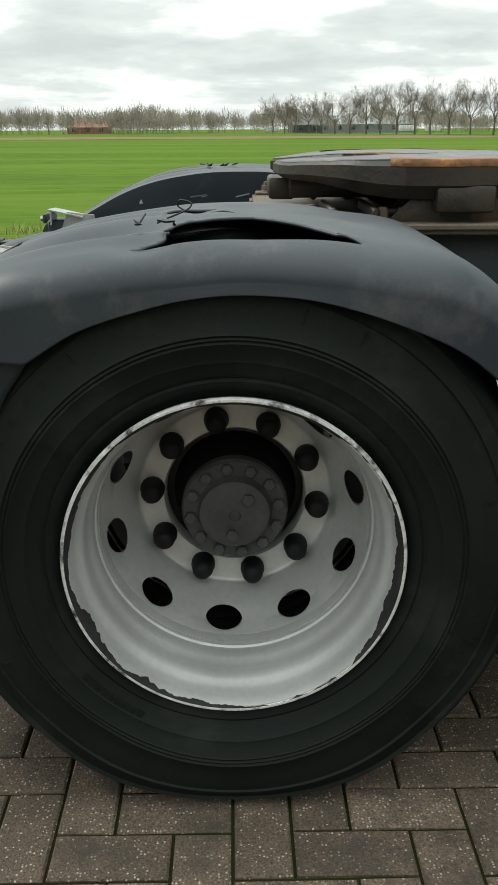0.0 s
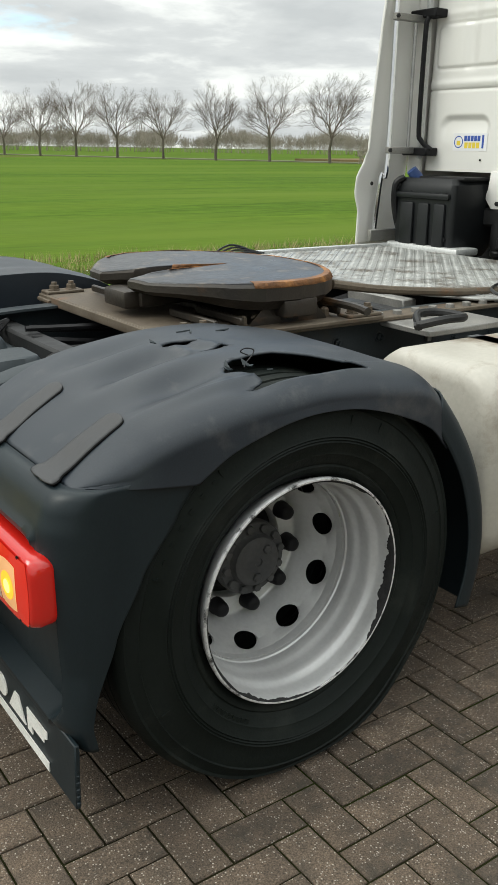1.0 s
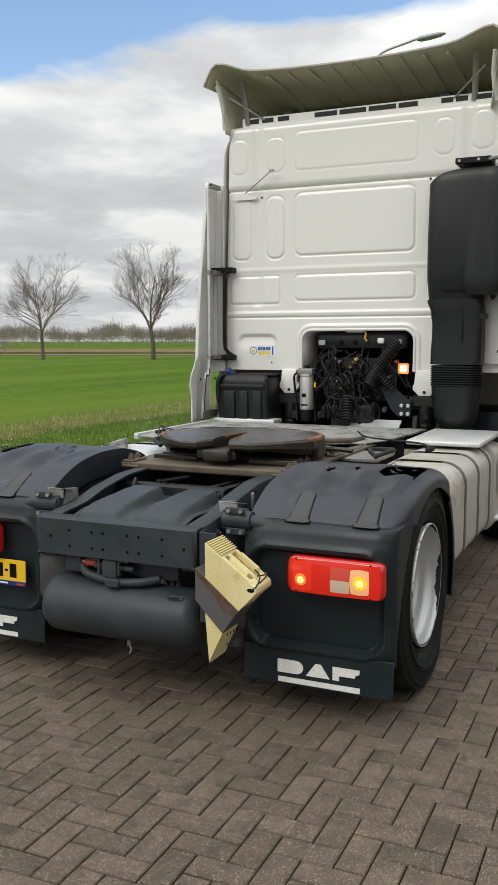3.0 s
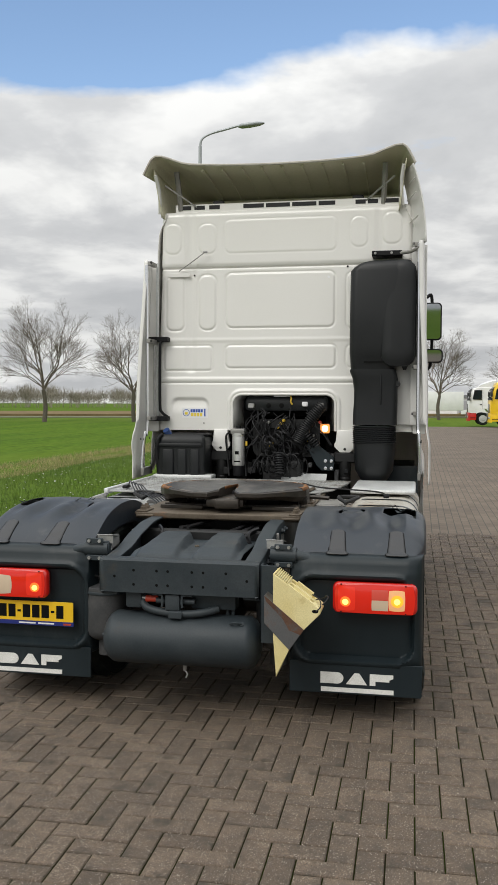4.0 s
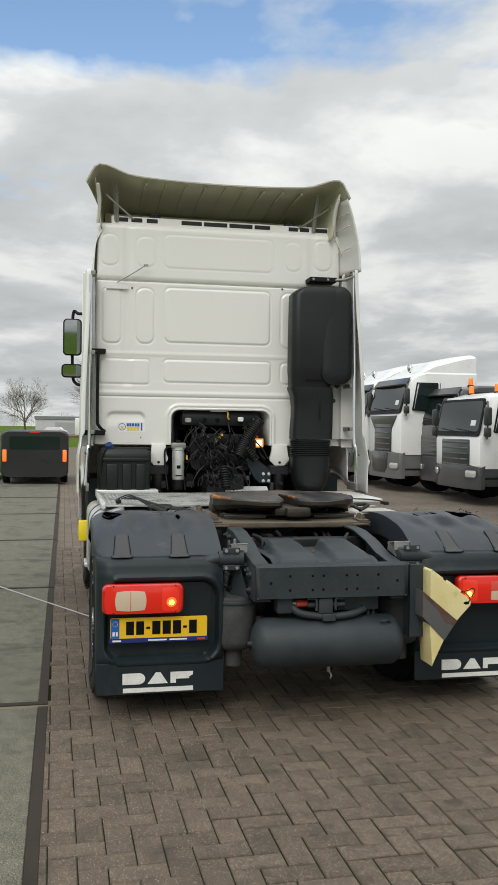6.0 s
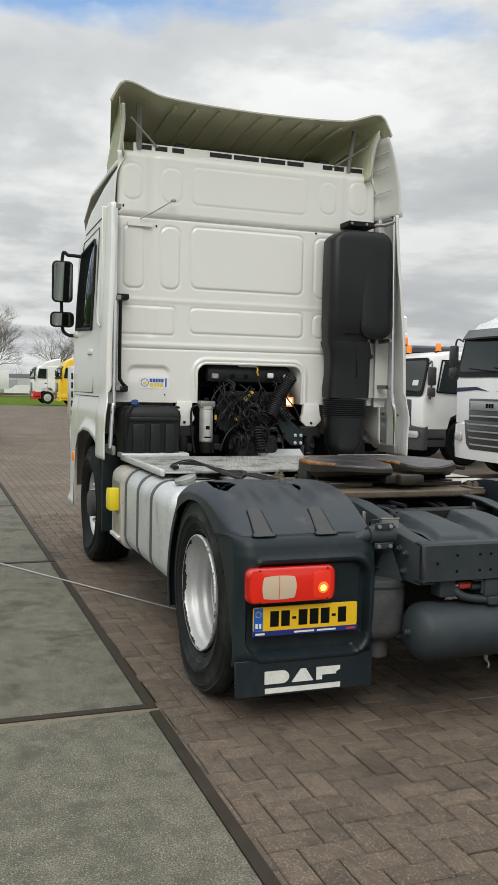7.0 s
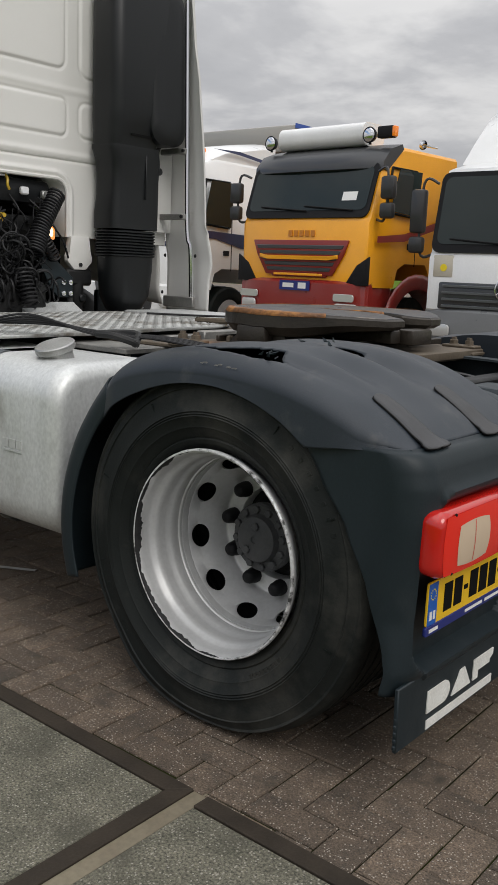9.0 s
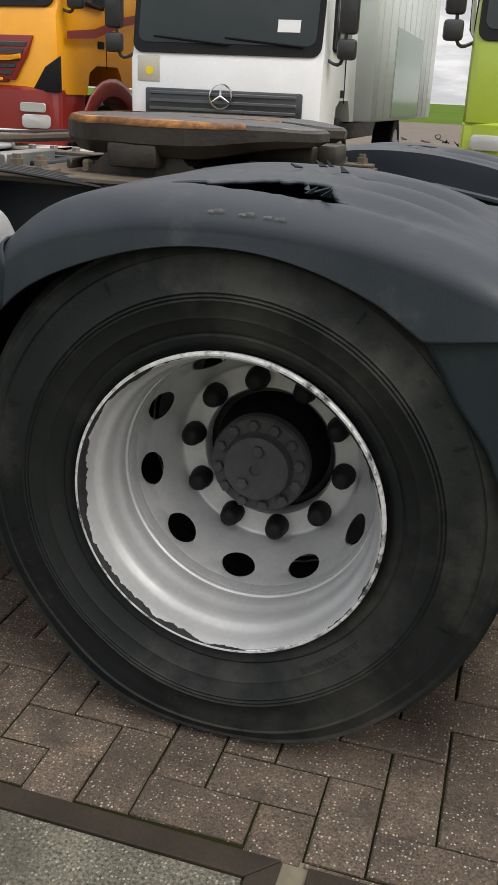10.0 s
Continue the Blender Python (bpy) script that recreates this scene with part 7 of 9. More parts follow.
def air_intake():
    def ring(z, cy, w, cx, d, r):
        return [(cx + a, cy + 0.028 + b, z) for a, b in rounded(d, w, min(r, d / 2 - 0.002, w / 2 - 0.002), 6)]
    secs = [ring(2.925, -1.005, 0.30, 2.76, 0.16, 0.05), ring(2.919, -0.985, 0.36, 2.75, 0.20, 0.06), ring(2.902, -0.955, 0.44, 2.745, 0.235, 0.07), ring(2.868, -0.932, 0.50, 2.742, 0.245, 0.07), ring(2.83, -0.918, 0.535, 2.74, 0.25, 0.07), ring(2.40, -0.915, 0.54, 2.735, 0.26, 0.07),
            ring(2.20, -0.915, 0.54, 2.735, 0.26, 0.07), ring(2.12, -0.905, 0.52, 2.74, 0.25, 0.07), ring(2.06, -0.87, 0.44, 2.745, 0.24, 0.07), ring(2.02, -0.845, 0.385, 2.75, 0.23, 0.06), ring(1.98, -0.842, 0.37, 2.75, 0.22, 0.06)]
    it = part("air_intake", loft(secs[::-1]), INTAKE, TRUCK, "tall black plastic air intake on the cab's rear wall", sharp=40)
    duct = [ring(1.982, -0.848, 0.40, 2.75, 0.225, 0.05), ring(1.965, -0.848, 0.40, 2.75, 0.225, 0.05), ring(1.90, -0.868, 0.39, 2.75, 0.215, 0.05), ring(1.80, -0.872, 0.375, 2.755, 0.21, 0.05), ring(1.70, -0.872, 0.375, 2.755, 0.21, 0.05), ring(1.60, -0.868, 0.38, 2.76, 0.22, 0.05), ring(1.50, -0.866, 0.38, 2.76, 0.23, 0.06)]
    part("duct", loft(duct[::-1]), INTAKE, it)
    for k in range(9):
        z = 1.335 + 0.0175 * k
        part("bellows_ring", loft([ring(z, -0.862, 0.36, 2.76, 0.24, 0.1), ring(z + 0.005, -0.862, 0.378, 2.76, 0.255, 0.1), ring(z + 0.011, -0.862, 0.378, 2.76, 0.255, 0.1), ring(z + 0.016, -0.862, 0.36, 2.76, 0.24, 0.1)]), INTAKE, it)
    part("lower_pot", loft([ring(0.98, -0.862, 0.16, 2.77, 0.14, 0.06), ring(1.02, -0.862, 0.24, 2.77, 0.19, 0.09), ring(1.10, -0.862, 0.33, 2.765, 0.23, 0.11), ring(1.25, -0.862, 0.36, 2.76, 0.24, 0.11), ring(1.335, -0.862, 0.365, 2.76, 0.245, 0.11)]), INTAKE, it)
    # swollen outer half of the upper box
    def swell(x, w, h, r):
        return [(x + 0.030 * step(z, 2.35, 2.85) + 0.014 * step(y, -1.10, -0.92) * step(z, 2.25, 2.60), y, z) for y, z in rounded(w, h, r, 7, -1.037, 2.462)]
    part("bulge", loft([swell(2.74, 0.29, 0.90, 0.10), swell(2.64, 0.30, 0.91, 0.10), swell(2.604, 0.29, 0.90, 0.10), swell(2.590, 0.26, 0.865, 0.10), swell(2.582, 0.20, 0.79, 0.08), swell(2.580, 0.12, 0.68, 0.05)]), INTAKE, it, "swollen outer half of the intake")
    # pressed details
    part("rib", prism([(0.0, 0.0), (0.012, 0.0), (0.012, 0.26), (0.0, 0.26)], 0, 0.012, Matrix.Translation((2.648, -0.885, 1.68)) @ REAR_FACE, 0.004, seg=1), INTAKE, it)
    part("slot", prism(rounded(0.20, 0.012, 0.005, 2), 0, 0.003, Matrix.Translation((2.626, -0.845, 2.045)) @ REAR_FACE), INK, it, smooth=False)
    for y, z in ((-0.69, 1.86), (-1.025, 1.86)):
        part("duct_lug", rod((2.66, y, z), (2.80, y, z), 0.022, 0.03, 10), INTAKE, it)
    part("snap_cone", rod((2.76, -1.09, 1.98), (2.76, -1.09, 2.03), 0.012, 0.035, 12), INTAKE, it)


air_intake()


def behind_cab():
    # black box under the cab's left corner
    secs = [[(2.80 + a, 0.900 + b, z) for a, b in rounded(d, w, 0.03, 4)] for z, d, w in ((0.98, 0.30, 0.40), (1.03, 0.34, 0.45), (1.33, 0.36, 0.47), (1.37, 0.35, 0.46), (1.40, 0.30, 0.40))]
    bx = part("side_box", loft(secs), INTAKE, TRUCK, "black plastic tank box with a blue cap", sharp=35)
    for y, z in ((0.99, 1.32), (0.72, 1.32), (0.99, 1.08), (0.72, 1.08)):
        part("box_screw", lathe([(0.013, 0), (0.011, 0.004), (0.004, 0.003)], Matrix.Translation((2.62, y, z)) @ REAR_FACE, 12, cap=True), NUT, bx)
    for y0, y1 in ((0.72, 0.80), (0.84, 0.92), (0.96, 1.06)):
        part("box_rib", box(2.607, 2.628, y0, y1, 1.03, 1.27, 0.010), INTAKE, bx)
    part("box_shelf", box(2.60, 2.64, 0.69, 1.11, 1.29, 1.325, 0.012), INTAKE, bx)
    part("box_hose", tube([(2.64, 1.07, 1.40), (2.60, 1.10, 1.36), (2.62, 1.115, 1.22), (2.68, 1.11, 1.05)], 0.018, 8), HOSE, bx)
    part("blue_cap", rod((2.70, 1.02, 1.39), (2.66, 1.04, 1.44), 0.035, 0.03, 16), plain("dim_blue_cap", (0.02, 0.05, 0.16), 0.4), bx, "dull blue filler cap")
    part("box_lid", box(2.68, 2.94, 0.66, 1.04, 1.39, 1.41, 0.01), NUT, bx)
    # engine and gearbox, dim behind the opening
    eng = part("engine", box(3.10, 3.5, -0.42, 0.42, 0.85, 1.62, 0.05), DARK, TRUCK, "black engine and gearbox behind the cab opening")
    # near-black housing and backing sheet: the bay's deep shade put into colour
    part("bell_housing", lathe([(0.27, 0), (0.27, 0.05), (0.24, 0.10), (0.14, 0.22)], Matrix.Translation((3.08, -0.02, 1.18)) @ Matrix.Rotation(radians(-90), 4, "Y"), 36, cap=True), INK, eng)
    part("bay_shade_sheet", box(3.10, 3.14, -0.6, 0.6, 0.8, 1.8), INK, eng)
    part("gear_case", box(2.70, 3.0, -0.20, 0.16, 0.86, 1.18, 0.04), DARK, eng)
    cr = part("cross_tube", box(2.93, 3.03, -0.405, 0.365, 1.605, 1.755, 0.045), INTAKE, TRUCK, "black bracket beam with couplings under the cab")
    for y in (0.14, 0.02):
        part("beam_hole", lathe([(0.022, 0), (0.02, 0.001)], Matrix.Translation((2.9285, y, 1.665)) @ REAR_FACE, 16, cap=True), INK, cr)
    part("grey_plug", box(2.90, 2.93, 0.27, 0.33, 1.64, 1.685, 0.006, 1), STEEL, cr)
    part("bright_plug", box(2.90, 2.93, -0.225, -0.17, 1.655, 1.70, 0.008, 1), STICKER, cr)
    part("end_plug", box(2.90, 2.93, -0.37, -0.315, 1.64, 1.69, 0.008, 1), STEEL, cr)
    part("shelf_strip", box(2.90, 2.93, -0.06, 0.09, 1.745, 1.757, 0.003, 1), STICKER, cr)
    part("yellow_plug", tube([(2.91, -0.065, 1.76), (2.90, -0.075, 1.73), (2.895, -0.07, 1.70), (2.90, -0.085, 1.675)], 0.008, 6), BRASS, cr, "yellow air coupling")
    plate = part("hose_plate", prism(rounded(0.62, 0.34, 0.07, 5), 0, 0.012, Matrix.Translation((2.90, -0.03, 1.37)) @ REAR_FACE, 0.003, seg=1), DARK, TRUCK, "black plate with hose connections")
    part("plate_window", prism(rounded(0.34, 0.12, 0.03, 4), 0.0122, 0.013, Matrix.Translation((2.90, -0.03, 1.40)) @ REAR_FACE), INK, plate)
    rnd = random.Random(11)
    for k in range(26):
        y, z = rnd.uniform(-0.30, 0.24), rnd.uniform(1.22, 1.54)
        part("hose_fitting", rod((2.885, y, z), (2.85, y, z + rnd.uniform(-0.01, 0.01)), 0.014, 0.011, 8), rnd.choice((STEEL, HOSE, BRASS, HOSE)), plate)
    # bracket with four bright bolts
    br = part("mount_bracket", prism([(-0.16, 0.17), (-0.05, 0.17), (0.10, 0.05), (0.10, -0.07), (-0.01, -0.07), (-0.06, -0.02)], 0, 0.02, Matrix.Translation((2.84, -0.375, 1.15)) @ REAR_FACE, 0.004, seg=1), PLASTIC, TRUCK, "black bracket with four bright bolts")
    for dy, dz in ((0.0, 0.0), (0.052, 0.0), (0.0, 0.065), (0.052, 0.065)):
        part("bright_bolt", lathe([(0.017, 0), (0.015, 0.008), (0.004, 0.01)], Matrix.Translation((2.818, -0.40 - dy, 1.105 + dz)) @ REAR_FACE, 14, cap=True), CHROME, br)
    # filter canister
    fm = Matrix.Translation((2.82, 0.40, 1.05)) @ Matrix.Diagonal((1.18, 1.18, 1.06, 1))
    fl = part("fuel_filter", lathe([(0.02, 0.0), (0.04, 0.005), (0.042, 0.06), (0.046, 0.065), (0.048, 0.08), (0.048, 0.30), (0.046, 0.315), (0.05, 0.32), (0.05, 0.34), (0.03, 0.345)], fm, 28, cap=True), FILTER, TRUCK, "silver fuel filter canister with a dark bowl")
    part("filter_bowl", lathe([(0.012, -0.03), (0.038, -0.025), (0.043, 0.0), (0.043, 0.062)], fm, 24, cap=True), NUT, fl)
    part("filter_head", box(2.77, 2.88, 0.335, 0.465, 1.40, 1.455, 0.012), TIN, fl)
    part("filter_knob", lathe([(0.02, 0), (0.02, 0.02), (0.012, 0.026)], Matrix.Translation((2.82, 0.40, 1.455)), 14, cap=True), NUT, fl)
    part("yellow_tag", box(2.80, 2.82, 0.315, 0.33, 1.30, 1.34), BRASS, fl)
    bars(fl, INK, [(-0.03, 0.03, 0.10, 0.112), (-0.02, 0.015, 0.17, 0.20)], Matrix.Translation((2.762, 0.40, 1.05)) @ REAR_FACE, "print_bar", 0.001)
    # lit work lamp
    lp = part("work_lamp", box(2.93, 3.0, -0.424, -0.336, 1.414, 1.50, 0.012), NUT, TRUCK, "lit square work lamp")
    # emissive orange ring draws the lamp's halo on its housing
    part("lamp_halo_ring", prism(rounded(0.086, 0.084, 0.012, 4), 0, 0.004, Matrix.Translation((2.93, -0.380, 1.457)) @ REAR_FACE), LAMP_GLOW, lp)
    part("lamp_lens", prism(rounded(0.054, 0.056, 0.018, 4), 0, 0.004, Matrix.Translation((2.926, -0.380, 1.457)) @ REAR_FACE), WORK_LAMP, lp)
    part("lamp_stalk", tube([(2.97, -0.38, 1.42), (2.97, -0.40, 1.36), (2.93, -0.44, 1.30)], 0.012, 6), HOSE, lp)
    # black clutter low down
    for k in range(18):
        x, y, z = rnd.uniform(2.80, 3.0), rnd.uniform(-0.62, 0.60), rnd.uniform(0.98, 1.22)
        part("engine_piece", box(x, x + rnd.uniform(0.04, 0.12), y, y + rnd.uniform(0.03, 0.12), z, z + rnd.uniform(0.03, 0.12), 0.008, 1), rnd.choice((DARK, DARK, INTAKE, HUB)), eng)


behind_cab()


def coil(p, q, turns, r, wire, name="coiled_hose", label="coiled black air hose", sag=0.0):
    a, b = Vector(p), Vector(q)
    d = (b - a).normalized()
    s = d.cross(Vector((0.1, 0.2, 1))).normalized()
    t = s.cross(d)
    pts = []
    n = turns * 9
    for i in range(n + 1):
        k = i / n
        ang = 2 * math.pi * turns * k
        c = a.lerp(b, k) - Vector((0, 0, sag * 4 * k * (1 - k)))
        pts.append(c + r * (math.cos(ang) * s + math.sin(ang) * t))
    return part(name, tube(pts, wire, 6, 2), HOSE, TRUCK, label)


def hoses():
    rnd = random.Random(8)
    # long coil from the beam's end down to the heap, and the coil whose end lies on the deck
    coil((2.83, -0.365, 1.675), (2.79, -0.215, 1.47), 13, 0.046, 0.0075)
    coil((2.79, -0.215, 1.47), (2.76, -0.15, 1.33), 9, 0.050, 0.0075)
    coil((2.68, 0.00, 1.24), (2.61, -0.02, 1.05), 9, 0.042, 0.0075)
    coil((2.80, -0.33, 1.30), (2.77, -0.22, 1.42), 7, 0.032, 0.0065)
    # the heap of slack turns that hangs down to the deck
    for k in range(34):
        z = rnd.uniform(1.05, 1.40)
        c = Vector((2.72 + rnd.uniform(-0.07, 0.06), -0.05 + rnd.gauss(0, 0.075 + 0.04 * step(z, 1.15, 1.35)), z))
        r = rnd.uniform(0.028, 0.062)
        a = rnd.uniform(0, 6.28)
        ax = Vector((rnd.uniform(-0.8, 0.8), rnd.uniform(-1, 1), rnd.uniform(-0.3, 0.3))).normalized()
        s = ax.orthogonal().normalized()
        t = ax.cross(s)
        pts = [c + r * (math.cos(a + i * 0.7) * s + 1.35 * math.sin(a + i * 0.7) * t) + ax * (i * 0.006) for i in range(rnd.randint(9, 20))]
        pts = [Vector((p.x, p.y, max(p.z, 1.03))) for p in pts]
        part("coiled_hose", tube(pts, rnd.choice((0.006, 0.007, 0.0075)), 6, 3), HOSE, TRUCK)
    # cables from the beam to the plate and down beside the heap
    for k in range(34):
        y, z = rnd.uniform(-0.34, 0.32), rnd.uniform(1.50, 1.66)
        pts = [(2.89, y, z)]
        for i in range(rnd.randint(3, 6)):
            y += rnd.uniform(-0.08, 0.08)
            z -= rnd.uniform(0.03, 0.11)
            pts.append((rnd.uniform(2.79, 2.88), y, max(z, 1.06)))
        part("cable", tube(pts, rnd.choice((0.0035, 0.0050, 0.0065, 0.0085)), 6, 5), HOSE, TRUCK)
    part("cable", tube([(2.86, 0.05, 1.27), (2.82, 0.16, 1.24), (2.80, 0.24, 1.15), (2.79, 0.28, 1.04)], 0.006, 6), HOSE, TRUCK)
    for y in (0.34, 0.47, 0.31):
        part("fuel_line", tube([(2.82, y, 1.42), (2.84, y + 0.05, 1.38), (2.86, y + 0.04, 1.2), (2.84, y + 0.02, 1.02)], 0.009, 6), HOSE, TRUCK)
    for y, z, mat in ((0.01, 1.505, BRASS), (-0.01, 1.53, BRASS), (0.13, 1.51, TIN), (-0.34, 1.515, REDPART)):
        part("coupling", rod((2.89, y, z), (2.84, y, z), 0.016, 0.012, 10), mat, TRUCK)


hoses()


# ---- parked trucks ----
PAINTS = {}


def paint(name, c, rough=0.3):
    if name not in PAINTS:
        PAINTS[name] = surface("paint_" + name, c, tuple(min(1, v * 1.1 + 0.005) for v in c), 1.5, rough, bump=0.015, grain=60, vary=0.03, stain=tuple(v * 0.88 + 0.006 for v in c), stain_scale=1.1, stain_at=0.7, coat=0.4, gloss=0.03)
    return PAINTS[name]


def truck_tyre(th, x, y, r=0.5):
    m = Matrix.Translation((x, y, r)) @ Matrix.Rotation(radians(-90 if y > 0 else 90), 4, "X")
    w = part("wheel", lathe([(0.27, -0.30), (0.3, -0.31), (0.44, -0.31), (r, -0.27), (r, -0.03), (0.47, 0.0), (0.36, 0.006), (0.3, -0.01), (0.285, -0.03)], m, 40), RUBBER, th)
    part("rim", lathe([(0.296, -0.005), (0.285, -0.02), (0.26, -0.05), (0.2, -0.02), (0.15, 0.0), (0.13, 0.04), (0.02, 0.045)], m, 32, cap=True), RIM, w)
    return w


def parked_truck(label, x, y, cfg):
    """Cab facing local +x; the thing is turned so that it faces +y. Local y runs to the truck's left."""
    th = thing("parked_truck", label, "truck", pose(x, y, 0, 0, 0, 90 + cfg.get("turn", 0)), "row of parked trucks")
    body = paint(cfg["paint"], cfg["colour"])
    low = paint(cfg.get("low_paint", cfg["paint"]), cfg.get("low_colour", cfg["colour"]))
    w, zb, zs, zt, top, back = cfg.get("w", 1.22), cfg.get("zb", 0.95), cfg["sill"], cfg["head"], cfg["top"], cfg.get("back", -2.0)
    lean = cfg.get("lean", 0.22)
    # cab: side profile swept across with narrowed, rounded flanks
    prof = [(-0.05, zb), (0.0, zb + 0.05), (0.01, zs - 0.08), (-0.03, zs), (-lean, zt), (-lean - 0.06, zt + 0.10), (-lean - 0.22, top - 0.08), (-lean - 0.5, top), (back, top), (back, zb + 0.1), (-0.62 - 0.9, zb + 0.1), (-0.62 - 0.8, zb + 0.25), (-1.35, zb + 0.33), (-0.85, zb + 0.33), (-0.68, zb + 0.25), (-0.60, zb)]
    secs = []
    for yy, inset in ((-w, 0.10), (-w + 0.03, 0.035), (-w + 0.10, 0.0), (w - 0.10, 0.0), (w - 0.03, 0.035), (w, 0.10)):
        secs.append([(px - inset * step(px, -0.7, -0.1), yy * (1 - 0.035 * step(pz, zs, top)), pz - inset * 0.6 * step(pz, top - 0.4, top)) for px, pz in prof])
    cab = part("cab", loft(secs), body, th, "", sharp=35)
    # windscreen
    h = zt - zs
    ws = math.hypot(lean - 0.03, h)
    tilt = math.degrees(math.atan2(lean - 0.03, h))
    m = Matrix.Translation((-0.022, 0, zs + 0.02)) @ Matrix.Rotation(radians(-tilt), 4, "Y") @ Matrix(((0, 0, 1, 0), (1, 0, 0, 0), (0, 1, 0, 0), (0, 0, 0, 1)))
    gw = 2 * w - 0.22
    surround = part("screen_surround", prism(rounded(gw + 0.12, ws + 0.06, 0.10, 5, 0, ws / 2), 0.0, 0.02, m, 0.004, seg=1), NUT, cab)
    part("windscreen", prism(rounded(gw, ws - 0.10, 0.09, 5, 0, ws / 2 + 0.02), 0.0195, 0.026, m), GLASS, cab, "tinted windscreen with a paper behind it")
    part("paper", prism([(gw / 2 - 0.42, 0.2), (gw / 2 - 0.18, 0.2), (gw / 2 - 0.18, 0.32), (gw / 2 - 0.42, 0.32)], 0.0265, 0.028, m), INK_W, cab, smooth=False)
    for c in (-0.45, 0.35):
        part("wiper", tube([m @ Vector((c + 0.5, 0.06, 0.035)), m @ Vector((c, 0.10, 0.04)), m @ Vector((c - 0.35, 0.13, 0.035))], 0.011, 5), NUT, cab)
    # grille and bumper
    gz0, gz1 = cfg.get("grille", (zb + 0.05, zs - 0.28))
    gm = paint(cfg.get("grille_paint", "grille_dark"), cfg.get("grille_colour", (0.03, 0.032, 0.035)))
    gr = part("grille", box(0.0, 0.035, -cfg.get("gw", 0.80), cfg.get("gw", 0.80), gz0, gz1, 0.02), gm, th)
    n = cfg.get("slats", 5)
    for k in range(n):
        z = gz0 + (gz1 - gz0) * (k + 0.5) / n
        part("slat", box(0.03, 0.055, -cfg.get("gw", 0.80) + 0.06, cfg.get("gw", 0.80) - 0.06, z - 0.022, z + 0.012, 0.006, 1), paint(cfg.get("slat_paint", "slat_grey"), cfg.get("slat_colour", (0.075, 0.08, 0.085))), gr)
    bz = [(0.0, 0.02), (0.09, 0.0), (0.10, 0.12), (0.07, zb - 0.30), (0.0, zb - 0.26)]
    bm_ = loft([[(0.02 + px - 0.16 * (abs(yy) / w) ** 4, yy, 0.33 + pz) for px, pz in bz] for yy in [w * k / 8 for k in range(-8, 9)]])
    part("bumper", bm_, low, th, sharp=35)
    part("bumper_back", box(-0.60, -0.02, -w + 0.02, w - 0.02, 0.40, zb + 0.02, 0.02), low, th)
    for s in (-1, 1):
        part("headlamp", prism(rounded(0.34, 0.15, 0.05, 4), 0, 0.03, Matrix.Translation((0.055, s * (w - 0.27), cfg.get("lamp_z", 0.66))) @ Matrix.Rotation(radians(s * 14), 4, "Z") @ Matrix(((0, 0, 1, 0), (1, 0, 0, 0), (0, 1, 0, 0), (0, 0, 0, 1))), 0.008), HEADLAMP, th, "clear headlamp")
        # side window, door gap, mirror, wheel
        part("side_window", prism([(-0.34, zs + 0.10), (-0.98, zs + 0.06), (-0.98, zt - 0.02), (-0.46, zt - 0.02)], -0.004, 0.004, Matrix.Translation((0, s * (w * (1 - 0.035 * 0.55) + 0.001), 0)) @ Matrix.Rotation(radians(90), 4, "X") @ Matrix.Rotation(radians(s * -2.5), 4, "X")), GLASS, cab, smooth=False)
        part("window_seal", tube([(-0.33, s * (w + 0.001), zs + 0.09), (-1.0, s * (w + 0.001), zs + 0.05), (-1.0, s * (w * 0.985 + 0.003), zt), (-0.45, s * (w * 0.985 + 0.003), zt), (-0.33, s * (w + 0.001), zs + 0.09)], 0.02, 5, 1), NUT, cab)
        part("door_line", tube([(-1.08, s * (w + 0.001), zb + 0.3), (-1.08, s * (w * 0.985 + 0.003), zt)], 0.007, 5, 1), NUT, cab)
        part("door_handle", box(-1.02, -0.88, s * (w + 0.002) - 0.008, s * (w + 0.002) + 0.008, zs - 0.38, zs - 0.30, 0.004, 1), NUT, cab)
        mc = paint("mirror_black", (0.015, 0.015, 0.016), 0.5)
        mr = part("mirror", box(-0.14, -0.02, s * (w + 0.20) - 0.10, s * (w + 0.20) + 0.10, zs + 0.22, zt - 0.15, 0.04), mc, th)
        part("mirror_low", box(-0.13, -0.02, s * (w + 0.20) - 0.10, s * (w + 0.20) + 0.10, zs - 0.02, zs + 0.18, 0.04), mc, mr)
        part("mirror_arm", tube([(-0.15, s * (w - 0.02), zt - 0.08), (-0.10, s * (w + 0.16), zt - 0.08), (-0.09, s * (w + 0.16), zs + 0.0), (-0.15, s * (w - 0.02), zs - 0.02)], 0.018, 6), mc, mr)
        truck_tyre(th, -1.10, s * (w - 0.02))
        truck_tyre(th, cfg.get("rear_axle", -4.7), s * (w - 0.02))
        part("step", box(-0.55, -0.12, s * (w - 0.06) - 0.05, s * (w - 0.06) + 0.05, 0.55, 0.60, 0.01, 1), NUT, th)
    if cfg.get("trap"):
        # trapezium grille: dark red frame, black mesh, a body-coloured bar across
        f = Matrix(((0, 0, 1, 0), (1, 0, 0, 0), (0, 1, 0, 0), (0, 0, 0, 1)))
        fr = part("grille_frame", prism([(-0.86, 1.72), (0.86, 1.72), (0.78, 1.52), (0.60, 1.25), (-0.60, 1.25), (-0.78, 1.52)], 0.012, 0.045, f, 0.012), low, th, "dark red grille frame")
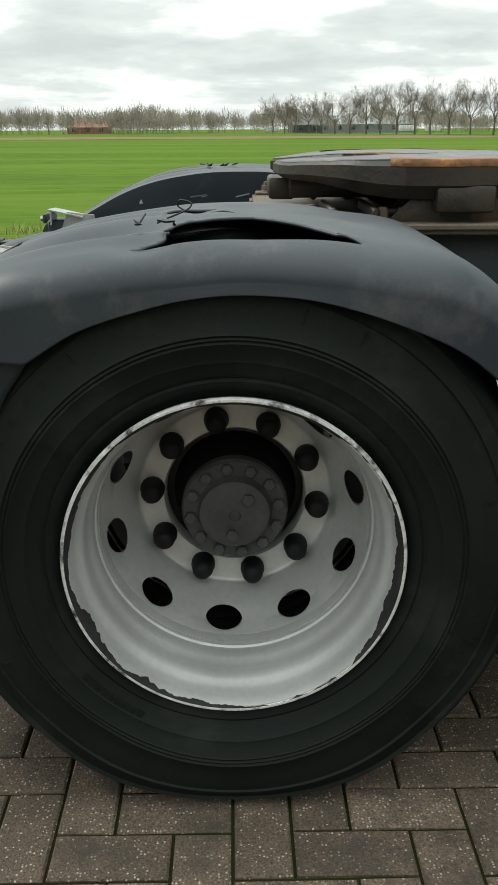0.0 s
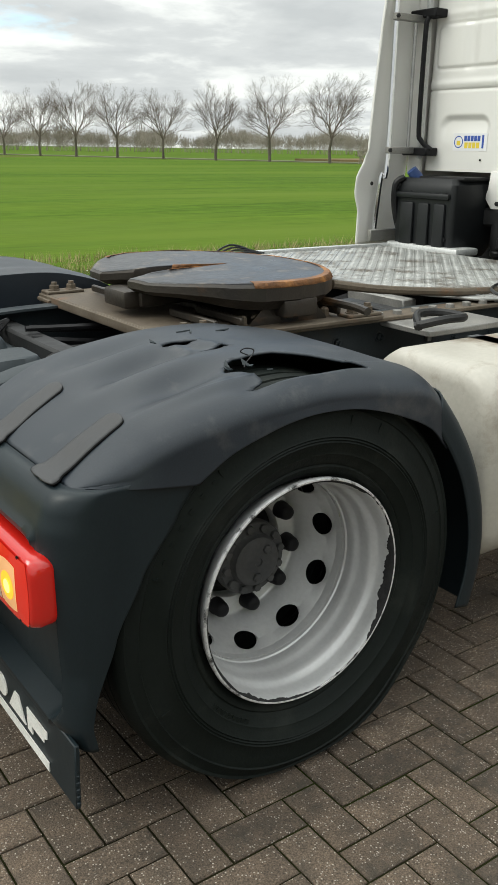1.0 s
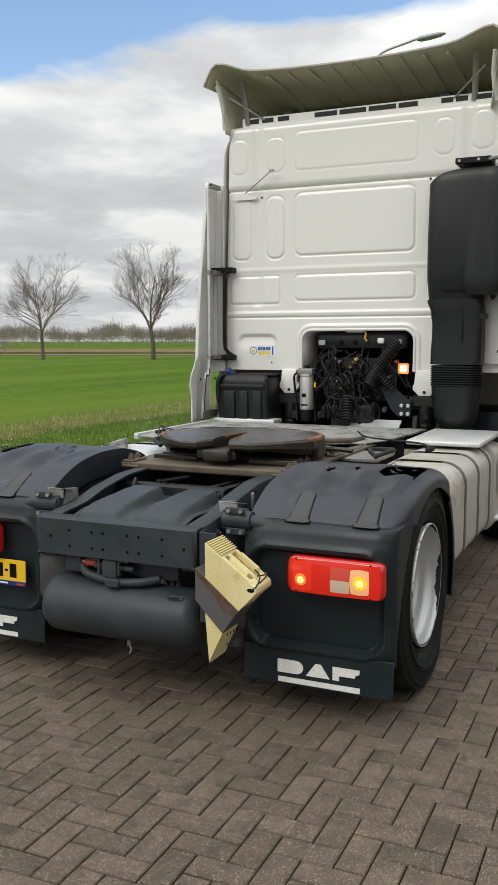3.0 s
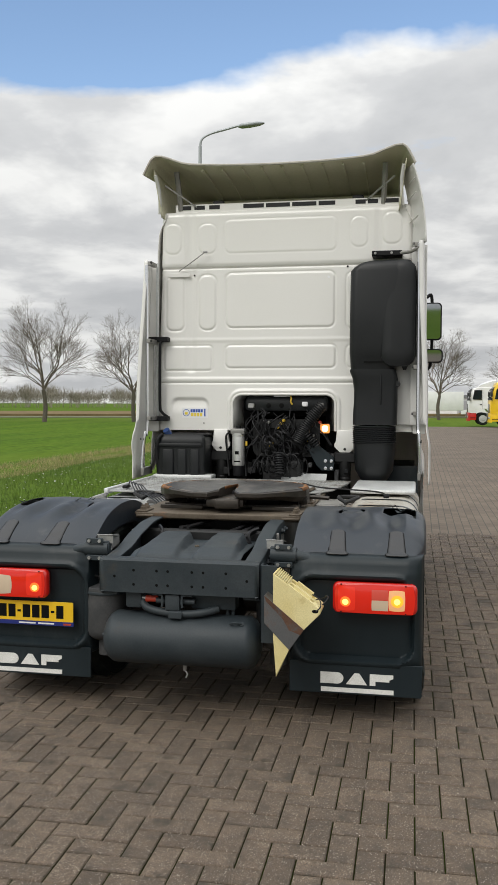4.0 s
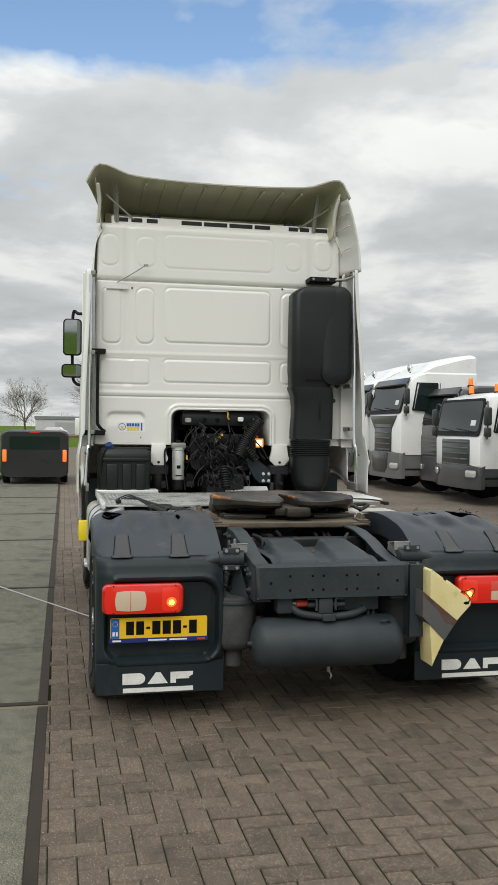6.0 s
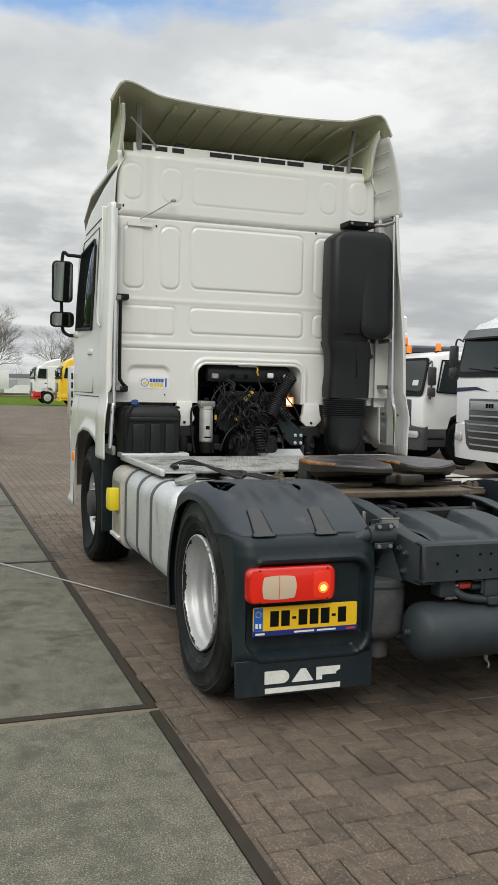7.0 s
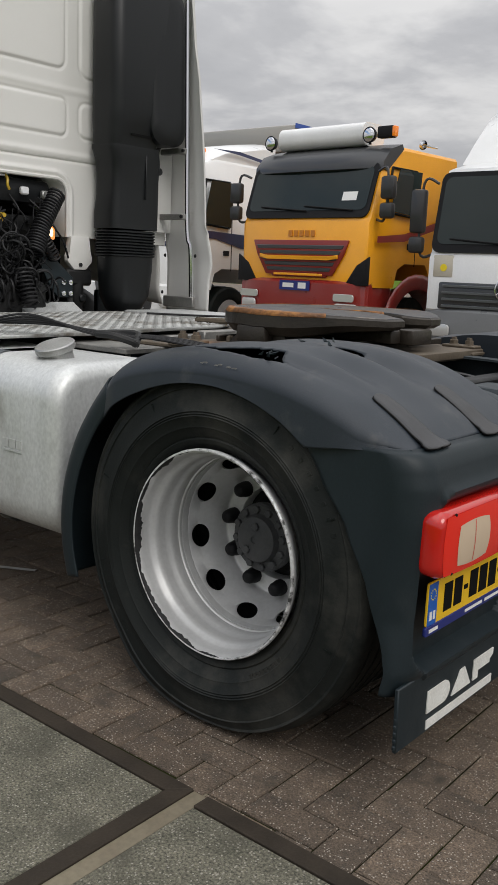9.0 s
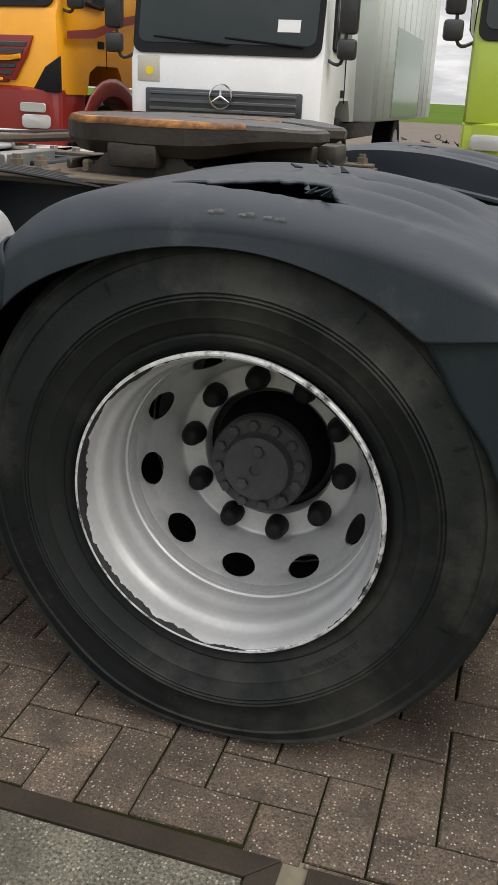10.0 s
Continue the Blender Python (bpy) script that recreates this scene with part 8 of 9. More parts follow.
        for k in range(5):
            z = 1.30 + 0.075 * k
            hw = 0.56 + 0.05 * k
            part("mesh_bar", prism([(-hw, z), (hw, z), (hw + 0.03, z + 0.052), (-hw - 0.03, z + 0.052)], 0.035, 0.052, f, 0.006, seg=1), paint("grille_dark", (0.03, 0.032, 0.035)), fr)
        part("cross_bar", prism([(-0.70, 1.475), (-0.55, 1.455), (0.55, 1.455), (0.70, 1.475), (0.70, 1.53), (0.55, 1.50), (-0.55, 1.50), (-0.70, 1.53)], 0.045, 0.08, f, 0.008), body, fr)
    if cfg.get("visor") == "tall":
        part("sun_visor", loft([[(px - 0.10 * (abs(yy) / w) ** 4, yy, pz) for px, pz in ((-lean + 0.0, zt - 0.06), (-lean + 0.10, zt - 0.03), (-lean + 0.09, zt + 0.06), (-lean - 0.06, top - 0.07), (-lean - 0.30, top + 0.012), (-lean - 0.34, top - 0.05))] for yy in [w * 0.985 * k / 8 for k in range(-8, 9)]]), paint("visor_dark", (0.02, 0.021, 0.023), 0.5), th, "deep black sun visor")
    elif cfg.get("visor", True):
        part("sun_visor", loft([[(px, yy, pz) for px, pz in ((-lean + 0.02, zt - 0.03), (-lean + 0.16 - 0.1 * (abs(yy) / w) ** 3, zt - 0.06), (-lean + 0.17 - 0.1 * (abs(yy) / w) ** 3, zt - 0.03), (-lean - 0.05, zt + 0.14))] for yy in [w * 0.98 * k / 6 for k in range(-6, 7)]]), paint("visor_dark", (0.03, 0.032, 0.035)), th, "dark sun visor")
    # chassis and what stands on it
    part("chassis", box(cfg.get("tail", -6.2), back + 0.3, -0.42, 0.42, 0.62, 0.88, 0.02, 1), DARK, th)
    if "spoiler" in cfg:
        z1, x1 = cfg["spoiler"]
        secs = []
        for yy in [w * 0.94 * k / 8 for k in range(-8, 9)]:
            drop = 0.16 * (abs(yy) / w) ** 5
            secs.append([(-lean - 0.42, yy, top - 0.03), (-lean - 0.75, yy, top + (z1 - top) * 0.50 - drop), (x1 + 0.35, yy, z1 - 0.05 - drop), (x1, yy, z1 - drop), (x1, yy, top - 0.03)])
        part("roof_fairing", loft(secs), body, th, sharp=35)
    if "body" in cfg:
        x0, x1, z0, z1, c = cfg["body"]
        bx = part("cargo_body", box(x1, x0, -1.25, 1.25, z0, z1, 0.03), paint(c[0], c[1], 0.45), th, "plain box body")
        for k in range(int((x0 - x1) / 0.6)):
            xx = x0 - 0.3 - 0.6 * k
            for s in (-1, 1):
                part("body_rib", box(xx - 0.02, xx + 0.02, s * 1.252 - 0.008, s * 1.252 + 0.008, z0 + 0.05, z1 - 0.05, 0.004, 1), paint(c[0], c[1], 0.45), bx)
    for kind, xx, yy in cfg.get("roof", ()):
        if kind == "beacon":
            bc = part("beacon", lathe([(0.07, 0), (0.07, 0.03), (0.062, 0.035), (0.058, 0.17), (0.05, 0.19), (0.01, 0.195)], Matrix.Translation((xx, yy, top)), 20, cap=True), ORANGE_LENS, th, "orange rotating beacon")
            part("beacon_base", lathe([(0.08, -0.03), (0.08, 0.015), (0.07, 0.02)], Matrix.Translation((xx, yy, top)), 16, cap=True), NUT, bc)
        else:
            mm = Matrix.Translation((xx, yy, top + 0.12)) @ X_AXIS
            sl = part("spot_lamp", lathe([(0.03, -0.10), (0.085, -0.06), (0.105, 0.0), (0.10, 0.012), (0.09, 0.006), (0.01, 0.012)], mm, 24, cap=True), NUT if cfg.get("dark_spots") else CHROME, th, "round spot lamp")
            part("spot_glass", lathe([(0.088, 0.008), (0.07, 0.018), (0.01, 0.024)], mm, 24, cap=True), CHROME, sl)
            part("spot_foot", rod((xx - 0.03, yy, top), (xx - 0.03, yy, top + 0.05), 0.02, 0.015, 8), NUT, sl)
    return th


def stripe(th, side, pts, material, off=1.224):
    """A flat painted band along the flank."""
    m = Matrix.Translation((0, side * off, 0)) @ Matrix.Rotation(radians(90), 4, "X")
    part("flank_stripe", prism(pts, -0.003, 0.003, m), material, th, smooth=False)


def build_parked():
    W = (0.72, 0.72, 0.71)
    # low white delivery truck with a box body
    a = parked_truck("white delivery truck with a box body and dark grille", 2.95, -7.0, dict(paint="white", colour=W, w=1.09, zb=0.86, sill=1.60, head=2.50, top=2.72, back=-1.75, lean=0.20, grille=(0.92, 1.24), gw=0.88, slats=4, spoiler=(3.55, -1.7),
                     body=(-2.1, -8.5, 0.95, 3.5, ("box_pale", (0.50, 0.53, 0.50))), low_paint="bumper_grey", low_colour=(0.16, 0.165, 0.17), visor=False, rear_axle=-5.6, tail=-8.4))
    part("emblem", lathe([(0.13, 0), (0.13, 0.02), (0.115, 0.022), (0.112, 0.01)], Matrix.Translation((0.06, 0.0, 1.18)) @ X_AXIS, 32), CHROME, a, "round bright emblem")
    for k in range(3):
        an = 2 * math.pi * k / 3
        part("emblem_ray", rod((0.075, 0, 1.18), (0.075, 0.115 * math.sin(an), 1.18 + 0.115 * math.cos(an)), 0.016, 0.004, 6), CHROME, a)
    part("side_flap", box(0.0, 0.012, -0.98, -0.72, 1.30, 1.56, 0.01), paint("flap_beige", (0.48, 0.44, 0.36)), a)
    part("round_mark", lathe([(0.045, 0), (0.045, 0.002)], Matrix.Translation((0.013, -0.84, 1.41)) @ X_AXIS, 20, cap=True), SAFETY, a, smooth=False)
    # green sheet laid on the box flank: a reflection drawn as colour
    part("rear_panel_green", box(-6.4, -3.6, 1.262, 1.266, 1.0, 2.15), paint("reflect_green", (0.12, 0.20, 0.11), 0.3), a)
    # orange and red heavy truck with lamps on the roof
    b = parked_truck("orange heavy truck with dark red bumper and roof lamps", 6.05, -7.1, dict(turn=-4, paint="orange", colour=(0.80, 0.345, 0.008), trap=True, w=1.15, zb=1.12, sill=2.02, head=2.68, top=2.98, back=-2.05, lean=0.24, grille=(1.22, 1.30), gw=0.5, slats=1, grille_paint="dark_red",
                     grille_colour=(0.16, 0.014, 0.010), slat_paint="orange", slat_colour=(0.80, 0.345, 0.008), low_paint="dark_red", low_colour=(0.22, 0.016, 0.012), visor="tall", dark_spots=True, roof=(("spot", -0.36, -0.98), ("spot", -0.36, 0.78)), lamp_z=0.82))
    part("roof_box", loft([[(x, y, z) for x, z in rounded(0.5, 0.30, 0.12, 5, -0.62, 3.14)] for y in (-0.84, 0.66)]), paint("white", W), b, "white roof light box")
    part("light_bar", box(-0.48, -0.36, 0.90, 1.15, 3.05, 3.20, 0.02), NUT, b)
    part("side_orange", box(-0.44, -0.36, 1.14, 1.19, 3.06, 3.19, 0.01), ORANGE_LENS, b)
    horn = part("air_horn", lathe([(0.012, -0.30), (0.02, -0.02), (0.06, 0.05), (0.065, 0.06)], Matrix.Translation((-1.3, 1.05, 3.06)) @ X_AXIS, 18), CHROME, b)
    part("blue_plate", box(0.10, 0.115, -0.26, 0.28, 1.04, 1.17), BAR_NAVY, b)
    bars(b, INK_W, [(-0.2, 0.0, -0.03, 0.03), (0.08, 0.22, -0.04, 0.04)], Matrix.Translation((0.1155, 0.0, 1.105)) @ Matrix(((0, 0, 1, 0), (1, 0, 0, 0), (0, 1, 0, 0), (0, 0, 0, 1))), "print_bar", 0.001)
    bars(b, paint("orange_dark", (0.50, 0.17, 0.008)), [(-0.24 + k * 0.1, -0.17 + k * 0.1, -0.03, 0.05) for k in range(5)], Matrix.Translation((0.008, 0.02, 1.80)) @ Matrix(((0, 0, 1, 0), (1, 0, 0, 0), (0, 1, 0, 0), (0, 0, 0, 1))), "raised_bar", 0.012)
    for s in (-1, 1):
        m = Matrix(((0, 0, 1, 0), (1, 0, 0, 0), (0, 1, 0, 0), (0, 0, 0, 1)))
        part("lamp_pod", prism([(s * 0.80, 1.14), (s * 1.18, 1.14), (s * 1.18, 1.52), (s * 0.98, 1.40)], 0.0, 0.03, Matrix.Translation((-0.02, 0, 0)) @ m, 0.008), NUT, b)
        part("fog_lamp", prism(rounded(0.34, 0.10, 0.03, 4, s * 0.86, 0.97), 0, 0.02, Matrix.Translation((0.085, 0, 0)) @ m, 0.004, seg=1), HEADLAMP, b)
    part("wheel_fairing", loft([[(-1.10 + r * math.cos(radians(t)), y, 0.5 + r * math.sin(radians(t))) for t in range(0, 181, 12)] for y, r in ((0.9, 0.62), (1.23, 0.62), (1.25, 0.75), (1.22, 0.82))], closed=False), paint("dark_red", (0.19, 0.014, 0.010)), b, solid=0.01)
    stripe(b, 1, [(-0.1, 1.78), (-0.7, 1.84), (-1.4, 2.02), (-2.0, 2.12), (-2.0, 2.02), (-1.4, 1.92), (-0.7, 1.74), (-0.1, 1.70)], paint("dark_red", (0.19, 0.014, 0.010)), off=1.214)
    # tall white truck with a blue band and beacons
    c = parked_truck("tall white truck with a dark blue flank band and orange beacons", 9.4, -7.0, dict(paint="white", colour=W, w=1.24, zb=0.95, sill=1.87, head=2.63, top=2.97, back=-2.25, lean=0.20, grille=(0.70, 1.46), gw=0.70, slats=6, slat_paint="slat_silver", slat_colour=(0.30, 0.31, 0.32),
                     spoiler=(3.40, -2.2), roof=(("beacon", -0.85, 0.75), ("beacon", -0.85, -0.70), ("spot", -0.45, -0.35), ("spot", -0.45, 0.45)), lamp_z=0.74))
    part("emblem_bar", box(0.03, 0.06, -0.62, 0.62, 1.25, 1.42, 0.02), paint("slat_silver", (0.30, 0.31, 0.32)), c)
    fm = Matrix(((0, 0, 1, 0), (1, 0, 0, 0), (0, 1, 0, 0), (0, 0, 0, 1)))
    lg = part("lower_grille", prism([(-0.50, 0.52), (0.50, 0.52), (0.62, 0.62), (0.70, 1.06), (-0.70, 1.06), (-0.62, 0.62)], 0.085, 0.125, fm, 0.012), paint("grille_dark", (0.03, 0.032, 0.035)), c, "black lower grille with bright slats")
    for k in range(4):
        z = 0.60 + 0.125 * k
        part("slat", prism([(-0.50 - 0.035 * k, z + 0.04), (-0.46 - 0.035 * k, z), (0.46 + 0.035 * k, z), (0.50 + 0.035 * k, z + 0.04), (0.44 + 0.035 * k, z + 0.026), (-0.44 - 0.035 * k, z + 0.026)], 0.12, 0.14, fm, 0.004, seg=1), paint("slat_silver", (0.30, 0.31, 0.32)), lg)
    for s in (-1, 1):
        part("blue_flash", prism([(s * 1.16, 1.66), (s * 0.5, 1.68), (s * 0.12, 1.60), (s * 0.5, 1.62), (s * 1.16, 1.58)], 0.004, 0.014, fm), paint("band_navy", (0.015, 0.02, 0.075)), c, smooth=False)
    bars(c, INK, [(-0.12, -0.05, -0.04, 0.04), (-0.035, 0.035, -0.04, 0.04), (0.05, 0.12, -0.04, 0.04)], Matrix.Translation((0.061, 0, 1.335)) @ Matrix(((0, 0, 1, 0), (1, 0, 0, 0), (0, 1, 0, 0), (0, 0, 0, 1))), "logo_bar", 0.002)
    navy = paint("band_navy", (0.015, 0.02, 0.075))
    stripe(c, 1, [(0.0, 1.76), (-0.5, 1.86), (-1.2, 1.84), (-2.2, 1.80), (-2.2, 1.62), (-1.3, 1.62), (-0.7, 1.74)], navy, off=1.244)
    stripe(c, 1, [(-0.6, 3.10), (-1.2, 3.12), (-2.2, 3.02), (-2.2, 2.97), (-1.2, 3.07)], navy, off=1.232)
    part("blue_tarp", box(-7.5, -2.6, -1.26, 1.26, 3.3, 3.75, 0.05), paint("tarp_grey", (0.30, 0.29, 0.27), 0.7), c, "rolled grey tarpaulin body")
    part("tarp_trim", box(-7.5, -2.6, 1.255, 1.27, 3.68, 3.76), LOGO_B, c)
    # low white truck with a dark grille
    d = parked_truck("white construction truck with dark grille and beacons", 13.3, -7.2, dict(paint="white", colour=W, w=1.15, zb=0.78, sill=1.48, head=2.24, top=2.44, back=-1.9, lean=0.18, grille=(0.66, 1.40), gw=0.70, slats=6, visor=False, low_paint="bumper_dark", low_colour=(0.045, 0.047, 0.05),
                     roof=(("beacon", -0.7, 0.55), ("beacon", -0.7, -0.72)), lamp_z=0.66))
    e = parked_truck("dark grey truck with a beacon", 15.4, -7.6, dict(paint="anthracite", colour=(0.045, 0.048, 0.055), w=0.95, zb=0.9, sill=1.75, head=2.5, top=2.68, back=-1.9, roof=(("beacon", -0.7, 0.5),), low_paint="bumper_dark", low_colour=(0.045, 0.047, 0.05)))
    grey = (0.12, 0.12, 0.12)
    rest = [("white truck with grey nose and spot lamps", 17.4, "white", W, grey, 2.02, 2.8, 3.1, 3.6, (("spot", -0.5, 0.5),)),
            ("white truck with black nose, grille and roof lamps", 20.15, "white", W, (0.05, 0.05, 0.052), 1.95, 2.75, 3.1, 3.6, (("spot", -0.5, 0.5), ("spot", -0.5, -0.4))),
            ("bright blue truck with a white roof fairing", 22.8, "blue", (0.012, 0.15, 0.56), (0.012, 0.15, 0.56), 1.8, 2.6, 2.85, 3.3, ()),
            ("white truck with dark green bumper", 25.3, "white", W, (0.02, 0.06, 0.045), 1.8, 2.6, 2.85, 3.4, ()),
            ("white truck in the row", 29.2, "white", W, W, 1.8, 2.6, 2.85, 3.5, ()),
            ("white truck with beacons and dark bumper", 32.0, "white", W, (0.05, 0.05, 0.052), 1.95, 2.75, 3.0, 3.2, (("beacon", -0.7, 0.5), ("beacon", -0.7, -0.5))),
            ("white truck with dark visor", 35.2, "white", W, W, 1.95, 2.75, 3.0, 3.4, ()),
            ("bright red truck among white ones", 40.9, "red", (0.50, 0.016, 0.014), (0.50, 0.016, 0.014), 1.95, 2.7, 2.95, 3.5, ()),
            ("tall white truck with dark bumper", 46.8, "white", W, (0.10, 0.11, 0.12), 1.95, 2.75, 3.2, 3.7, ()),
            ("white truck with dark grille", 50.2, "white", W, W, 1.95, 2.75, 3.0, 3.4, ()),
            ("white truck near the row's end", 54.0, "white", W, W, 1.95, 2.75, 3.0, 3.4, ()),
            ("yellow truck with a tall roof", 62.0, "yellow", (0.78, 0.50, 0.012), (0.78, 0.50, 0.012), 1.95, 2.75, 3.3, 3.7, ()),
            ("white truck with a red lower cab", 68.0, "white", W, (0.50, 0.016, 0.014), 1.95, 2.75, 3.0, 3.6, ())]
    for lab, x, nm, col, lowc, sill, head, top, sp, roof in rest:
        cfg = dict(paint=nm, colour=col, sill=sill, head=head, top=top, back=-2.1, low_paint="low_" + str(int(x)), low_colour=lowc, roof=roof, slats=5, gw=0.62)
        if sp:
            cfg["spoiler"] = (sp, -2.1)
        rt = parked_truck(lab, x, {62.0: -6.2, 68.0: -5.0}.get(x, -7.0), cfg)
        fm = Matrix(((0, 0, 1, 0), (1, 0, 0, 0), (0, 1, 0, 0), (0, 0, 0, 1)))
        part("lower_grille", prism([(-0.42, 0.46), (0.42, 0.46), (0.55, 0.60), (0.55, 1.0), (-0.55, 1.0), (-0.55, 0.60)], 0.085, 0.125, fm, 0.012), paint("grille_dark", (0.03, 0.032, 0.035)), rt, "black lower grille")
        if "nose" in lab:
            part("nose_panel", prism([(-0.62, 1.60), (0.62, 1.60), (1.02, 1.96), (-1.02, 1.96)], 0.012, 0.03, fm, 0.006), paint("nose_dark", (0.05, 0.05, 0.052)), rt, "dark grey nose panel")
    # lime truck
    f = parked_truck("lime green truck with a white round mark", -0.78, -7.2, dict(paint="lime", colour=(0.33, 0.42, 0.03), w=1.22, zb=1.0, sill=1.82, head=2.7, top=3.1, back=-2.1, lean=0.20, grille=(1.1, 1.5), gw=0.55, slats=3, low_paint="lime", low_colour=(0.33, 0.42, 0.03), lamp_z=0.86))
    part("round_badge", lathe([(0.13, 0), (0.13, 0.003), (0.10, 0.003), (0.10, 0)], Matrix.Translation((0.016, 0.72, 1.58)) @ X_AXIS, 28), INK_W, f, smooth=False)
    part("white_body", box(-7.5, -2.5, -1.25, 1.25, 1.1, 2.6, 0.03), paint("skip_white", (0.55, 0.54, 0.50)), f)
    # bodies behind the far row
    for x, w, h, c in ((24.0, 7.0, 3.0, ("container_white", (0.60, 0.60, 0.58))),):
        t = thing("box_trailer", "tall box trailer parked behind the trucks", "trailer", pose(x, -14.0, 0))
        part("box", box(-w / 2, w / 2, -1.5, 1.5, 1.0, h, 0.04), paint(c[0], c[1], 0.5), t)
        for k in (-1, 1):
            truck_tyre(t, k * w * 0.3, 1.25)
            truck_tyre(t, k * w * 0.3, -1.25)
    # red step ladder
    lad = thing("step_ladder", "red folding step ladder standing on the paving", "ladder", pose(22.35, -4.68, 0, 0, 0, 80) @ Matrix.Diagonal((0.55, 0.55, 0.55, 1)))
    redm = paint("ladder_red", (0.50, 0.03, 0.02))
    for s in (-1, 1):
        part("stile", tube([(0.45, s * 0.32, 0), (0.0, s * 0.22, 1.7)], 0.025, 6, 1), redm, lad)
        part("stile", tube([(-0.45, s * 0.32, 0), (0.0, s * 0.22, 1.7)], 0.025, 6, 1), redm, lad)
    for k in range(6):
        t = (k + 1) / 7
        part("tread", box(0.45 * (1 - t) - 0.05, 0.45 * (1 - t) + 0.05, -0.30 + 0.08 * t, 0.30 - 0.08 * t, 1.7 * t - 0.012, 1.7 * t + 0.012, 0.004, 1), redm, lad)
    # dark car standing beyond the truck
    v = thing("car", "dark car seen from behind with lit tail lamps", "car", pose(19.4, 2.19, 0) @ Matrix.Diagonal((0.85, 0.92, 0.72, 1)))
    vm = paint("van_black", (0.012, 0.012, 0.014))
    secs = [[(x, y * s, 0.3 + (z - 0.3) * t) for y, z in rounded(1.95, 1.75, 0.22, 5, 0, 1.15)] for x, s, t in ((0, 0.95, 0.97), (0.06, 1, 1), (3.6, 1, 1), (4.3, 0.95, 0.66), (4.9, 0.9, 0.5))]
    part("body", loft(secs), vm, v)
    part("rear_window", prism(rounded(1.45, 0.5, 0.08, 4), 0, 0.01, Matrix.Translation((0.0, 0, 1.55)) @ REAR_FACE), GLASS, v)
    for s in (-1, 1):
        part("tail_lamp", box(-0.01, 0.06, s * 0.86 - 0.06, s * 0.86 + 0.06, 0.85, 1.30, 0.02), RED_LIT, v)
        for x in (0.9, 3.9):
            w = part("wheel", lathe([(0.2, -0.2), (0.31, -0.2), (0.33, -0.17), (0.33, -0.03), (0.3, 0), (0.2, 0)], Matrix.Translation((x, s * 0.95, 0.33)) @ Matrix.Rotation(radians(-90 * s), 4, "X"), 24, cap=True), RUBBER, v)
    part("roof_lamp", box(-0.01, 0.03, -0.15, 0.15, 1.93, 1.97), RED_LENS, v)


build_parked()


# ---- street furniture ----
def lamp_post():
    lp = thing("street_lamp", "tall grey street lamp with a curved arm and a green box", "street lamp", pose(21.4, 5.4, 0))
    part("pole", rod((0, 0, -0.1), (0, 0, 9.45), 0.095, 0.05, 16), GALV, lp)
    part("arm", tube([(0, 0, 9.4), (0.0, -0.05, 9.65), (0.05, -0.30, 9.82), (0.10, -0.8, 9.95), (0.12, -1.25, 10.06)], 0.035, 8), GALV, lp)
    part("lamp_head", loft([[(0.12 + a * s, y, 10.02 - 0.08 * y - 0.1 + b * s) for a, b in rounded(0.26, 0.12, 0.05, 4)] for y, s in ((-1.15, 0.4), (-1.25, 0.9), (-1.5, 1.0), (-1.8, 0.8), (-1.95, 0.3))]), GALV, lp)
    part("green_box", box(-0.12, 0.14, -0.30, -0.08, 8.05, 8.65, 0.02), BOXGREEN, lp)
    part("clip", tube([(0, -0.1, 8.0), (0, -0.25, 7.92), (0.05, -0.15, 7.9)], 0.015, 6), GALV, lp)
    ub = thing("utility_box", "pale grey utility box on the verge", "utility box", pose(24.3, 4.86, 0))
    part("cabinet", box(-0.16, 0.16, -0.17, 0.17, -0.1, 0.98, 0.015), CREAM, ub)
    part("lid", box(-0.19, 0.19, -0.20, 0.20, 0.97, 1.02, 0.012), CREAM, ub)
    far = thing("street_lamp", "street lamp far down the yard", "street lamp", pose(62.0, -11.2, 0))
    part("pole", rod((0, 0, -0.1), (0, 0, 6.6), 0.09, 0.05, 12), GALV, far)
    part("lamp_head", box(-0.4, 0.3, -0.12, 0.12, 6.6, 6.72, 0.03), GALV, far)


lamp_post()


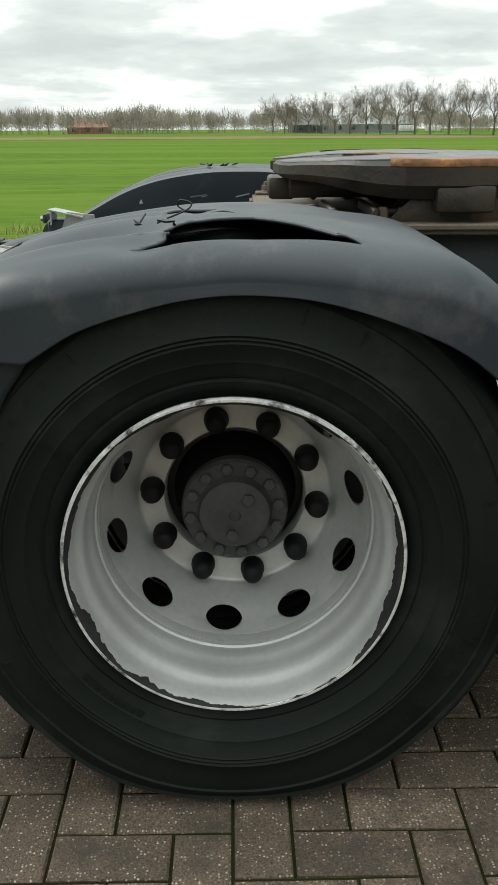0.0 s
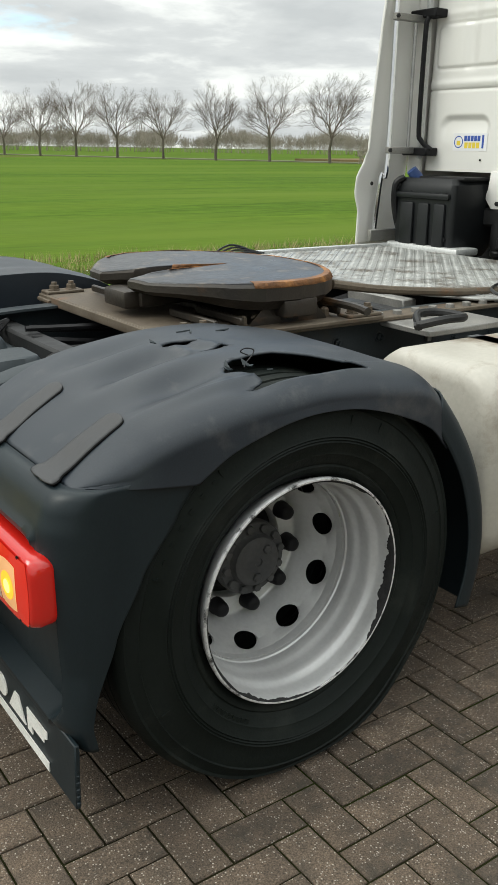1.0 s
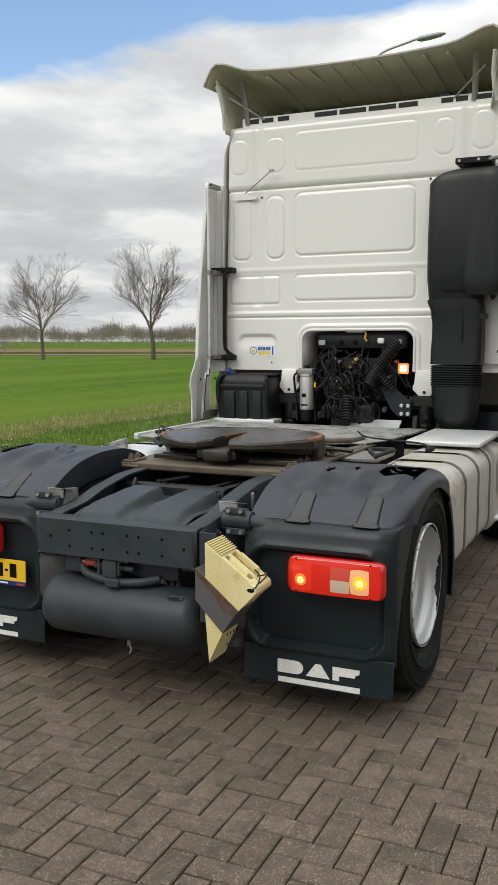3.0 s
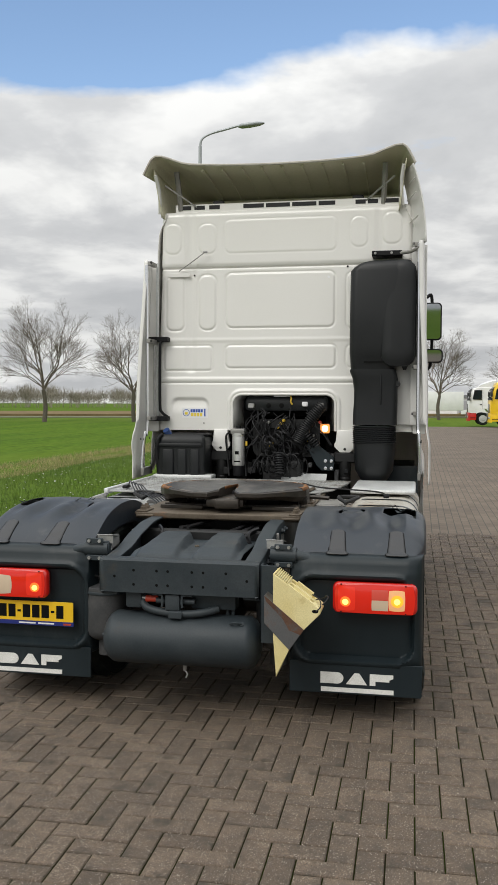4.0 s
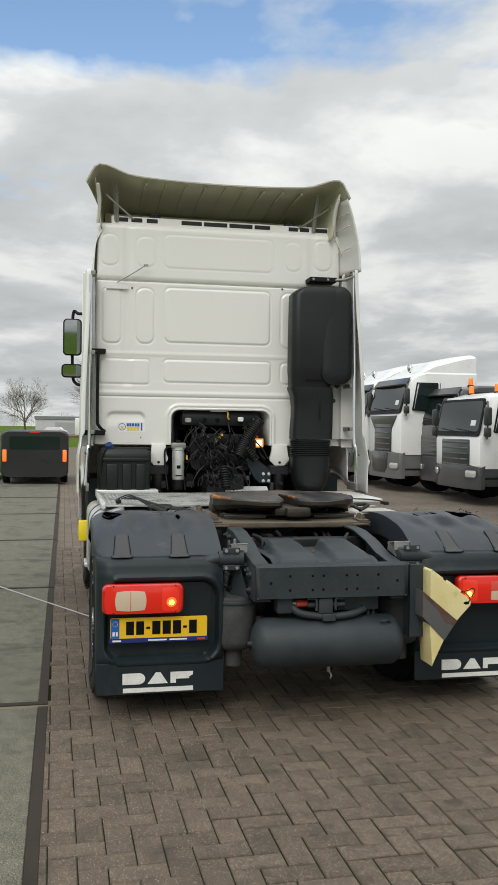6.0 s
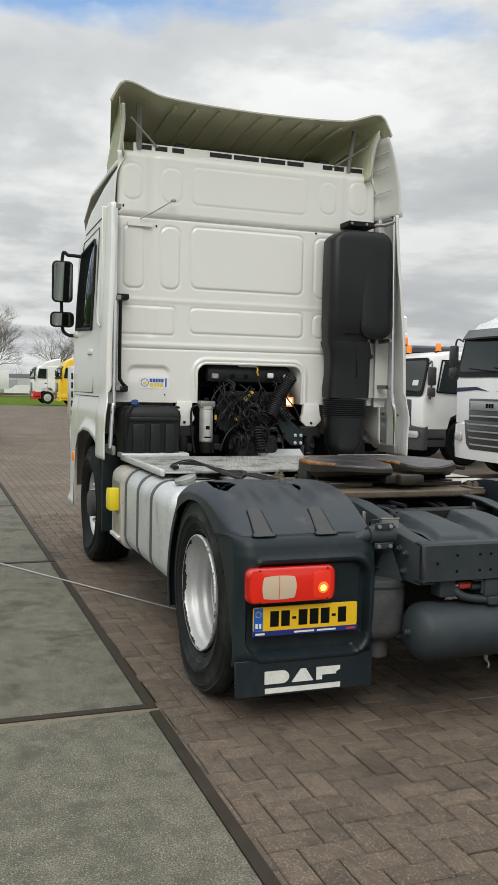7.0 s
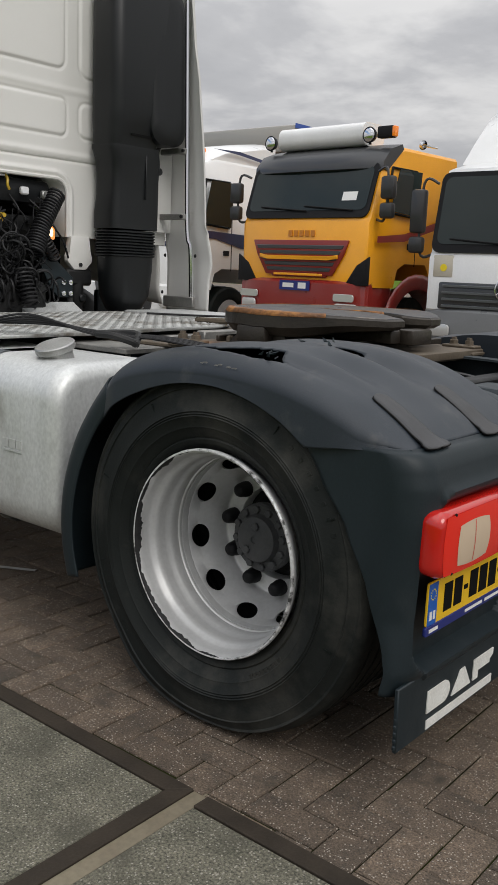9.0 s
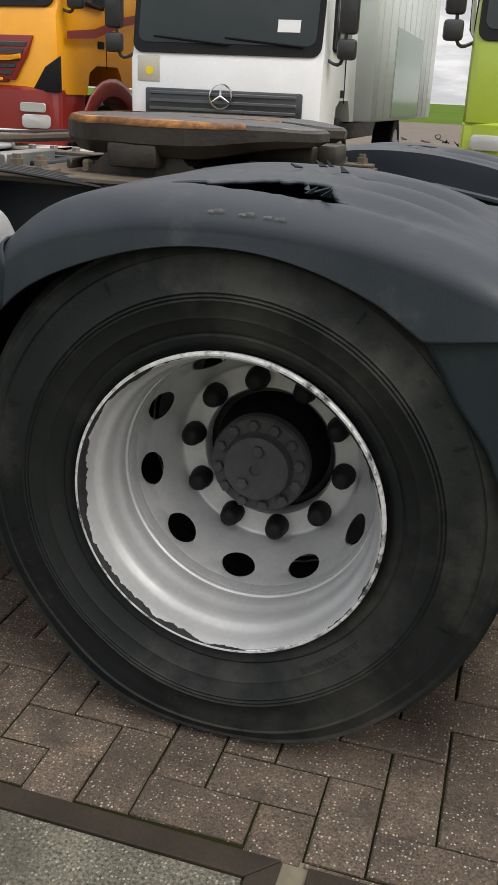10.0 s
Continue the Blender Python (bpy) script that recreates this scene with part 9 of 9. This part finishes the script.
# ---- trees ----
def bare_tree(seed, height, spread=1.0):
    """Trunk and a crown of forking bare limbs."""
    rnd = random.Random(seed)
    trunk, crown = bmesh.new(), bmesh.new()
    def twig(p, d, n, r, depth):
        q = p + d * n
        mid = p.lerp(q, 0.5) + Vector((rnd.uniform(-1, 1), rnd.uniform(-1, 1), rnd.uniform(-0.3, 0.6))) * n * 0.07
        tube([p, mid, q], r, 5 if depth < 2 else 3, 2 if depth < 3 else 1, crown, r * 0.62)
        if depth >= 6 or n < 0.16:
            return
        for k in range(rnd.choice((3, 3, 4))):
            a = Vector((rnd.gauss(0, 1), rnd.gauss(0, 1), rnd.gauss(0.15, 0.7))).normalized()
            nd = (d + a * rnd.uniform(0.45, 0.85) * spread + Vector((0, 0, 0.20 if depth < 3 else 0.07))).normalized()
            start = q if k < 2 else p.lerp(q, rnd.uniform(0.5, 0.9))
            twig(start, nd, n * rnd.uniform(0.62, 0.82), r * rnd.uniform(0.50, 0.66), depth + 1)
    h = height * 0.25
    base = height * 0.017
    lean = [Vector((rnd.uniform(-0.2, 0.2), rnd.uniform(-0.2, 0.2), z)) for z in (h * 0.5, h, height * 0.45, height * 0.68)]
    tube([(0, 0, -0.3), lean[0], lean[1]], base * 1.2, 10, 4, trunk, base * 0.85)
    # two or three leaders carry limbs all the way up, longest in the middle
    for k in range(3):
        a = 2 * math.pi * (k + rnd.uniform(-0.2, 0.2)) / 3
        out = Vector((math.cos(a), math.sin(a), 0))
        way = [lean[1] * 0.97, lean[1].lerp(lean[2], 0.6) + out * height * 0.05, lean[2] + out * height * 0.10, lean[3] + out * height * 0.15]
        tube(way, base * 0.62, 6, 3, crown, base * 0.16)
        line = smooth_line(way, 4)
        for j in range(9):
            t = 0.12 + 0.88 * j / 8
            p = line[int(t * (len(line) - 1))]
            b = a + rnd.uniform(-1.5, 1.5)
            rise = 0.55 + 0.9 * t
            reach = height * (0.20 - 0.07 * t) * rnd.uniform(0.8, 1.1)
            twig(p, Vector((math.cos(b) * spread, math.sin(b) * spread, rise)).normalized(), reach, base * (0.34 - 0.18 * t), 2)
    th = thing("bare_tree", "leafless roadside tree with a forking crown", "tree", group="roadside tree row")
    part("trunk", trunk, BARK, th)
    part("crown", crown, TWIG, th, "crown of bare forking twigs", smooth=False)
    return th


def build_trees():
    kinds = [bare_tree(21, 10.4, 1.05), bare_tree(4, 10.0, 1.12), bare_tree(9, 10.6, 1.0)]
    rnd = random.Random(2)
    n20, d20 = Vector((math.cos(radians(20)), math.sin(radians(20)), 0)), Vector((-math.sin(radians(20)), math.cos(radians(20)), 0))
    places = []
    for s in (0.571, 0.663, 0.752, 0.846, 0.935, 1.021, 1.10, 1.186, 1.265, 1.339, 1.409, 1.481, 1.555, 1.621, 1.683, 1.759, 1.83, 1.90, 1.98, 2.06, 2.14, 2.22, 2.30, 2.38, 2.47):
        p = 100 * (n20 + s * d20)
        places.append((p.x, p.y, rnd.uniform(0.95, 1.08)))
    # trees at the far end of the yard and behind the parked trucks
    places += [(66.4, 51.7, 1.02), (70.3, 41.7, 1.06), (73.7, 33.6, 1.14), (76.3, 25.6, 1.06), (78.9, 16.3, 1.14)]
    places += [(98, -3.4, 1.05), (115, -13.5, 0.95), (108, -22, 0.8), (112, -26, 0.85), (110, -30, 0.8), (116, -35, 0.85), (104, 6, 0.75)]
    used = set()
    for i, (x, y, s) in enumerate(places):
        k = i % 3
        m = pose(x, y, -0.1, 0, 0, rnd.uniform(0, 360)) @ Matrix.Diagonal((s, s, s, 1))
        if k not in used:
            kinds[k].matrix_world = m
            used.add(k)
        else:
            t = copy_thing(kinds[k], m)
            t.matrix_basis = m


build_trees()


def far_woods():
    """Bands of far leafless wood and hedges, in one mesh."""
    rnd = random.Random(14)
    verts, faces = [], []
    def spike(x, y, h, r, lean):
        h, r = h * 0.6, r * 0.4
        b = len(verts)
        for a in (0, 2.1, 4.2):
            verts.append((x + r * math.cos(a), y + r * math.sin(a), -0.2))
        verts.append((x + lean[0], y + lean[1], h))
        faces.extend(([b, b + 1, b + 3], [b + 1, b + 2, b + 3], [b + 2, b, b + 3]))
    def brush(x, y, h, w, n):
        for _ in range(n):
            a, t, r = rnd.uniform(0, 6.28), rnd.uniform(-1, 1), rnd.random() ** 0.6
            ring = math.sqrt(1 - t * t)
            dx, dy, dz = ring * math.cos(a), ring * math.sin(a), t
            px, py, pz = x + dx * w * 0.75 * r, y + dy * w * 0.75 * r, h * (0.52 + 0.44 * dz * r)
            ln, q = h * rnd.uniform(0.10, 0.22), 0.05 + 0.06 * rnd.random()
            b = len(verts)
            verts.extend([(px - q * dy - q * 0.5, py + q * dx, pz), (px + q * dy + q * 0.5, py - q * dx, pz), (px + dx * ln * 0.5, py + dy * ln * 0.5, pz + (0.8 + 0.4 * dz) * ln)])
            faces.append([b, b + 1, b + 2])
    def band(a0, a1, dist, hmin, hmax, count, n):
        for _ in range(count):
            a, d = radians(rnd.uniform(a0, a1)), dist * rnd.uniform(0.9, 1.15)
            h = rnd.uniform(hmin, hmax) * (0.8 + 0.35 * noise.noise((math.degrees(a) * 0.35, dist, 0)))
            x, y = d * math.cos(a), d * math.sin(a)
            spike(x, y, h, 0.22, (rnd.uniform(-0.5, 0.5), rnd.uniform(-0.5, 0.5)))
            brush(x, y, h, h * 0.5, n)
    band(14, 62, 330, 7, 9.5, 560, 200)
    band(10, 68, 300, 2.0, 4.0, 240, 30)
    band(60, 98, 300, 6, 9, 460, 190)
    band(94, 122, 280, 6.5, 9.5, 330, 200)
    band(-40, 14, 380, 6, 11, 260, 60)
    band(40, 48, 120, 2.0, 4.0, 60, 40)
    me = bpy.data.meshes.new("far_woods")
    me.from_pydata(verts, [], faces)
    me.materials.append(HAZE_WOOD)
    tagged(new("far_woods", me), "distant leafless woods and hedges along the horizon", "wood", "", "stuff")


far_woods()


def far_buildings():
    brick = paint("house_brick", (0.22, 0.10, 0.07), 0.8)
    tile = paint("roof_tile_red", (0.34, 0.12, 0.06), 0.8)
    grey = paint("barn_grey", (0.20, 0.22, 0.24), 0.7)
    pale = paint("hall_pale", (0.44, 0.46, 0.48), 0.6)
    def house(x, y, w, d, h, ridge, wall, roof, turn, label):
        th = thing("farm_house", label, "building", pose(x, y, -0.15, 0, 0, turn))
        part("wall", box(-w / 2, w / 2, -d / 2, d / 2, 0, h), wall, th)
        part("roof", prism([(-d / 2 - 0.4, h - 0.05), (d / 2 + 0.4, h - 0.05), (0, h + ridge)], -w / 2 - 0.3, w / 2 + 0.3, Matrix.Rotation(radians(90), 4, "Z") @ Matrix.Rotation(radians(90), 4, "X")), roof, th, smooth=False)
        n = max(2, int(w / 4))
        for k in range(n):
            xx = -w / 2 + w * (k + 0.5) / n
            part("window", box(xx - 0.6, xx + 0.6, -d / 2 - 0.04, -d / 2 + 0.02, h * 0.35, h * 0.8), GLASS_DARK, th, smooth=False)
    house(-48, 300, 13, 9, 2.0, 2.6, brick, tile, 0, "red roofed farm house far across the meadow")
    house(38, 300, 34, 12, 2.6, 2.4, grey, grey, 0, "long grey barn far across the meadow")
    house(20, 285, 9, 8, 2.4, 2.6, paint("barn_dark", (0.06, 0.06, 0.06), 0.8), paint("barn_dark", (0.06, 0.06, 0.06), 0.8), 10, "dark barn beside the grey one")
    for x, y, w, d, h, c, lab in ((150, -14, 10, 40, 2.9, pale, "pale grey industrial hall beyond the yard"), (165, -42, 10, 30, 3.4, grey, "dark grey industrial hall beyond the yard")):
        th = thing("industrial_hall", lab, "building", pose(x, y, -0.2))
        part("wall", box(-w / 2, w / 2, -d / 2, d / 2, 0, h, 0.1, 1), c, th)
        part("parapet", box(-w / 2 - 0.15, w / 2 + 0.15, -d / 2 - 0.15, d / 2 + 0.15, h - 0.1, h + 0.4), paint("parapet", (0.16, 0.17, 0.18), 0.6), th)
        for k in range(4):
            yy = -d / 2 + d * (k + 0.5) / 4
            part("gate", box(-w / 2 - 0.05, -w / 2, yy - 1.8, yy + 1.8, 0, 2.3), paint("gate_grey", (0.3, 0.31, 0.33), 0.6), th, smooth=False)
    for x, y in ((120, -9), (125, -4.5), (128, 3)):
        th = thing("car", "pale car parked far off on the road", "car", pose(x, y, -0.1, 0, 0, 80))
        part("body", loft([[(px, py * s, pz) for px, pz in ((-2.1, 0.35), (-2.1, 0.9), (-1.6, 1.0), (-1.1, 1.45), (0.6, 1.45), (1.2, 1.0), (2.1, 0.85), (2.1, 0.35))] for py, s in ((-0.85, 0.95), (-0.75, 1.0), (0.75, 1.0), (0.85, 0.95))]), paint("white", (0.72, 0.72, 0.71)), th)
    for x, y in ((52, 290), (60, 289), (10, 290)):
        th = thing("car", "white van parked beside the far barn", "van", pose(x, y, -0.1))
        part("body", box(-2.4, 2.4, -0.95, 0.95, 0.3, 2.0, 0.2), paint("white", (0.72, 0.72, 0.71)), th)
    wt = thing("lorry", "white lorry far down the road", "truck", pose(112, -3.2, -0.1, 0, 0, 90))
    part("body", box(-3.5, 1.5, -1.2, 1.2, 0.9, 3.3, 0.05), paint("white", (0.72, 0.72, 0.71)), wt)
    part("cab", box(1.7, 3.2, -1.15, 1.15, 0.5, 2.7, 0.1), paint("white", (0.72, 0.72, 0.71)), wt)


far_buildings()


def far_strips():
    """Road, stubble and bank along the tree row, each a thin raised sheet."""
    n20, d20 = Vector((math.cos(radians(20)), math.sin(radians(20)), 0)), Vector((-math.sin(radians(20)), math.cos(radians(20)), 0))
    def strip(name, r0, r1, s0, s1, z, mat, label):
        q = [n20 * r + d20 * s for r, s in ((r0, s0), (r1, s0), (r1, s1), (r0, s1))]
        bm = bmesh.new()
        top = [bm.verts.new((p.x, p.y, z)) for p in q]
        bot = [bm.verts.new((p.x, p.y, -0.3)) for p in q]
        bm.faces.new(top)
        for i in range(4):
            bm.faces.new((top[i], bot[i], bot[(i + 1) % 4], top[(i + 1) % 4]))
        tagged(part(name, bm, mat, smooth=False), label, name.split("_")[-1], "", "structure")
    strip("far_road", 102.5, 107, -300, 420, -0.02, ROAD_M, "pale narrow road beyond the tree row")
    strip("far_stubble", 112, 150, -140, 70, 0.2, STUBBLE, "brown reed strip beyond the road")
    tagged(flat_sheet("stubble_field", [(-160, 128), (52, 128), (30, 168), (-160, 168)], -0.13, STUBBLE), "pale brown stubble strip across the meadow", "field", "", "structure")


far_strips()


def grass():
    """Blades on the verge, straw tufts along its edge, daisies."""
    rng = np.random.default_rng(4)
    def blades(name, n, x0, x1, y0, y1, h0, h1, mat, label, zf):
        x, y = rng.uniform(x0, x1, n), y0 + (y1 - y0) * rng.random(n) ** 1.3
        z = np.array([zf(a, b) for a, b in zip(x, y)])
        h = rng.uniform(h0, h1, n)
        a = rng.uniform(0, 2 * np.pi, n)
        w = 0.004 + 0.004 * rng.random(n)
        lx, ly = rng.normal(0, 0.35, n) * h, rng.normal(0, 0.35, n) * h
        v = np.empty((n, 3, 3))
        v[:, 0] = np.stack([x - w * np.cos(a), y - w * np.sin(a), z], 1)
        v[:, 1] = np.stack([x + w * np.cos(a), y + w * np.sin(a), z], 1)
        v[:, 2] = np.stack([x + lx, y + ly, z + h], 1)
        me = bpy.data.meshes.new(name)
        me.from_pydata(v.reshape(-1, 3).tolist(), [], np.arange(3 * n).reshape(-1, 3).tolist())
        me.materials.append(mat)
        tagged(new(name, me), label, "grass", "", "stuff")
    def zv(x, y):
        v = (y - KERB_Y - 0.12) / 6.5
        return 0.075 + 0.03 * math.sin(x * 0.7) * v - 0.28 * step(v, 0.35, 1.0) if v < 1 else -0.16
    blades("verge_grass", 90000, -4, 26, KERB_Y + 0.13, 9.5, 0.04, 0.11, BLADE, "short bright green grass blades on the verge", zv)
    blades("dry_grass", 30000, -8, 40, 8.3, 10.6, 0.05, 0.18, STRAW, "tufts of dry straw-coloured grass", zv)
    n = 420
    verts, faces = [], []
    for _ in range(n):
        x, y = rng.uniform(-2, 24), rng.uniform(KERB_Y + 0.3, 8.0)
        z = zv(x, y) + 0.08
        b = len(verts)
        for k in range(6):
            verts.append((x + 0.014 * math.cos(k * 1.047), y + 0.014 * math.sin(k * 1.047), z + 0.004 * (k % 2)))
        faces.append(list(range(b, b + 6)))
    me = bpy.data.meshes.new("daisies")
    me.from_pydata(verts, [], faces)
    me.materials.append(PETAL)
    tagged(new("daisies", me), "small white daisies in the verge grass", "flowers", "", "stuff")


grass()


# ---- brick paving, herringbone ----
def bricks():
    C, X0, Y0, GAP, TURN = 0.1081, -0.0996, -1.319, 0.0031, 0.008
    rnd = random.Random(6)
    shared = {}
    def brick_mesh(w, h):
        bev, low, z = 0.004, 0.004, -0.0
        o = [(-w / 2, -h / 2), (w / 2, -h / 2), (w / 2, h / 2), (-w / 2, h / 2)]
        i = [(-w / 2 + bev, -h / 2 + bev), (w / 2 - bev, -h / 2 + bev), (w / 2 - bev, h / 2 - bev), (-w / 2 + bev, h / 2 - bev)]
        v = [(x, y, -0.024) for x, y in o] + [(x, y, -low) for x, y in o] + [(x, y, 0.0) for x, y in i]
        f = [(8, 9, 10, 11)] + [(a, (a + 1) % 4, 4 + (a + 1) % 4, 4 + a) for a in range(4)] + [(4 + a, 4 + (a + 1) % 4, 8 + (a + 1) % 4, 8 + a) for a in range(4)]
        return v, f
    templates = {}
    for key, (w, h) in {"flat": (2 * C - 2 * GAP, C - 2 * GAP), "up": (C - 2 * GAP, 2 * C - 2 * GAP)}.items():
        v, f = brick_mesh(w, h)
        me = bpy.data.meshes.new("brick_" + key)
        me.from_pydata(v, [], f)
        me.materials.append(BRICK)
        templates[key] = (me, v, f)
    near = []
    verts, faces = [], []
    for i in range(-72, 62):
        for j in range(-40, 27):
            s = (i - j) % 4
            if s == 0:
                key, x, y, w, h = "flat", X0 + (i + 1) * C, Y0 + (j + 0.5) * C, 2 * C, C
            elif s == 3:
                key, x, y, w, h = "up", X0 + (i + 0.5) * C, Y0 + (j + 1) * C, C, 2 * C
            else:
                continue
            x, y = x - TURN * y, y + TURN * x
            if y - h / 2 > SLAB_Y0 - 0.008:
                continue
            z, rx, ry = rnd.uniform(-0.0026, 0.0014), rnd.uniform(-0.009, 0.009), rnd.uniform(-0.009, 0.009)
            cut = y + h / 2 > SLAB_Y0
            # laid tighter beside the slabs
            k = 1.014 if y > 0.8 else 1.0
            close = (-0.9 < x < 1.2 and -1.75 < y < -1.12) or (-1.5 < x < 1.0 and 1.0 < y < 1.5) or (-2.35 < x < -0.75 and -1.5 < y < 0.75)
            if close and not cut and len(near) < 300:
                near.append((key, x, y, z, rx, ry, k))
                continue
            b = len(verts)
            for vx, vy, vz in templates[key][1]:
                verts.append((x + k * vx - TURN * vy, min(y + k * vy + TURN * vx, SLAB_Y0 + 0.006), vz + z - vx * ry + vy * rx))
            faces.extend([[b + q for q in f] for f in templates[key][2]])
    me = bpy.data.meshes.new("brick_field")
    me.from_pydata(verts, [], faces)
    me.materials.append(BRICK_FIELD)
    ob = new("brick_field", me)
    ob.parent = YARD
    tagged(ob, "brown herringbone paving bricks with mossy joints", "", "", "stuff")
    bed = bmesh.new()
    bed.faces.new([bed.verts.new(p) for p in ((-7.66, -5.46, -0.008), (6.36, -5.46, -0.008), (6.36, SLAB_Y0 + 0.01, -0.008), (-7.66, SLAB_Y0 + 0.01, -0.008))])
    part("joint_bed", bed, MOSS, YARD, "mossy sand in the paving joints", smooth=False)
    for key, x, y, z, rx, ry, k in near:
        o = new("brick", templates[key][0])
        o.location, o.rotation_euler = (x, y, z), (rx, ry, TURN)
        o.scale = (k, k, 1.0)
        o.parent = YARD


bricks()
